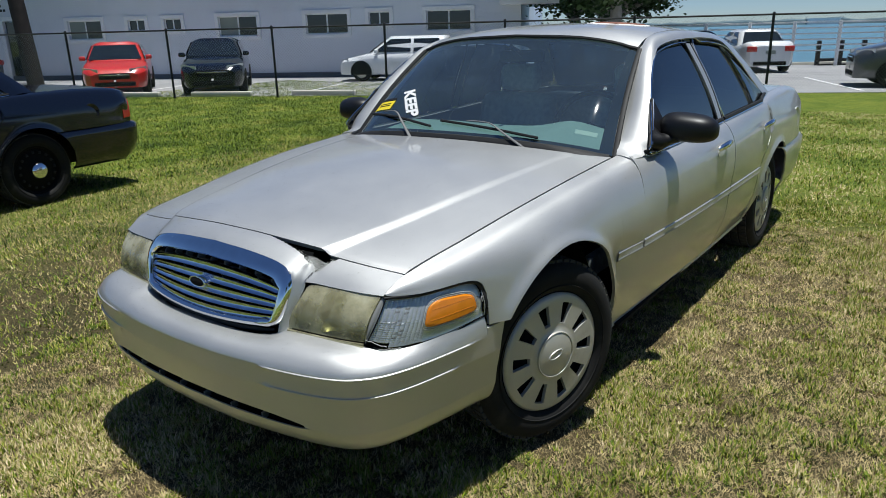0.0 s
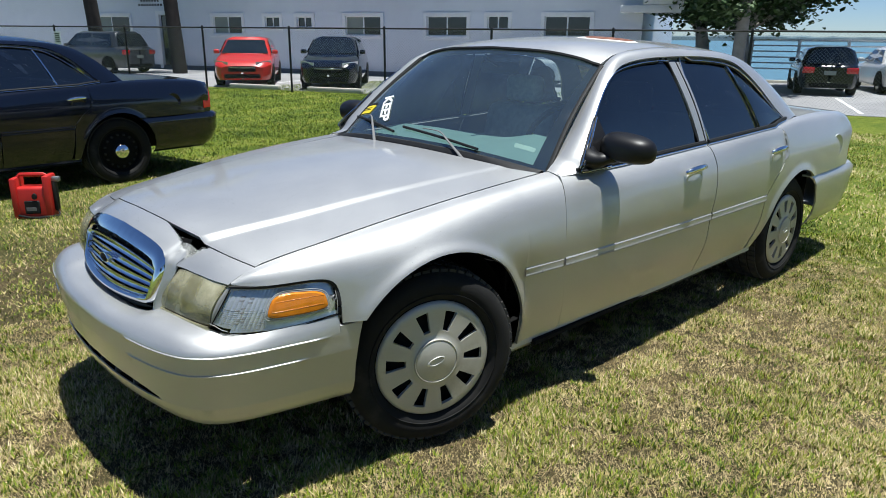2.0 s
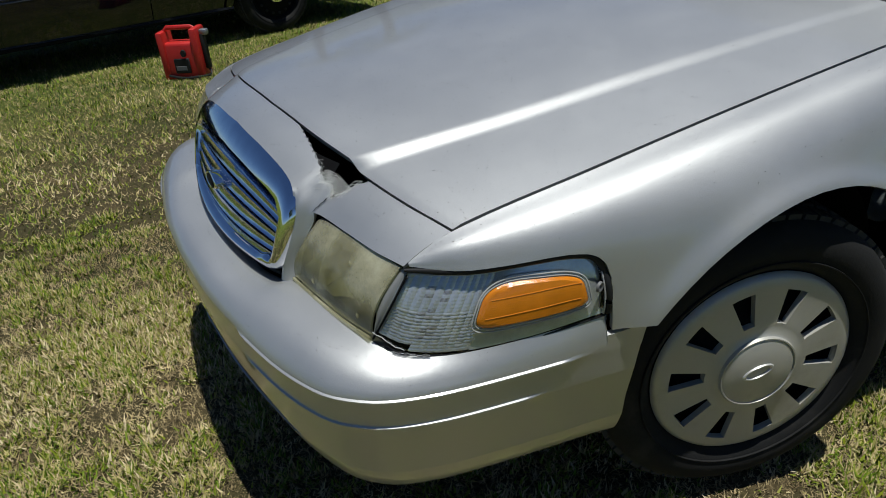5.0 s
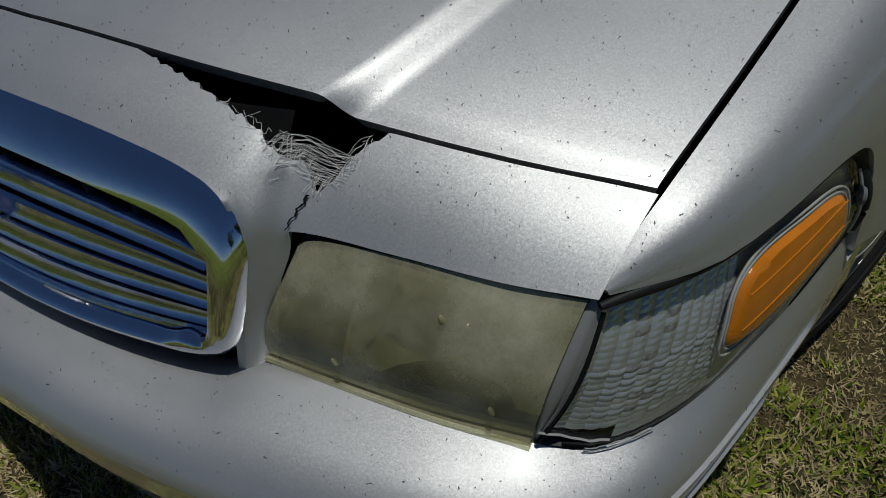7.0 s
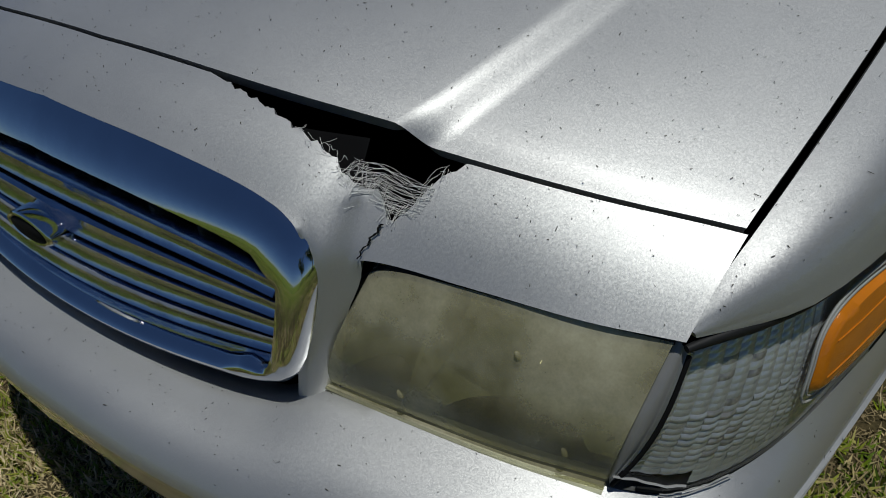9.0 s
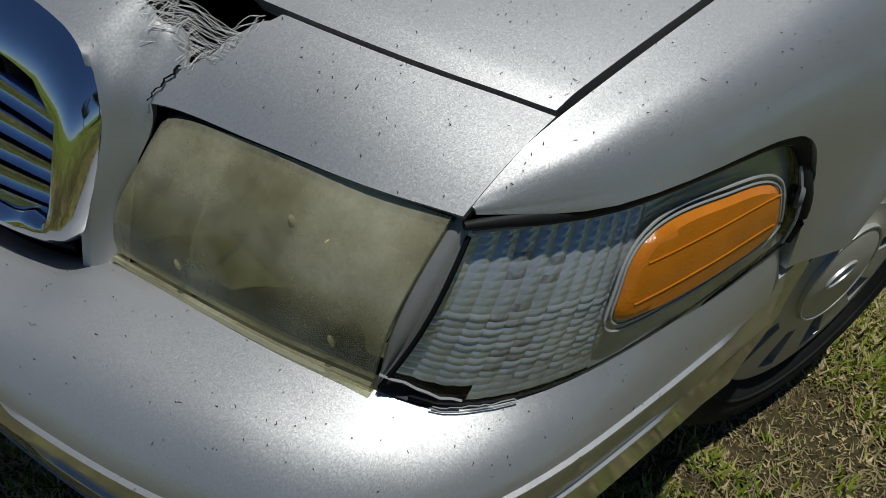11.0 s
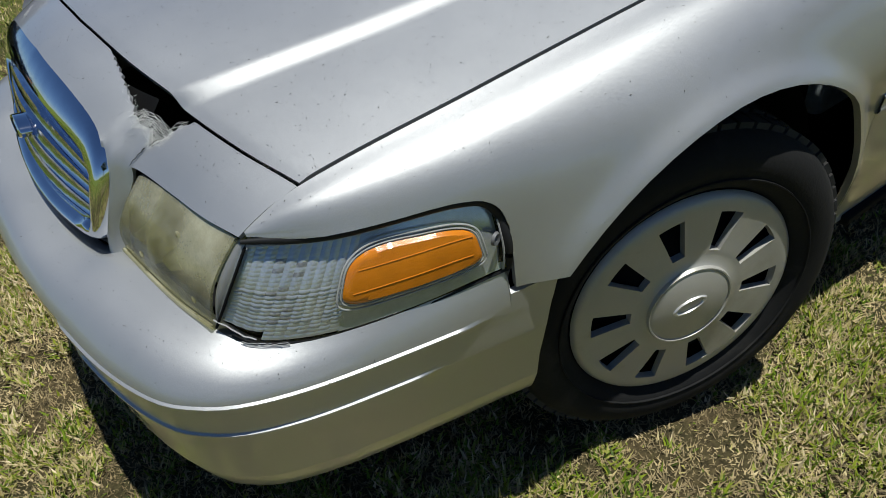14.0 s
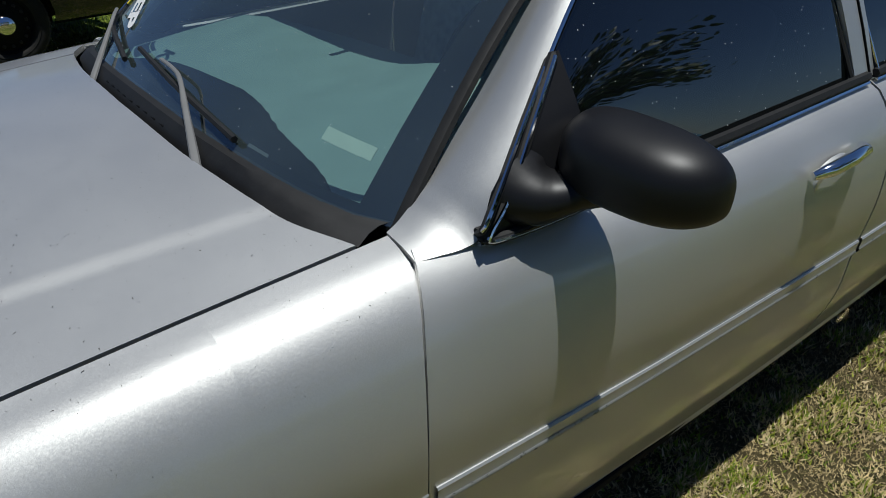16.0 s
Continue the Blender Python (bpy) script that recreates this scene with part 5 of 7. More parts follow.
    for k in range(0, 7):
        f = max(k / 6, .004)
        row = []
        for j, q in enumerate(last):
            zz = q[2] if j > 7 else .597 - .0025 * j
            x0_ = q[0] if j > 7 else -.352
            x = x0_ + (float(spl(rear_edge, zz)) - x0_) * f
            w = (q[1] if j > 7 else last[8][1] - (.010 if j == 0 else 0)) + .012 * f
            row.append(np.array((x, w, zz)))
        half.append(row)
    L = [[q * (1, -1, 1) for q in row] for row in half]
    R = [[q for q in row] for row in half]
    P = np.array(list(reversed(L)) + R[1:])
    slot_row = len(half[0]) - 9
    bp = part("front_bumper", outward(grid_bm(P, keep=lambda i, j: not (j == slot_row and max(abs(P[i, j, 1]), abs(P[i + 1, j, 1])) < .492)), (0, 0, .45)), paint, root, "silver bumper cover with two raised lines", solid=.008)
    # added unseen sheet that blocks sunlight leaking through behind the bumper
    blocker = [[(float(np.interp(abs(w), plan[:30, 1], plan[:30, 0])) + .07, w, .455), (-.62, w, .45), (-.36, w, .44)] for w in np.linspace(-.60, .60, 21)]
    part("nose_light_block", grid_bm(np.array(blocker)), M["dark"], bp)
    # air slot low in the middle, its shade painted by a black lining
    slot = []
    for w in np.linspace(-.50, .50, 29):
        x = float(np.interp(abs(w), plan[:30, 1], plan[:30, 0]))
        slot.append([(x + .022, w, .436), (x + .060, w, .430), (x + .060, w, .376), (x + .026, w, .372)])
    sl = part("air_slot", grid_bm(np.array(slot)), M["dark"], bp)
    for k in range(-3, 4):
        w = k * .125 + .05
        x = float(np.interp(abs(w), plan[:30, 1], plan[:30, 0]))
        part("slot_fin", box_bm((x + .026, w - .003, .374), (x + .05, w + .003, .396), .001, 1), M["silver_dull"], sl)

    if not torn:
        return
    # black box as shade inside the tear, torn glass fibre, the crack below it
    part("cavity_shade", box_bm((-.60, -.60, .55), (-.30, .10, .60), .01), M["dark"], hp)

    def on_header(w, t, lift=0.0):
        a, b = hood_edge(w), low_edge(w)
        q = a * (1 - t) + b * t
        q[2] += .0035 * math.sin(math.pi * t) + lift
        q[0] -= .002 * math.sin(math.pi * t) + lift * .5
        return q
    threads = []
    for k in range(64):
        w = -.352 - .070 * k / 63
        a = on_header(w, bite(w) - .09 - rng.random() * .07, -.003)
        b = on_header(w + rng.uniform(-.008, .008), bite(w) + .05, .002)
        m_ = (a + b) / 2 + np.array((0, 0, rng.uniform(-.004, .004)))
        threads.append(tube_bm(curve3([a, m_, b], 5), .00019, 4))
    for k in range(34):
        t = .28 + .30 * k / 33
        pts = [on_header(-w, t + rng.uniform(-.02, .02), rng.uniform(-.002, .003)) for w in np.linspace(.352 + .012 * (t > .5) + .006 * (k % 3), .422 - .03 * max(0, t - .4), 7)]
        threads.append(tube_bm(curve3(pts, 10), .00019, 4))
    for k in range(30):
        w = -rng.uniform(.29, .425)
        a = on_header(w, bite(w), .001)
        pts = [a]
        for j in range(3):
            pts.append(pts[-1] + np.array((rng.uniform(-.003, .005), rng.uniform(-.006, .006), rng.uniform(-.002, .004))))
        threads.append(tube_bm(curve3(pts, 7), .00018, 4))
    part("torn_fibre", join_bm(*threads), M["fibre"], hp, "frayed woven glass fibre at the tear")
    crack = []
    for k in range(22):
        t = .70 + .30 * k / 21
        w = -.393 + .012 * k / 21 + .0012 * math.sin(k * .9) + .0006 * math.sin(k * 2.3)
        a, b = on_header(w - .0008 * (1.6 - .8 * k / 21), t, .0022), on_header(w + .0008 * (1.6 - .8 * k / 21), t, .0022)
        crack.append([a, b])
    part("crack", grid_bm(np.array(crack)), M["dark"], hp, smooth=False)


def ws_base(w):
    a = abs(w)
    return np.array((float(spl([(0, .615), (.25, .619), (.40, .631), (.57, .658), (.66, .695), (.715, .745)], a)), w, float(spl([(0, .996), (.3, .991), (.45, .982), (.6, .965), (.715, .938)], a))))


def ws_top(w):
    a = abs(w)
    return np.array((float(spl([(0, 1.150), (.3, 1.165), (.5, 1.190), (.60, 1.215)], a)), w, float(spl([(0, 1.412), (.3, 1.402), (.5, 1.375), (.60, 1.345)], a))))


def ws_point(s, t):
    """s: -1 to 1 across, t: 0 foot to 1 top."""
    a, b = ws_base(s * .712), ws_top(s * .612)
    q = a * (1 - t) + b * t
    q[0] -= .02 * math.sin(math.pi * t)
    q[2] += .012 * math.sin(math.pi * t)
    return q


def sedan_top(root, paint, silver):
    """Roof, glass, boot lid, tail and the cabin behind the glass."""
    P = np.array([[ws_point(s, t) for t in np.linspace(0, 1, 15)] for s in np.linspace(-1, 1, 31)])
    part("windshield", outward(grid_bm(P), (1.4, 0, .9)), M["windshield"], root, "greenish windshield glass")
    # painted dark border on the glass
    edge = []
    for s in np.linspace(-1, 1, 41):
        edge.append([ws_point(s, -.01) + np.array((.006, 0, -.002)), ws_point(s, .035) + np.array((.006, 0, -.002))])
    part("glass_border", grid_bm(np.array(edge)), M["dark"], root)
    for sgn in (-1, 1):
        e = np.array([[ws_point(sgn * s, t) + np.array((.006, 0, -.002)) for s in (.93, 1.0)] for t in np.linspace(0, 1, 15)])
        part("glass_border", grid_bm(e), M["dark"], root)
        ln = [tuple(ws_point(sgn * 1.008, t) + np.array((-.002, 0, .004))) for t in np.linspace(-.01, 1, 20)]
        part("glass_seal", tube_bm(ln, .012, 8, flat=.7), M["rubber"], root)
    ln = [tuple(ws_point(s, 1.008) + np.array((0, 0, .004))) for s in np.linspace(-1, 1, 31)]
    part("glass_seal", tube_bm(ln, .008, 6), M["rubber"], root)
    # cowl between hood and glass
    cowl = []
    for v in np.linspace(-1, 1, 41):
        h = hood_point(1, abs(v))
        g = ws_point(v * .985, .0)
        a = np.array((h[0] + .010, math.copysign(h[1], v) * .985, h[2] - .012))
        cowl.append([a + np.array((0, 0, -.03)), a, a * .6 + g * .4 + np.array((0, 0, .008)), g + np.array((-.01, 0, .004)), g + np.array((.01, 0, .004))])
    cw = part("cowl", outward(grid_bm(np.array(cowl)), (.6, 0, .5)), M["rubber"], root, "faded black cowl panel")
    for k in range(9):
        v = -.25 + k * .06
        h = hood_point(1, abs(v))
        part("cowl_slot", box_bm((h[0] + .018, math.copysign(h[1], v) - .014, h[2] - .008), (h[0] + .034, math.copysign(h[1], v) + .014, h[2] + .001), .002, 1), M["dark"], cw)
    # roof
    ux = np.linspace(0, 1, 30)
    P = []
    for u in ux:
        row = []
        for s in np.linspace(-1, 1, 27):
            a = abs(s)
            xf = ws_top(s * .60)[0] + .012
            xr = 2.60 - .06 * a ** 2
            x = xf + (xr - xf) * u
            we = float(spl([(1.15, .600), (1.34, .600), (1.5, .590), (1.75, .585), (2.0, .580), (2.3, .574), (2.5, .581), (2.6, .592)], x))
            ze = float(spl([(1.2, 1.348), (1.34, 1.400), (1.5, 1.420), (1.75, 1.430), (2.0, 1.420), (2.3, 1.409), (2.5, 1.387), (2.6, 1.365)], x))
            zc = float(spl([(1.15, 1.416), (1.3, 1.446), (1.5, 1.466), (1.75, 1.476), (2.0, 1.470), (2.3, 1.453), (2.6, 1.410)], x))
            row.append((x, s * we, zc + (ze - zc) * a ** 2.6))
        P.append(row)
    rf = part("roof", outward(grid_bm(np.array(P)), (1.7, 0, 1.0)), paint, root, "silver roof" if silver else "", solid=.01)
    part("headliner", grid_bm(np.array(P) * (1, .965, 1) - np.array((0, 0, .024))), M["trim_dark"], root, "dark grey headliner")
    if silver:
        # rusty patch where a roof lamp was taken off
        rng = random.Random(3)
        for rad, lift, m_, nm in ((.165, .0030, M["primer"], "primer_patch"), (.145, .0050, M["rust"], "rust_patch")):
            poly = []
            for k in range(28):
                a = 2 * math.pi * k / 28
                r = rad * (1 + .10 * math.sin(3 * a + rad * 40) + .05 * rng.uniform(-1, 1))
                poly.append((1.70 + r * .62 * math.cos(a), -.30 + r * math.sin(a)))
            bm = bmesh.new()
            def rz(x, y):
                zc = float(spl([(1.15, 1.416), (1.3, 1.446), (1.5, 1.466), (1.75, 1.476), (2.0, 1.470), (2.3, 1.453), (2.6, 1.410)], x))
                ze = float(spl([(1.2, 1.348), (1.34, 1.400), (1.5, 1.420), (1.75, 1.430), (2.0, 1.420), (2.3, 1.409), (2.5, 1.387), (2.6, 1.365)], x))
                return zc + (ze - zc) * (abs(y) / .586) ** 2.6
            rings = [[bm.verts.new((1.70 + (x - 1.70) * f, -.30 + (y + .30) * f, rz(1.70 + (x - 1.70) * f, -.30 + (y + .30) * f) + lift * min(1, (1 - f) * 8 + .2))) for x, y in poly] for f in (1, .9, .6, .3)]
            cen = bm.verts.new((1.70, -.30, rz(1.70, -.30) + lift))
            for r0, r1 in zip(rings, rings[1:]):
                for i in range(28):
                    bm.faces.new((r0[i], r0[(i + 1) % 28], r1[(i + 1) % 28], r1[i]))
            for i in range(28):
                bm.faces.new((rings[-1][i], rings[-1][(i + 1) % 28], cen))
            bmesh.ops.recalc_face_normals(bm, faces=bm.faces)
            part(nm, outward(bm, (1.7, -.3, 0)), m_, rf)
    # rear window, boot lid, tail
    rwn = np.array([[np.array((2.61 - .06 * s * s, s * .590, 1.408 - .046 * s * s)) * (1 - t) + np.array((3.06 - .05 * s * s, s * .785, 1.025)) * t + np.array((.02, 0, .02)) * math.sin(math.pi * t) for t in np.linspace(0, 1, 9)] for s in np.linspace(-1, 1, 15)])
    part("rear_window", outward(grid_bm(rwn), (1.8, 0, .9)), M["side_glass"], root, "dark tinted rear window")
    lid = []
    for u in np.linspace(0, 1, 22):
        x = 3.03 + (4.03 - 3.03) * u
        we = float(spl(QA_W, min(x, 4.0))) - .004
        ze = float(spl(QA_Z, min(x, 4.0)))
        if u > .9:
            ze -= (u - .9) * .35
        lid.append([(x, s * we, ze + .022 * (1 - abs(s) ** 2.2)) for s in np.linspace(-1, 1, 17)])
    part("boot_lid", outward(grid_bm(np.array(lid)), (3.4, 0, .5)), paint, root, solid=.01)
    tail = np.array([[(4.02 + .03 * (1 - s * s) + .01 * (1 - t), s * (.735 + .05 * t), .965 + .02 * (1 - s * s) - .32 * t) for t in np.linspace(0, 1, 8)] for s in np.linspace(-1, 1, 17)])
    part("tail_panel", outward(grid_bm(tail), (3.5, 0, .7)), paint, root, solid=.01)
    for side in (-1, 1):
        tl = np.array([[(x, side * (float(spl(C2_W, min(x, 4.02))) * f + .006), z) for z, f in ((.90, .965), (.85, .995), (.78, 1.0), (.70, 1.0))] for x in (3.90, 3.95, 3.99, 4.02)] + [[(4.045, side * w_, z) for z, w_ in ((.90, .73), (.85, .75), (.78, .76), (.70, .76))], [(4.06, side * .45, z) for z in (.90, .85, .78, .70)]])
        part("tail_lamp", outward(grid_bm(tl), (3.6, 0, .8)), M["tail_red"], root, "red tail lamp", solid=.01)
    # rear bumper
    rb = []
    for f in np.linspace(-1, 1, 61):
        a = abs(f)
        x = float(spl([(0, 4.150), (.35, 4.142), (.55, 4.10), (.65, 4.03), (.72, 3.92), (1, 3.285)], a))
        w = float(spl([(0, 0), (.35, .55), (.55, .775), (.65, .855), (.72, .90), (1, .926)], a))
        sgn = 1 if f > 0 else -1
        back = lambda z: x if a < .72 else 3.92 + (2.913 + math.sqrt(max(.0, .372 ** 2 - (z - .35) ** 2)) - 3.92) * (a - .72) / .28
        rb.append([(back(z) - dx * (a < .72), sgn * max(0, (w - dw)), z) for z, dx, dw in ((.655, .07, .06), (.652, .02, .01), (.63, .0, -.006), (.59, -.004, -.010), (.55, .002, -.004), (.47, .004, 0), (.38, .03, .02), (.31, .07, .05), (.28, .12, .09))])
    part("rear_bumper", outward(grid_bm(np.array(rb)), (3.5, 0, .5)), paint, root, solid=.01)
    part("filler_door", moved(lathe_bm([(0, .002), (.076, .002), (.08, .004), (.083, .003), (.085, -.002)], 32), Matrix.Translation((3.52, -.909, .80)) @ Matrix.Rotation(math.pi, 4, 'Z') @ Matrix.Rotation(radians(-4), 4, 'Z')), paint, root)
    # wheels
    cap = "full" if silver else "steel"
    for side in (-1, 1):
        wheel(root, (.034 if side < 0 else .0, side * .800, .364), side, radians(-18) if silver else 0, cap, .28)
        wheel(root, (2.913, side * .855, .335), side, 0, cap, .1)
    # cabin
    floor_ = part("cabin_floor", box_bm((.7, -.66, .40), (2.8, .66, .50), .02), M["seat"], root)
    dash = []
    for s in np.linspace(-1, 1, 25):
        g = ws_point(s * .93, .02)
        x0 = g[0] + .02
        hump = .035 * math.exp(-((s + .52) / .22) ** 2)
        dash.append([(x0, g[1], .93), (x0 + .05, g[1], .938), (x0 + .20, g[1] * .99, .962 + hump * .4), (1.10 + .05 * (1 - s * s), g[1] * .97, .985 + hump), (1.18 + .05 * (1 - s * s), g[1] * .97, .968 + hump), (1.20, g[1] * .96, .80), (1.12, g[1] * .95, .60)])
    ds = part("dashboard", outward(grid_bm(np.array(dash)), (.9, 0, .6)), M["dash"], root, "grey green vinyl dashboard")
    # near-black strip over the front of the dashboard
    dk = np.array([[ws_point(s * .95, .0) + np.array((.012, 0, -.045)), ws_point(s * .95, .0) + np.array((.24, 0, -.05))] for s in np.linspace(-1, 1, 21)])
    part("dash_dark_strip", grid_bm(dk + np.array((0, 0, .012))), M["dark"], ds)
    ring = [(0.19 * math.cos(a), 0.19 * math.sin(a), 0) for a in np.linspace(0, 2 * math.pi, 33)]
    st = part("steering_wheel", join_bm(tube_bm(ring, .015, 8, caps=False), box_bm((-.18, -.02, -.01), (.18, .02, .01), .006), tube_bm([(0, 0, 0), (0, 0, -.25)], .035, 10)), M["mirror_shell"], root)
    st.matrix_basis = Matrix.Translation((1.24, -.37, .97)) @ Matrix.Rotation(radians(-65), 4, 'Y') @ Matrix.Rotation(math.pi / 2, 4, 'Z')
    for y in (-.37, .37):
        back = box_bm((1.62, y - .25, .55), (1.76, y + .25, 1.08), .06, 3)
        for v in back.verts:
            v.co.x += (v.co.z - .55) * .28
        sb = part("seat_back", back, M["seat"], root)
        part("head_rest", box_bm((1.80, y - .13, 1.09), (1.90, y + .13, 1.25), .04, 3), M["seat"], sb)
        part("seat_cushion", box_bm((1.25, y - .26, .50), (1.75, y + .26, .66), .06, 3), M["seat"], root)
    part("rear_bench", box_bm((2.35, -.62, .52), (2.75, .62, 1.02), .08, 3), M["seat"], root)
    # inner mirror
    rm = part("rear_view_mirror", box_bm((1.20, -.13, 1.29), (1.225, .13, 1.35), .015, 3), M["mirror_shell"], root)
    part("mirror_stalk", tube_bm([(1.20, 0, 1.33), (1.10, 0, 1.372)], .01, 6), M["mirror_shell"], rm)
    # wipers: parked on the glass
    for sp, se, s0, s1, nm in ((-.56, -.17, .16, -.58, "driver"), (.30, .64, .94, .22, "passenger")):
        te, ta, tb = (.10, .105, .03) if nm == "driver" else (.17, .195, .05)
        pivot = ws_point(sp, -.05) + np.array((-.03, 0, -.004))
        knee = ws_point(sp + (se - sp) * .8, te * .85) + np.array((-.012, 0, .022))
        elbow = ws_point(se, te) + np.array((-.010, 0, .020))
        tip = ws_point(se + (.12 if nm == "driver" else .10), te + .01) + np.array((-.008, 0, .014))
        arm = tube_bm(curve3([pivot, pivot * .3 + knee * .7, knee, elbow, tip], 16), [.008, .008, .007, .006, .006, .005] + [.0045] * 10, 8, flat=.6)
        wa = part("wiper_arm", arm, M["silver_dull"], root, "grey metal wiper arm")
        a, b = ws_point(s0, ta) + np.array((-.005, 0, .010)), ws_point(s1, tb) + np.array((-.005, 0, .010))
        m_ = ws_point((s0 + s1) / 2, (ta + tb) / 2) + np.array((-.006, 0, .012))
        part("wiper_blade", tube_bm(curve3([a, m_, b], 14), .0062, 6), M["rubber"], wa)
    if silver:
        # markings and papers behind and on the glass
        def on_glass(s, t, lift):
            return ws_point(s, t) + np.array((-lift * .7, 0, lift))

        def patch(s0, s1, t0, t1, lift, material, nm, lab=""):
            q = np.array([[on_glass(s, t, lift) for t in np.linspace(t0, t1, 4)] for s in np.linspace(s0, s1, 4)])
            return part(nm, outward(grid_bm(q), (1.2, 0, .8)), material, root, lab, solid=.001)
        patch(.73, .92, .225, .315, .003, M["yellow"], "sticker", "yellow sticker with faded print bars")
        patch(.76, .89, .262, .268, .0045, M["rubber"], "print_bar")
        patch(.76, .89, .282, .287, .0045, M["rubber"], "print_bar")
        patch(.74, .91, .322, .345, .003, M["rubber"], "sticker_header")
        # hand-painted word down the glass
        txt = bpy.data.curves.new("lettering", 'FONT')
        txt.body = "KEEP"
        txt.size = 1.0
        txt.offset = .045
        tmp = new("lettering", txt)
        bpy.context.view_layer.update()
        me = bpy.data.meshes.new_from_object(tmp.evaluated_get(bpy.context.evaluated_depsgraph_get()))
        bpy.data.objects.remove(tmp)
        bm = bmesh.new()
        bm.from_mesh(me)
        bpy.data.meshes.remove(me)
        bmesh.ops.triangulate(bm, faces=bm.faces)
        wide = max(v.co.x for v in bm.verts)
        for v in bm.verts:
            f, up = v.co.x / wide, v.co.y
            v.co = Vector(on_glass(.70 - .22 * f - .135 * up, .405 - .27 * f + .03 * up, .0035))
        part("painted_word", bm, M["line"], root, "white hand-painted word on the glass", smooth=False)
        patch(-.90, -.77, .145, .18, -.012, M["paper"], "paper_slip", "pale paper slip behind the glass")
        patch(-.66, -.58, .040, .052, -.012, M["silver_dull"], "plate_slot")
    return root


# ---- the silver sedan ----
silver_car, _ = sedan("silver_sedan", "silver four-door sedan with a torn nose, parked on the lawn", M["silver"], "silver painted steel with fine specks")
sedan_front(silver_car, M["silver"], True)
sedan_top(silver_car, M["silver"], True)


# ---- the ground, the car park beyond the fence, the bay ----
F0, FU, FN = np.array((10.45, 12.7)), np.array((.42, -.9075)), np.array((.9075, .42))


def lot(u, n, z=0.0):
    p = F0 + u * FU + n * FN
    return Vector((p[0], p[1], z))


LOT_TURN = math.atan2(FU[1], FU[0])


def lot_pose(u, n, z=0.0, turn=0.0):
    """Local x runs along the fence (u), local y away from it (n)."""
    return Matrix.Translation(lot(u, n, z)) @ Matrix.Rotation(LOT_TURN + radians(turn), 4, 'Z')


def ground_z(x, y):
    """Level under the sedan, falling gently to the fence, and down a bank to the bay."""
    d = math.hypot(x - 1, y)
    z = -.13 * min(1, max(0, (d - 3.5) / 8)) ** 1.2
    n = (x - F0[0]) * FN[0] + (y - F0[1]) * FN[1]
    if n > 12.6:
        z -= min(3.0, (n - 12.6) * 6)
    return z


def axis_steps(lo, hi, near_lo, near_hi, fine):
    far = [1, 2, 4, 7, 11, 17, 25, 40, 70, 130, 250, 500, 1000, 2000]
    mid = list(np.arange(near_lo, near_hi + fine / 2, fine))
    return [near_lo - f for f in reversed(far) if near_lo - f > lo] + mid + [near_hi + f for f in far if near_hi + f < hi]


gx, gy = axis_steps(-2200, 2200, -5, 30, .5), axis_steps(-2200, 2200, -6, 34, .5)
P = np.array([[(x, y, ground_z(x, y)) for y in gy] for x in gx])
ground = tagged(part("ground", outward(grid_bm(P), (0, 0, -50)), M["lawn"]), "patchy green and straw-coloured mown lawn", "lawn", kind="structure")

# grass blades, joined
def patches(x, y, cell, seed):
    """Smooth random patches of the given size, 0 to 1."""
    g = np.random.default_rng(seed).random((128, 128))
    fx, fy = x / cell + 500, y / cell + 500
    ix, iy = np.floor(fx).astype(int), np.floor(fy).astype(int)
    ax, ay = fx - ix, fy - iy
    ax, ay = ax * ax * (3 - 2 * ax), ay * ay * (3 - 2 * ay)
    at = lambda i, j: g[i % 128, j % 128]
    return (at(ix, iy) * (1 - ax) + at(ix + 1, iy) * ax) * (1 - ay) + (at(ix, iy + 1) * (1 - ax) + at(ix + 1, iy + 1) * ax) * ay


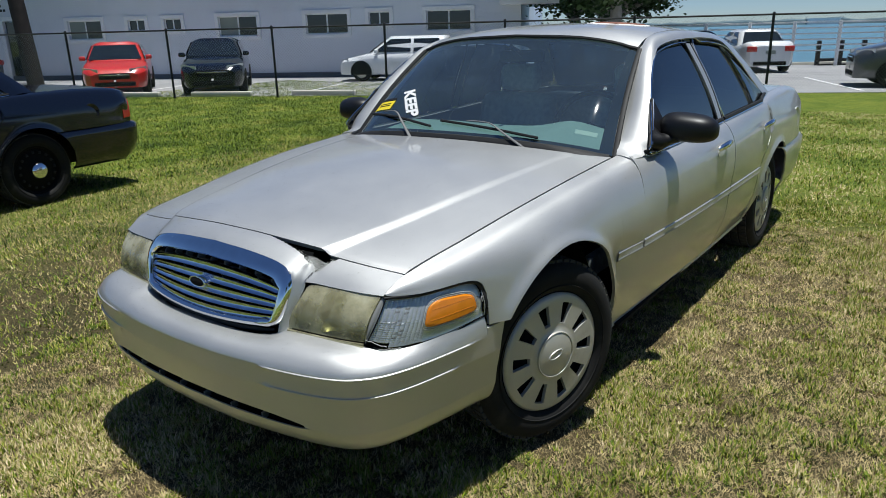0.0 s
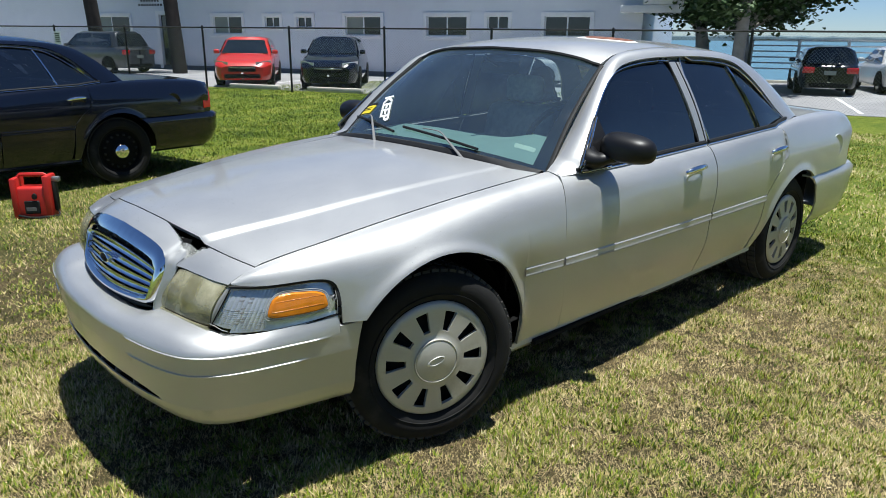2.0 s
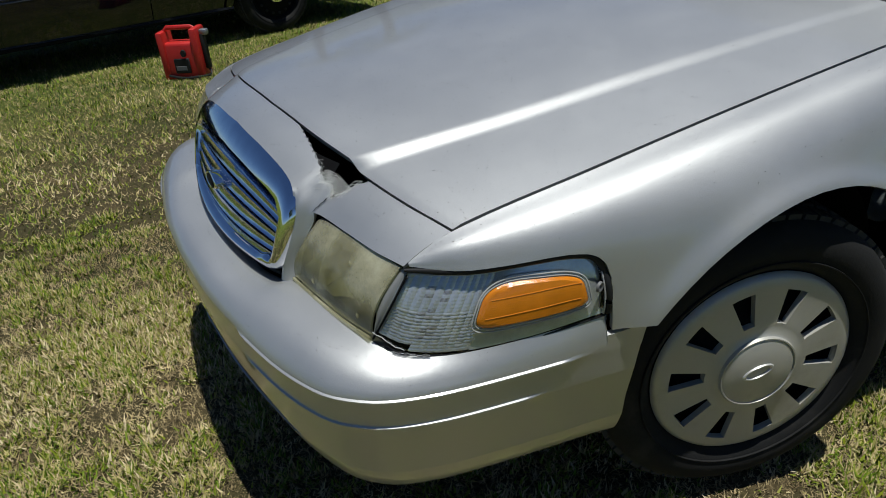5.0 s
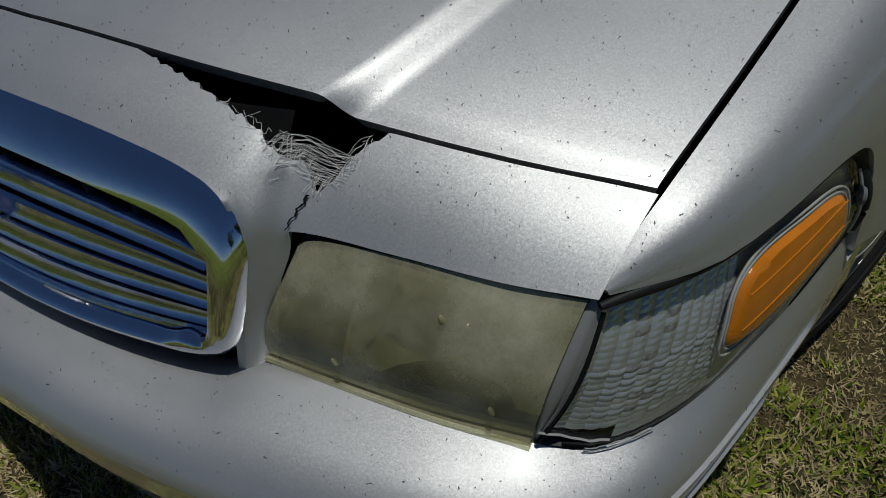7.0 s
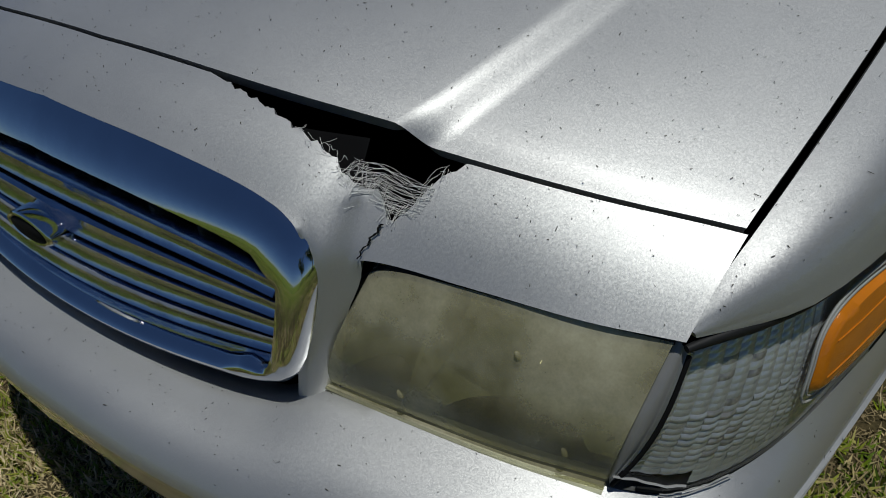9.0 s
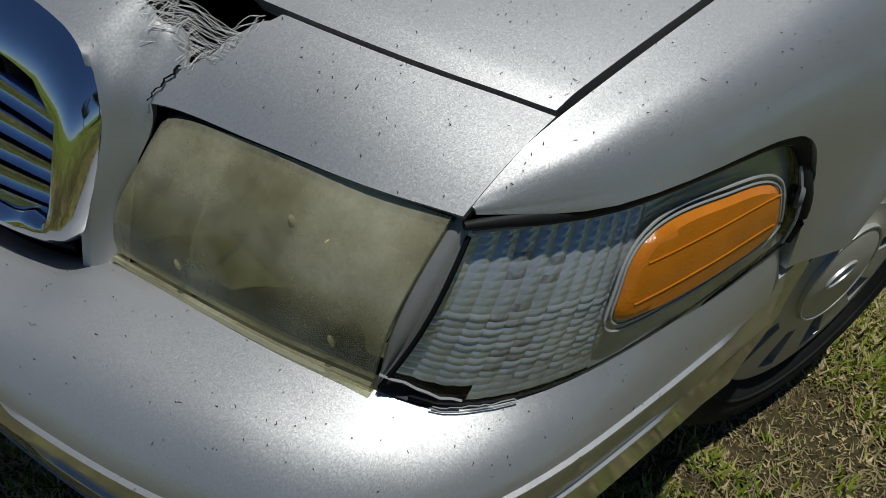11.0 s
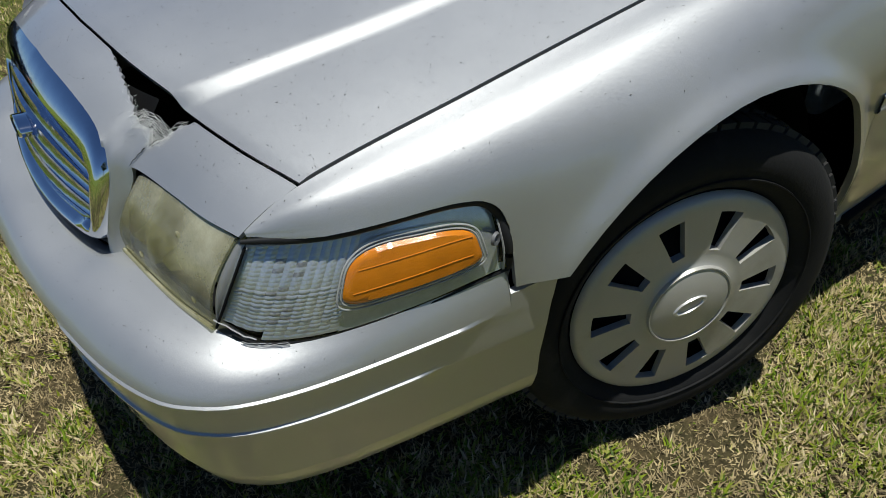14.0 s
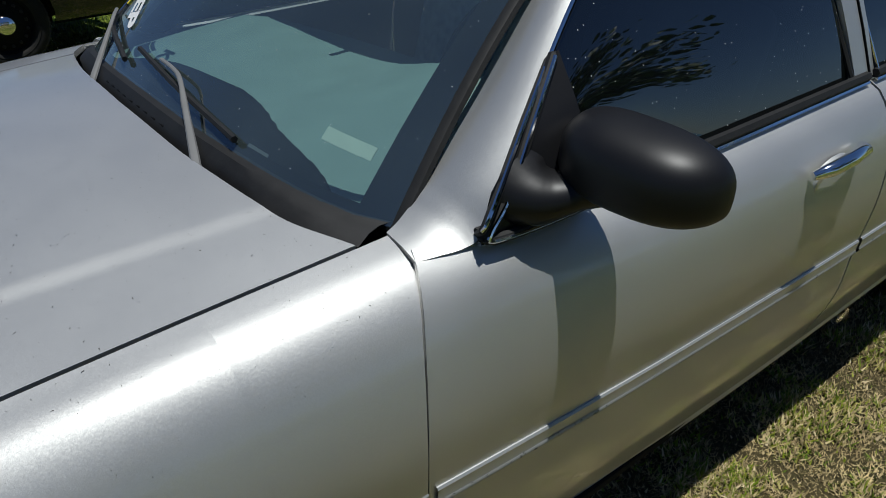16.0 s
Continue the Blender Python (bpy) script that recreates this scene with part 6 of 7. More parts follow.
def grass(name, count, x0, x1, y0, y1, long0, long1, wide, seed, label, material="blade", lean=.75, low=.30):
    r = np.random.default_rng(seed)
    x = r.uniform(x0, x1, count)
    y = r.uniform(y0, y1, count)
    clump = .5 * patches(x, y, .055, 5) + .3 * patches(x, y, .17, 6) + .2 * patches(x, y, .6, 7)
    ok = r.uniform(0, 1, count) < low + (1 - low) * np.clip((clump - .38) * 4, 0, 1)
    under = (x > .2) & (x < 3.7) & (np.abs(y) < .45)
    ok &= ~under
    x, y, clump = x[ok], y[ok], clump[ok]
    n = len(x)
    d = np.hypot(x - 1, y)
    z = -.13 * np.clip((d - 3.5) / 8, 0, 1) ** 1.2
    ang = r.uniform(0, 2 * np.pi, n)
    ln = r.uniform(long0, long1, n) * np.clip(.35 + 1.3 * clump, .5, 1.5)
    tilt = np.clip(r.normal(lean, .35, n), .1, 1.48)
    dx, dy, dz = np.cos(ang) * np.sin(tilt), np.sin(ang) * np.sin(tilt), np.cos(tilt)
    wd = wide * r.uniform(.6, 1.25, n)
    sx, sy = -np.sin(ang) * wd, np.cos(ang) * wd
    base = np.stack([x, y, z - .003], 1)
    side = np.stack([sx, sy, 0 * sx], 1)
    tip = base + np.stack([dx * ln, dy * ln, dz * ln], 1)
    verts = np.stack([base - side, base + side, tip], 1).reshape(-1, 3)
    me = bpy.data.meshes.new(name)
    me.vertices.add(n * 3)
    me.vertices.foreach_set("co", verts.ravel())
    me.loops.add(n * 3)
    me.loops.foreach_set("vertex_index", np.arange(n * 3))
    me.polygons.add(n)
    me.polygons.foreach_set("loop_start", np.arange(n) * 3)
    me.polygons.foreach_set("loop_total", np.full(n, 3))
    me.update(calc_edges=True)
    me.materials.append(M[material])
    return tagged(new(name, me), label, "grass", kind="stuff")


TURF = "short mown grass, green with dry straw patches"
grass("lawn_grass", 640000, -1.9, 4.4, -2.3, 1.7, .014, .036, .0044, 1, TURF, lean=.85, low=.05)
grass("dry_thatch", 680000, -1.7, 3.6, -2.1, 1.5, .014, .036, .0024, 11, "straw-coloured dry thatch lying between the grass", "thatch", 1.15, .8)
grass("lawn_grass", 330000, -2.0, 9.5, 1.6, 9.0, .02, .045, .0045, 2, TURF, lean=.9, low=.30)
grass("dry_thatch", 160000, -2.0, 6.0, 1.6, 6.0, .02, .045, .0035, 12, "straw-coloured dry thatch lying between the grass", "thatch", 1.3, .6)
grass("lawn_grass", 330000, 4.0, 12.5, -3.5, 6.0, .02, .050, .0060, 13, TURF, lean=.9, low=.25)
grass("lawn_grass", 240000, 1.0, 15.5, 5.0, 18.0, .03, .060, .008, 3, TURF, lean=.9, low=.4)
grass("lawn_grass", 130000, -9, 14, -9, -2.3, .03, .07, .009, 4, TURF)
grass("lawn_grass", 60000, -9, -1.9, -2.3, 10, .03, .07, .009, 14, TURF)

# car park
lotm = []
for u in np.linspace(-60, 60, 25):
    lotm.append([tuple(lot(u, n, ground_z(*lot(u, n)[:2]) + .006 if n < 12 else -.122)) for n in (.55, 2, 4, 6, 8, 10, 12.55)])
tagged(part("road", outward(grid_bm(np.array(lotm)), (20, 20, -50)), M["asphalt"]), "sunbleached grey asphalt car park", "asphalt", kind="structure")
tagged(part("kerb", moved(box_bm((-60, 0, -.6), (60, .28, .10), .02), lot_pose(0, 12.5, -.12)), M["concrete"]), "pale concrete sea wall cap", "kerb", kind="structure")
water = np.array([[tuple(lot(u, n, -1.0)) for n in (12.6, 20, 40, 100, 300, 900, 2400)] for u in (-2400, -600, -150, -40, 0, 40, 150, 600, 2400)])
tagged(part("water", outward(grid_bm(water), (20, 20, -50)), M["water"]), "rippled blue-green bay water", "water", kind="structure")
# far shore: long low uneven tree line and pale blocks
rng = random.Random(8)
sh = []
for k in range(241):
    u = -700 + k * 10
    h = 3.5 + 3.0 * abs(noise.noise(Vector((u * .02, 0, 3)))) + 2.0 * rng.random()
    sh.append([tuple(lot(u, 850, -1.2)), tuple(lot(u, 852, h * .7)), tuple(lot(u, 858, h)), tuple(lot(u, 880, h * .6)), tuple(lot(u, 900, -1.2))])
tagged(part("backdrop", outward(grid_bm(np.array(sh)), (500, 200, -80)), M["shore"], smooth=False), "wooded far shore of the bay with painted haze", "shore", kind="structure")
far = thing("far_building", "pale waterfront building on the far shore", "building")
far.matrix_basis = lot_pose(420, 845, -1.0)
part("wall", box_bm((-14, 0, 0), (14, 10, 14)), M["trim_white"], far, smooth=False)
part("roof", box_bm((-15, -.5, 14), (15, 10.5, 14.8)), M["wall"], far, smooth=False)
for du, w, h in ((60, 9, 11), (160, 22, 7), (-70, 12, 9), (-160, 16, 6), (250, 11, 12)):
    f2 = copy_thing(far, lot_pose(420 + du, 845, -1.0))
    f2.scale = (w / 14, 1, h / 14)
for k in range(9):
    u = -5.6 + k * 2.85
    if k in (1, 4):
        continue
    tagged(part("parking_line", moved(box_bm((-.05, 0, 0), (.05, 4.6, .004)), lot_pose(u, .9, -.118)), M["line"], smooth=False), "worn white parking line", "road marking", kind="structure")
for k, u in enumerate((-4.7, -1.9, 1.0, 3.8, 6.6, 9.4)):
    st = tagged(part("wheel_stop", moved(box_bm((-.9, -.09, 0), (.9, .09, .13), .025), Matrix()), M["concrete"]), "low concrete wheel stop", "wheel stop", "wheel stops along the fence")
    st.matrix_basis = lot_pose(u, .55 if k < 2 else .75, -.13)

# ---- chain-link fence ----
fence = thing("fence", "black chain-link fence with steel posts and top rail", "fence")
us = [-12.15 - 3.05 * k for k in range(5, 0, -1)] + [-12.15, -9.1, -6.05, -3.0, 0.0, 3.0, 6.0, 9.0, 12.0, 15.05, 18.1, 21.1]
for u in us:
    p = lot(u, 0)
    part("post", tube_bm([(p.x, p.y, ground_z(p.x, p.y) - .05), (p.x, p.y, 1.66)], .030, 10), M["post"], fence)
    part("post_cap", moved(lathe_bm([(.0, .03), (.02, .025), (.034, .0), (.034, -.03)], 10, 'z'), Matrix.Translation((p.x, p.y, 1.665))), M["post"], fence)
part("top_rail", tube_bm([tuple(lot(u, 0, 1.635)) for u in us], .021, 8), M["post"], fence)
part("bottom_wire", tube_bm([tuple(lot(u, 0, -.08)) for u in us], .003, 4), M["steel"], fence)
verts, faces = [], []
for k in range(-420, 340):
    u0 = k * .075
    for dirn in (1, -1):
        a, b = (u0, -.10), (u0 + dirn * 1.72, 1.62)
        i = len(verts)
        for (uu, zz), s in ((a, -1), (a, 1), (b, 1), (b, -1)):
            verts.append(tuple(lot(uu + s * .0022, .002 * dirn, zz)))
        faces.append((i, i + 1, i + 2, i + 3))
me = bpy.data.meshes.new("wire_mesh")
me.from_pydata(verts, [], faces)
me.materials.append(M["steel"])
wm = new("wire_mesh", me)
wm.parent = fence
tagged(wm, kind="stuff")
sign = thing("sign", "small white notice with unreadable dark print bars", "sign")
sign.matrix_basis = lot_pose(-12.0, -.04, 1.28)
part("board", box_bm((-.14, -.004, -.2), (.14, .004, .2), .002, 1), M["trim_white"], sign)
for k in range(5):
    part("print_bar", box_bm((-.11, -.007, .12 - k * .065), (.11 - .03 * (k % 2), -.0045, .15 - k * .065)), M["post"], sign, smooth=False)

# ---- the building ----
WN = 8.5
wins = [(-19.88, -17.53, 1.46, 2.18), (-12.72, -11.19, 1.46, 2.18), (-9.98, -9.24, 1.74, 2.16), (-8.38, -7.66, 1.74, 2.16), (-6.07, -4.48, 1.45, 2.18), (-2.48, -.84, 1.46, 2.18), (-.01, .79, 1.73, 2.19), (2.17, 3.81, 1.48, 2.18)]
door_uz = (-15.75, -14.75, -.10, 2.25)
house = thing("white_building", "pale grey stucco building with white-framed windows", "building")
ub = sorted({-34.0, 5.6, *[w[0] for w in wins], *[w[1] for w in wins], door_uz[0], door_uz[1]})
zb = sorted({-.20, 6.4, *[w[2] for w in wins], *[w[3] for w in wins], door_uz[2], door_uz[3]})
P = np.array([[tuple(lot(u, WN, z)) for z in zb] for u in ub])


def solid_cell(i, j):
    uc, zc = (ub[i] + ub[i + 1]) / 2, (zb[j] + zb[j + 1]) / 2
    return not any(w[0] < uc < w[1] and w[2] < zc < w[3] for w in wins + [door_uz])


part("wall", outward(grid_bm(P, keep=solid_cell), tuple(lot(-10, 20, 1))), M["wall"], house, smooth=False, solid=.22)
part("end_wall", moved(box_bm((5.38, .225, -.2), (5.6, 12, 6.4)), lot_pose(0, WN)), M["wall"], house, smooth=False)
part("far_wall", moved(box_bm((-34, 11.8, -.2), (5.37, 12, 6.4)), lot_pose(0, WN)), M["wall"], house, smooth=False)
part("roof", moved(box_bm((-34.4, -.4, 6.405), (6.0, 12.4, 6.65), .02), lot_pose(0, WN)), M["trim_white"], house, smooth=False)
part("balcony", moved(box_bm((4.9, -.55, 2.28), (6.95, 3.5, 2.52), .02), lot_pose(0, WN)), M["trim_white"], house)
part("balcony_wall", moved(box_bm((5.62, -.53, 2.525), (6.93, -.38, 3.5), .02), lot_pose(0, WN)), M["trim_white"], house)
part("plinth", moved(box_bm((-34, -.035, -.2), (5.62, -.003, .06), .005, 1), lot_pose(0, WN)), M["base_dark"], house, smooth=False)
for k, (u0, u1, z0, z1) in enumerate(wins):
    base = lot_pose(0, WN)
    pale = k in (0, 1, 4)
    fr = []
    o = .14
    for a, b, c, d in ((u0 - o, u1 + o, z1, z1 + o), (u0 - o, u1 + o, z0 - o, z0), (u0 - o, u0, z0 + .001, z1 - .001), (u1, u1 + o, z0 + .001, z1 - .001)):
        fr.append(box_bm((a, -.05, c), (b, -.002, d), .008, 1))
    w_ = part("window", moved(join_bm(*fr), base), M["trim_white"], house)
    um = (u0 + u1) / 2
    sash = [box_bm((u0, .05, z0), (u0 + .035, .09, z1)), box_bm((u1 - .035, .05, z0), (u1, .09, z1)), box_bm((um - .025, .05, z0), (um + .025, .09, z1)), box_bm((u0, .05, z0), (u1, .09, z0 + .035)), box_bm((u0, .05, z1 - .035), (u1, .09, z1))]
    part("frame", moved(join_bm(*sash), base), M["trim_white"], w_, smooth=False)
    for a, b in ((u0 + .035, um - .025), (um + .025, u1 - .035)):
        part("pane", moved(box_bm((a, .07, z0 + .03), (b, .078, z1 - .03)), base), M["blind"] if pale and a < um else M["win_dark"], w_, smooth=False)
dr = part("door", moved(box_bm((-15.70, .06, -.10), (-14.80, .11, 2.22), .006, 1), lot_pose(0, WN)), M["win_dark"], house, "dark glazed door")
for a, b, c, d in ((-15.92, -15.75, -.1, 2.42), (-14.75, -14.58, -.1, 2.42), (-15.749, -14.751, 2.25, 2.42)):
    part("door_frame", moved(box_bm((a, -.05, c), (b, .05, d), .006, 1), lot_pose(0, WN)), M["trim_white"], dr)
part("door_rail", moved(box_bm((-15.3, .045, -.08), (-15.2, .06, 2.2)), lot_pose(0, WN)), M["post"], dr, smooth=False)
for k in range(9):
    part("letter_bar", moved(box_bm((-16.9 + k * .16, -.012, 2.62), (-16.8 + k * .16, -.003, 2.72)), lot_pose(0, WN)), M["post"], house, smooth=False)
    if k < 7:
        part("letter_bar", moved(box_bm((-16.75 + k * .16, -.012, 2.80), (-16.65 + k * .16, -.003, 2.90)), lot_pose(0, WN)), M["post"], house, smooth=False)


# ---- the black sedan beside it ----
black_car, _ = sedan("black_sedan", "glossy black four-door sedan parked on the lawn", M["black"], "", True)
sedan_front(black_car, M["black"], False)
sedan_top(black_car, M["black"], False)
BK = radians(8)
c_, s_ = math.cos(BK), math.sin(BK)
hx, hy = .90, 4.90
black_car.matrix_basis = Matrix.Translation((hx - (2.913 * c_ + .885 * s_), hy - (2.913 * s_ - .885 * c_), -.02)) @ Matrix.Rotation(BK, 4, 'Z')


# ---- parked cars behind the fence ----
def parked_car(name, label, paint, length, width, height, hood, cabin0, cabin1, nose_z, tail_z, belt, face="front", hatch=True):
    """A road car: x from nose (0) to tail, built on its wheels. cabin0, cabin1: foot of the windscreen and of the rear glass."""
    root = thing(name, label, "car", "cars parked behind the fence")
    hw = width / 2
    prof = lambda x: float(spl([(0, nose_z), (.15, nose_z + .12), (hood * .5, belt - .10), (hood, belt), (cabin1, belt + .04), (length - .25, tail_z + (.0 if hatch else .06)), (length - .05, tail_z), (length, tail_z - .1)], x))
    wid = lambda x: hw * float(spl([(0, .70), (.12, .86), (.45, .97), (length * .5, 1), (length - .5, .97), (length - .1, .86), (length, .74)], x))
    xs = np.concatenate([np.linspace(0, .4, 7), np.linspace(.6, length - .5, 24), np.linspace(length - .4, length, 6)])
    P = []
    for x in xs:
        zt, w = prof(x), wid(x)
        row = []
        for s, z in ((0, zt + .02), (.45, zt + .018), (.78, zt + .005), (.93, zt - .04), (.985, zt - .12), (1.0, (zt + .45) / 2 + .05), (.995, .42), (.96, .30), (.90, .22)):
            row.append((x, -s * w, min(z, zt + .02)))
        P.append([(a, -b, c) for a, b, c in reversed(row)] + row[1:])
    P = np.array(P)
    body = part("body", outward(join_bm(grid_bm(P), grid_bm(np.array([P[0], P[0] * (1, .05, 1) + np.array((.0, 0, 0))])), grid_bm(np.array([P[-1], P[-1] * (1, .05, 1)]))), (length / 2, 0, .5)), paint, root)
    # cabin
    zt = height
    c0, c1 = cabin0, cabin1
    t0, t1 = c0 + .75, c1 - (.28 if hatch else .55)
    cab = []
    for t, ins in ((0, .03), (.5, .10), (.88, .20), (.97, .26), (1.0, .40)):
        x0, x1 = c0 + (t0 - c0) * t, c1 + (t1 - c1) * t
        z = belt - .02 + (zt - belt + .02) * t
        row = []
        for k in range(24):
            a = k / 24 * 2 * math.pi
            cx = math.copysign(abs(math.cos(a)) ** .28, math.cos(a))
            cy = math.copysign(abs(math.sin(a)) ** .28, math.sin(a))
            row.append(((x0 + x1) / 2 + cx * (x1 - x0) / 2, cy * (hw * .96 - ins), z + (.03 if t == 1.0 else 0)))
        cab.append(row)
    cb = grid_bm(np.array(cab), closed_v=True)
    top = [v for v in cb.verts if v.co.z > zt + .02]
    bmesh.ops.contextual_create(cb, geom=top)
    part("cabin", outward(cb, ((c0 + c1) / 2, 0, belt)), paint, root)
    # glass panes, a little proud of the cabin
    def quad(a, b, c, d, nm):
        A = np.array([[np.array(a) * (1 - s) * (1 - t) + np.array(b) * s * (1 - t) + np.array(c) * s * t + np.array(d) * (1 - s) * t for t in np.linspace(0, 1, 4)] for s in np.linspace(0, 1, 6)])
        part(nm, outward(grid_bm(A), ((c0 + c1) / 2, 0, belt)), M["win_dark"], root, solid=.006)
    zb_, zt_ = belt + .05, zt - .06
    lean = lambda z: hw * .96 - .03 - (z - belt) / (zt - belt) * .19 + .012
    fr = lambda z: c0 + (t0 - c0) * (z - belt + .02) / (zt - belt + .02) - .012
    rr = lambda z: c1 + (t1 - c1) * (z - belt + .02) / (zt - belt + .02) + .012
    quad((fr(zb_), -lean(zb_) + .10, zb_), (fr(zb_), lean(zb_) - .10, zb_), (fr(zt_), lean(zt_) - .10, zt_), (fr(zt_), -lean(zt_) + .10, zt_), "windscreen")
    quad((rr(zb_), -lean(zb_) + .10, zb_), (rr(zb_), lean(zb_) - .10, zb_), (rr(zt_), lean(zt_) - .12, zt_), (rr(zt_), -lean(zt_) + .12, zt_), "rear_window")
    for s in (-1, 1):
        m_ = (c0 + c1) / 2 + .12
        quad((c0 + .30, s * lean(zb_), zb_), (m_ - .05, s * lean(zb_), zb_), (m_ - .05, s * lean(zt_), zt_), (t0 + .10, s * lean(zt_), zt_), "side_window")
        quad((m_ + .05, s * lean(zb_), zb_), (c1 - .28, s * lean(zb_), zb_), (t1 - .18, s * lean(zt_), zt_), (m_ + .05, s * lean(zt_), zt_), "side_window")
        part("door_mirror", box_bm((c0 + .32, s * (hw + .02) - .09, belt + .02), (c0 + .44, s * (hw + .02) + .09, belt + .15), .04, 3), paint, root)
        hl = []
        for a in np.linspace(0, 1, 6):
            x = .03 + a * .34
            hl.append([(x, s * (wid(x) * (.62 + .36 * a) + .01), nose_z + .02 + .06 * a), (x - .01, s * (wid(x) * (.62 + .36 * a) + .012), nose_z + .13 + .05 * a)])
        part("headlamp", outward(grid_bm(np.array(hl)), (1, 0, .4)), M["headlamp"], root, solid=.02)
        part("tail_lamp", box_bm((length - .12, s * hw * .68 - .16, tail_z - .26), (length + .012, s * hw * .68 + .16, tail_z - .08), .03, 2), M["tail_red"], root)
    part("grille", box_bm((-.016, -.42, nose_z - .16), (.05, .42, nose_z + .01), .03, 2), M["dark"], root)
    part("grille_bar", box_bm((-.024, -.40, nose_z - .05), (-.012, .40, nose_z - .02), .005, 1), M["chrome"], root)
    part("lower_intake", box_bm((-.012, -.55, .26), (.05, .55, .40), .03, 2), M["dark"], root)
    part("rear_plate", box_bm((length - .03, -.16, .60), (length + .012, .16, .72), .004, 1), M["blind"], root)
    part("rear_valance", box_bm((length - .05, -hw * .62, .24), (length + .010, hw * .62, .38), .03, 2), M["dark"], root)
    wr = .315
    for x in (.82, length - .82):
        for s in (-1, 1):
            wh = part("wheel", moved(lathe_bm([(0, .02), (.08, .03), (.19, .0), (.20, .012), (.215, .012)], 28), Matrix.Translation((x, s * (hw - .03), wr)) @ Matrix.Rotation(math.pi if s < 0 else 0, 4, 'Z')), M["hubcap"], root)
            part("tyre", moved(lathe_bm([(.20, .012), (.26, .03), (.30, .02), (wr, -.01), (wr, -.19), (.27, -.21)], 36), Matrix.Translation((x, s * (hw - .03), wr)) @ Matrix.Rotation(math.pi if s < 0 else 0, 4, 'Z')), M["tyre"], wh)
            # flat black patch paints the shaded arch opening round the wheel
            ap = [(x + (wr + .055) * math.cos(a), wr + (wr + .055) * math.sin(a)) for a in np.linspace(-.25, math.pi + .25, 18)]
            part("wheel_arch", prism_bm(ap, s * (hw - .02), s * (hw + .004)) if s > 0 else prism_bm(ap, s * (hw + .004), s * (hw - .02)), M["dark"], root, smooth=False)
    return root


def stand(car, u, n, turn, z=-.12):
    """Nose at (u, n); turn 0: nose toward the fence, tail away from it."""
    car.matrix_basis = lot_pose(u, n, z) @ Matrix.Rotation(radians(90 + turn), 4, 'Z')


red_car = parked_car("red_hatchback", "bright red compact car facing the fence", M["red"], 4.36, 1.80, 1.46, 1.05, .95, 3.9, .62, .92, .95)
stand(red_car, -5.30, .75, 31)
black_suv = parked_car("black_crossover", "black compact car with chrome grille facing the fence", M["black"], 4.5, 1.78, 1.50, 1.1, 1.0, 3.9, .66, .98, 1.0)
stand(black_suv, -2.30, .85, 24)
white_hatch = parked_car("white_hatchback", "white hatchback parked along the building wall", M["white"], 4.1, 1.70, 1.42, 1.15, 1.0, 3.95, .58, .92, .90)
stand(white_hatch, -.35, 6.6, -90)
mini = parked_car("black_small_car", "small black hatchback seen from behind", M["black"], 3.7, 1.68, 1.36, 1.0, .95, 3.55, .60, .90, .88)
stand(mini, 11.25, 10.0, 180 + 1)
sedan_w = parked_car("white_saloon", "white saloon car seen from behind", M["white"], 4.5, 1.72, 1.36, 1.2, 1.15, 3.8, .58, .94, .88, hatch=False)
stand(sedan_w, 13.35, 12.2, 180 + 6)
suv = parked_car("grey_crossover", "dark grey crossover parked beside the lawn", M["grey"], 4.5, 1.85, 1.62, 1.1, 1.0, 4.1, .75, 1.05, 1.08)
stand(suv, 14.55, 2.6, -100)
blue_car = parked_car("dark_estate", "dark estate car parked beyond the palms", M["grey"], 4.6, 1.82, 1.60, 1.1, 1.0, 4.3, .70, 1.0, 1.0)
stand(blue_car, -18.3, 5.5, -95)

# ---- palms and trees ----
def palm_trunk(name, label, u, n, r0, r1, h, lean_u):
    t = thing(name, label, "tree")
    pts, rad = [], []
    for k in range(25):
        f = k / 24
        p = lot(u + lean_u * f * h / 6, n, -.2 + f * h)
        pts.append(tuple(p))
        rad.append((r0 + (r1 - r0) * min(1, f * 1.6)) * (1 + .02 * (k % 2)))
    part("trunk", tube_bm(pts, rad, 16), M["bark_shaded"] if u < -5 else M["bark"], t)
    verts, faces = [], []
    rg = random.Random(int(abs(u) * 10) + 3)
    c = Vector(pts[-1])
    for k in range(16):
        a = 2 * math.pi * k / 16 + rg.uniform(-.15, .15)
        ln = rg.uniform(2.2, 2.9)
        up = rg.uniform(.1, .9)
        spine = [c + Vector((math.cos(a) * ln * s, math.sin(a) * ln * s, up * s * 1.6 - 2.4 * s * s)) for s in (i / 13 for i in range(14))]
        for i in range(1, 14):
            d = (spine[i] - spine[i - 1]).normalized()
            sd = d.cross(Vector((0, 0, 1))).normalized()
            j = len(verts)
            verts += [spine[i - 1] - sd * .018, spine[i - 1] + sd * .018, spine[i] + sd * .015, spine[i] - sd * .015]
            faces.append((j, j + 1, j + 2, j + 3))
            for sg in (-1, 1):
                for q in range(3):
                    b0 = spine[i] - d * .065 * q
                    tip = b0 + sd * sg * .55 * (1 - abs(i / 13 - .45)) + d * .22 + Vector((0, 0, -.26))
                    j = len(verts)
                    verts += [b0 - d * .02, b0 + d * .02, tip]
                    faces.append((j, j + 1, j + 2))
    part("crown", from_lists(verts, faces), M["leaf2"], t, smooth=False)
    return t


palm_trunk("palm_tree", "tall palm with a smooth grey trunk", -12.45, 5.9, .29, .24, 9.5, -.35)
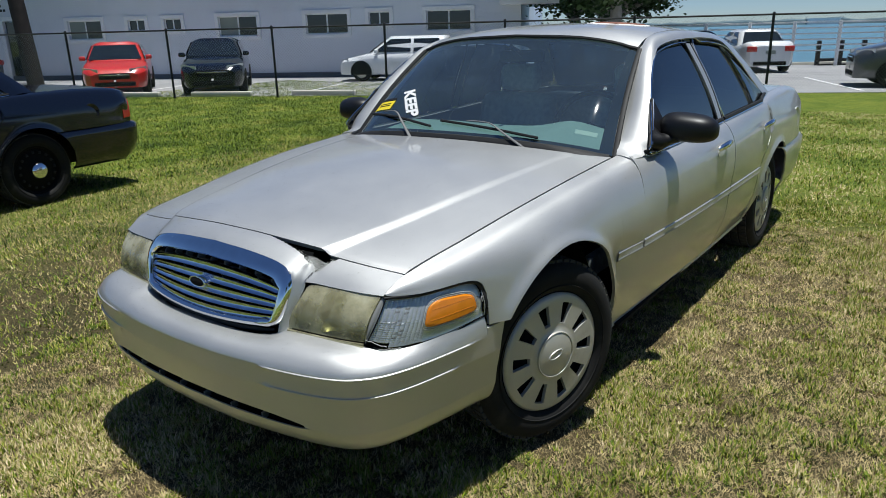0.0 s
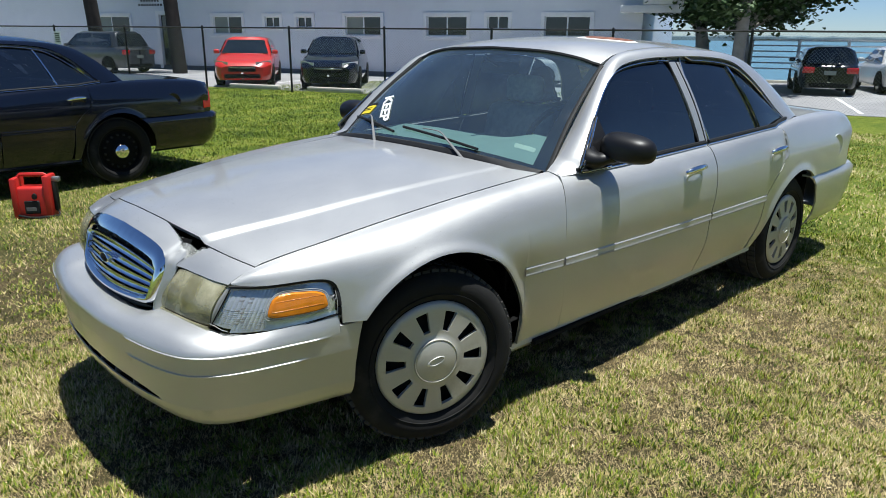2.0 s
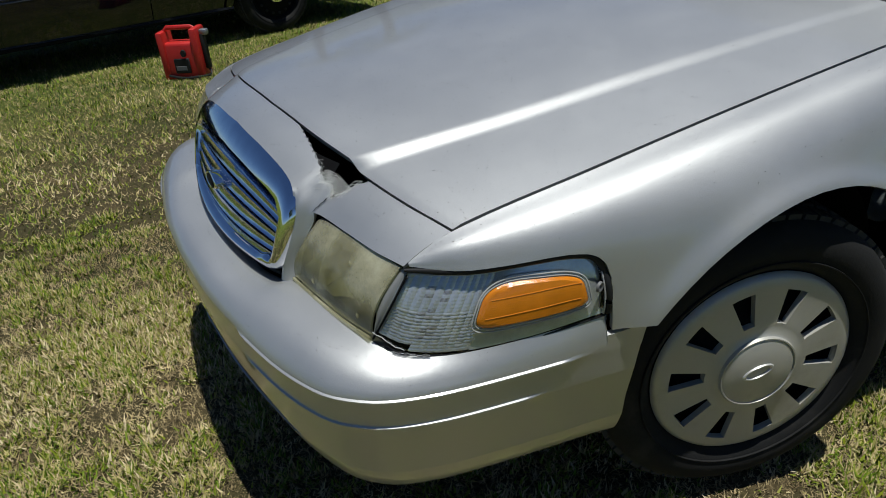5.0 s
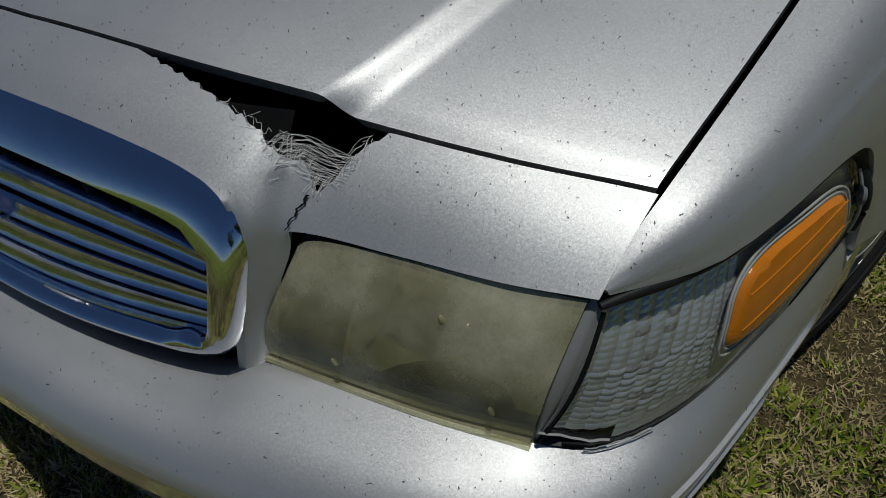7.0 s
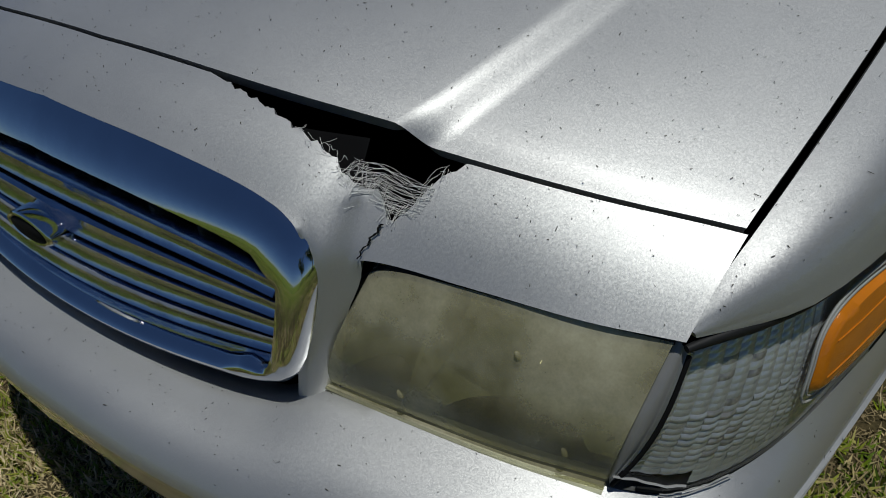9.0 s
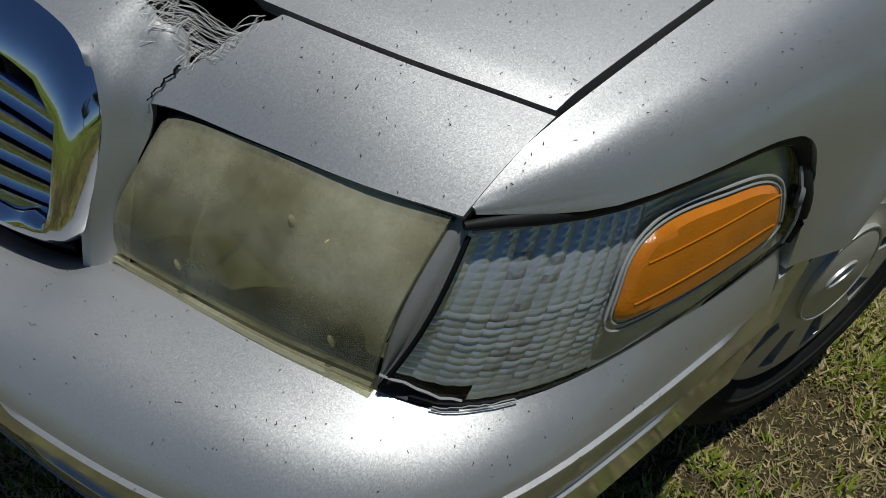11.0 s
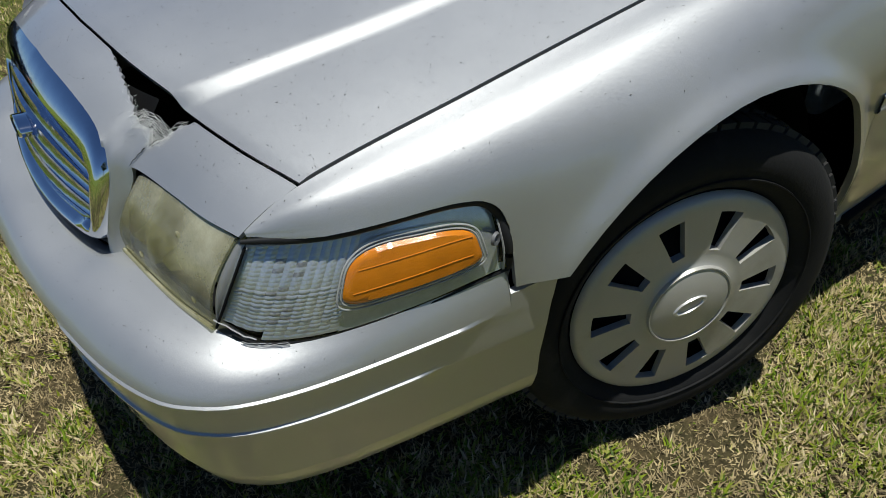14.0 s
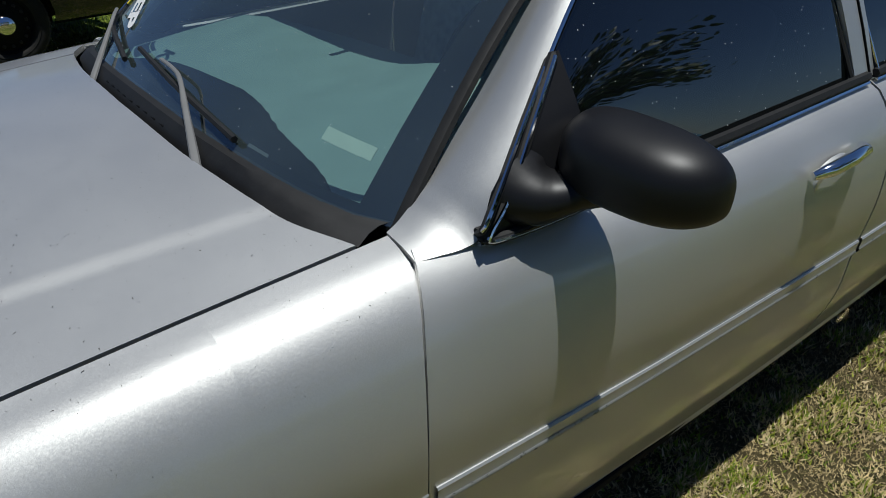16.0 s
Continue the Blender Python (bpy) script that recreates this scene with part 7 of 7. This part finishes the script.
palm_trunk("palm_tree", "tall palm with a smooth grey trunk", -16.5, 5.7, .29, .24, 9.5, -.5)
palm_trunk("palm_tree", "leaning palm with a grey trunk by the sea wall", 8.75, 6.0, .19, .15, 8.5, .10)
palm_trunk("palm_tree", "slim palm with drooping fronds by the water", 21.3, 10.5, .16, .12, 4.6, .3)


def leafy_tree(name, label, centre, radius, trunk_h, seed, leaves=5200, size=.14):
    t = thing(name, label, "tree")
    r = random.Random(seed)
    c = Vector(centre)
    foot = Vector((c.x, c.y, ground_z(c.x, c.y) if (c.x - F0[0]) * FN[0] + (c.y - F0[1]) * FN[1] < 12 else -.15))
    tr = [foot, foot + Vector((.1, .1, trunk_h * .6)), foot + Vector((.0, .2, trunk_h))]
    part("trunk", tube_bm(curve3(tr, 8), list(np.linspace(.30, .19, 8)), 12), M["bark"], t)
    limbs, ends = [], []
    for k in range(16):
        a = 2 * math.pi * k / 16 + r.uniform(-.2, .2)
        e = c + Vector((math.cos(a) * radius[0] * r.uniform(.5, .95), math.sin(a) * radius[0] * r.uniform(.5, .95), radius[1] * r.uniform(-.75, .7)))
        m_ = tr[-1] * .45 + e * .55 + Vector((0, 0, r.uniform(-.1, .5)))
        pts = curve3([tr[-1] - Vector((0, 0, .1)), m_, e], 9)
        limbs.append(tube_bm(pts, list(np.linspace(.11, .025, 9)), 7))
        ends += [Vector(p) for p in pts[3:]]
    part("limb", join_bm(*limbs), M["bark"], t)
    verts, faces = [], []
    for k in range(leaves):
        p = r.choice(ends) + Vector((r.gauss(0, .42), r.gauss(0, .42), r.gauss(.05, .30)))
        n_ = Vector((r.gauss(0, .6), r.gauss(0, .6), 1)).normalized()
        a = n_.orthogonal().normalized()
        a.rotate(Matrix.Rotation(r.uniform(0, 6.28), 3, n_))
        b = n_.cross(a)
        s = size * r.uniform(.6, 1.25)
        i = len(verts)
        for q in range(6):
            an = q * math.pi / 3
            verts.append(tuple(p + a * s * math.cos(an) * .6 + b * s * math.sin(an) * .5 + n_ * (.02 * math.cos(2 * an))))
        faces.append(tuple(range(i, i + 6)))
    me = bpy.data.meshes.new("crown")
    me.from_pydata(verts, [], faces)
    me.materials.append(M["leaf"])
    cr = new("crown", me)
    cr.parent = t
    tagged(cr, kind="stuff")
    return t


leafy_tree("sea_grape_tree", "spreading sea grape tree with round dark leaves", tuple(lot(8.95, 8.4, 3.45)), (4.4, 1.4), 1.9, 4, 20000, .14)
leafy_tree("sea_grape_tree", "spreading sea grape tree with round dark leaves", tuple(lot(7.6, 10.2, 3.7)), (2.8, 1.4), 2.0, 9, 11000, .14)
leafy_tree("shrub", "low green waterside shrub", tuple(lot(21.5, 11.4, .75)), (2.6, .5), .3, 12, 3000, .10)
for x, y, sd in ((4.5, -11, 21), (-4, -14, 22), (12, -13, 23), (-14, -14, 24)):
    leafy_tree("sea_grape_tree", "broad leafy tree at the edge of the lawn", (x, y, 5.4), (4.5, 2.9), 2.8, sd, 4200, .26)

# ---- by the water: white railing, dark timber fence ----
rail = thing("white_railing", "white painted metal railing on the sea wall", "railing")
for k in range(9):
    u = 9.2 + k * 1.55
    part("rail_post", moved(box_bm((u - .05, -.05, -.1), (u + .05, .05, 1.50), .008, 1), lot_pose(0, 11.4)), M["trim_white"], rail)
for k in range(6):
    z = .45 + k * .20
    part("rail_bar", moved(box_bm((9.2, -.02, z - .025), (21.6, .02, z + .025), .004, 1), lot_pose(0, 11.4)), M["trim_white"], rail)
tf = thing("timber_fence", "dark timber post and rail fence at the water", "fence")
for u in (16.5, 17.28, 18.06, 18.9):
    part("post", moved(box_bm((u - .07, -.07, -.9), (u + .07, .07, .78), .01, 1), lot_pose(0, 12.05)), M["wood_dark"], tf)
for z in (-.12, .08):
    part("rail", moved(box_bm((16.5, -.03, z - .06), (19.2, .03, z + .06), .006, 1), lot_pose(0, 11.94)), M["wood_dark"], tf)

# ---- red power pack on the lawn ----
pack = thing("jump_starter", "red portable jump starter pack standing on the grass", "power pack")
pb = box_bm((-.16, -.08, 0), (.16, .08, .22), .02, 3)
for v in pb.verts:
    v.co.y *= 1 - .12 * v.co.z / .22
part("case", pb, M["toolred"], pack)
part("case_side", box_bm((.11, -.086, .0), (.165, .086, .30), .016, 2), M["toolred"], pack)
part("case_side", box_bm((-.165, -.086, .0), (-.11, .086, .285), .016, 2), M["toolred"], pack)
part("carry_handle", tube_bm([(-.13, 0, .275), (-.10, 0, .30), (.10, 0, .30), (.13, 0, .285)], .014, 8), M["toolred"], pack)
part("front_panel", box_bm((-.06, -.090, .04), (.07, -.076, .13), .006, 1), M["rubber"], pack)
part("label_plate", box_bm((-.045, -.093, .06), (.04, -.089, .085), .001, 1), M["silver_dull"], pack, smooth=False)
part("dial", moved(lathe_bm([(0, -.014), (.02, -.014), (.022, 0)], 16), Matrix.Translation((.035, -.082, .16))), M["rubber"], pack)
part("clamp", box_bm((.165, -.03, .05), (.195, .03, .26), .01, 2), M["rubber"], pack)
part("clamp_jaw", box_bm((.165, -.025, .25), (.23, .025, .285), .01, 2), M["steel"], pack)
part("cable", tube_bm(curve3([(.18, 0, .05), (.20, -.03, .02), (.14, -.09, .02), (0, -.10, .015), (-.12, -.09, .03)], 16), .008, 6), M["rubber"], pack)
pack.matrix_basis = Matrix.Translation((-.15, 3.92, -.01)) @ Matrix.Rotation(radians(-36), 4, 'Z') @ Matrix.Diagonal((.92, 1, 1.2, 1))

# ---- clippings scattered over the sedan ----
deps = bpy.context.evaluated_depsgraph_get()
deps.update()
rng = random.Random(17)
verts, faces = [], []
for k in range(4600):
    x, y = rng.uniform(-.87, .72), rng.uniform(-.86, .55)
    if x > 0 and rng.random() < .5:
        continue
    hit, place, nor, _, ob, _ = scene.ray_cast(deps, Vector((x, y, 1.3)), Vector((0, 0, -1)))
    if not hit or ob is None or ob.name.split(".")[0] not in ("hood", "header_panel", "front_bumper", "front_fender") or nor.z < .25:
        continue
    a = nor.orthogonal().normalized()
    a.rotate(Matrix.Rotation(rng.uniform(0, 6.28), 3, nor))
    b = nor.cross(a)
    ln, wd = rng.uniform(.0004, .0011) * (2 if rng.random() < .08 else 1), rng.uniform(.0002, .00042)
    p = place + nor * .0006
    i = len(verts)
    for s, t, h in ((-1, -1, 0), (1, -.6, .0004), (1.1, .6, .0008), (-1, 1, .0002)):
        verts.append(tuple(p + a * ln * s + b * wd * t + nor * h))
    faces.append((i, i + 1, i + 2, i + 3))
me = bpy.data.meshes.new("clippings")
me.from_pydata(verts, [], faces)
me.materials.append(M["debris"])
tagged(new("clippings", me), "dark dry grass clippings scattered on the hood", "clippings", kind="stuff")
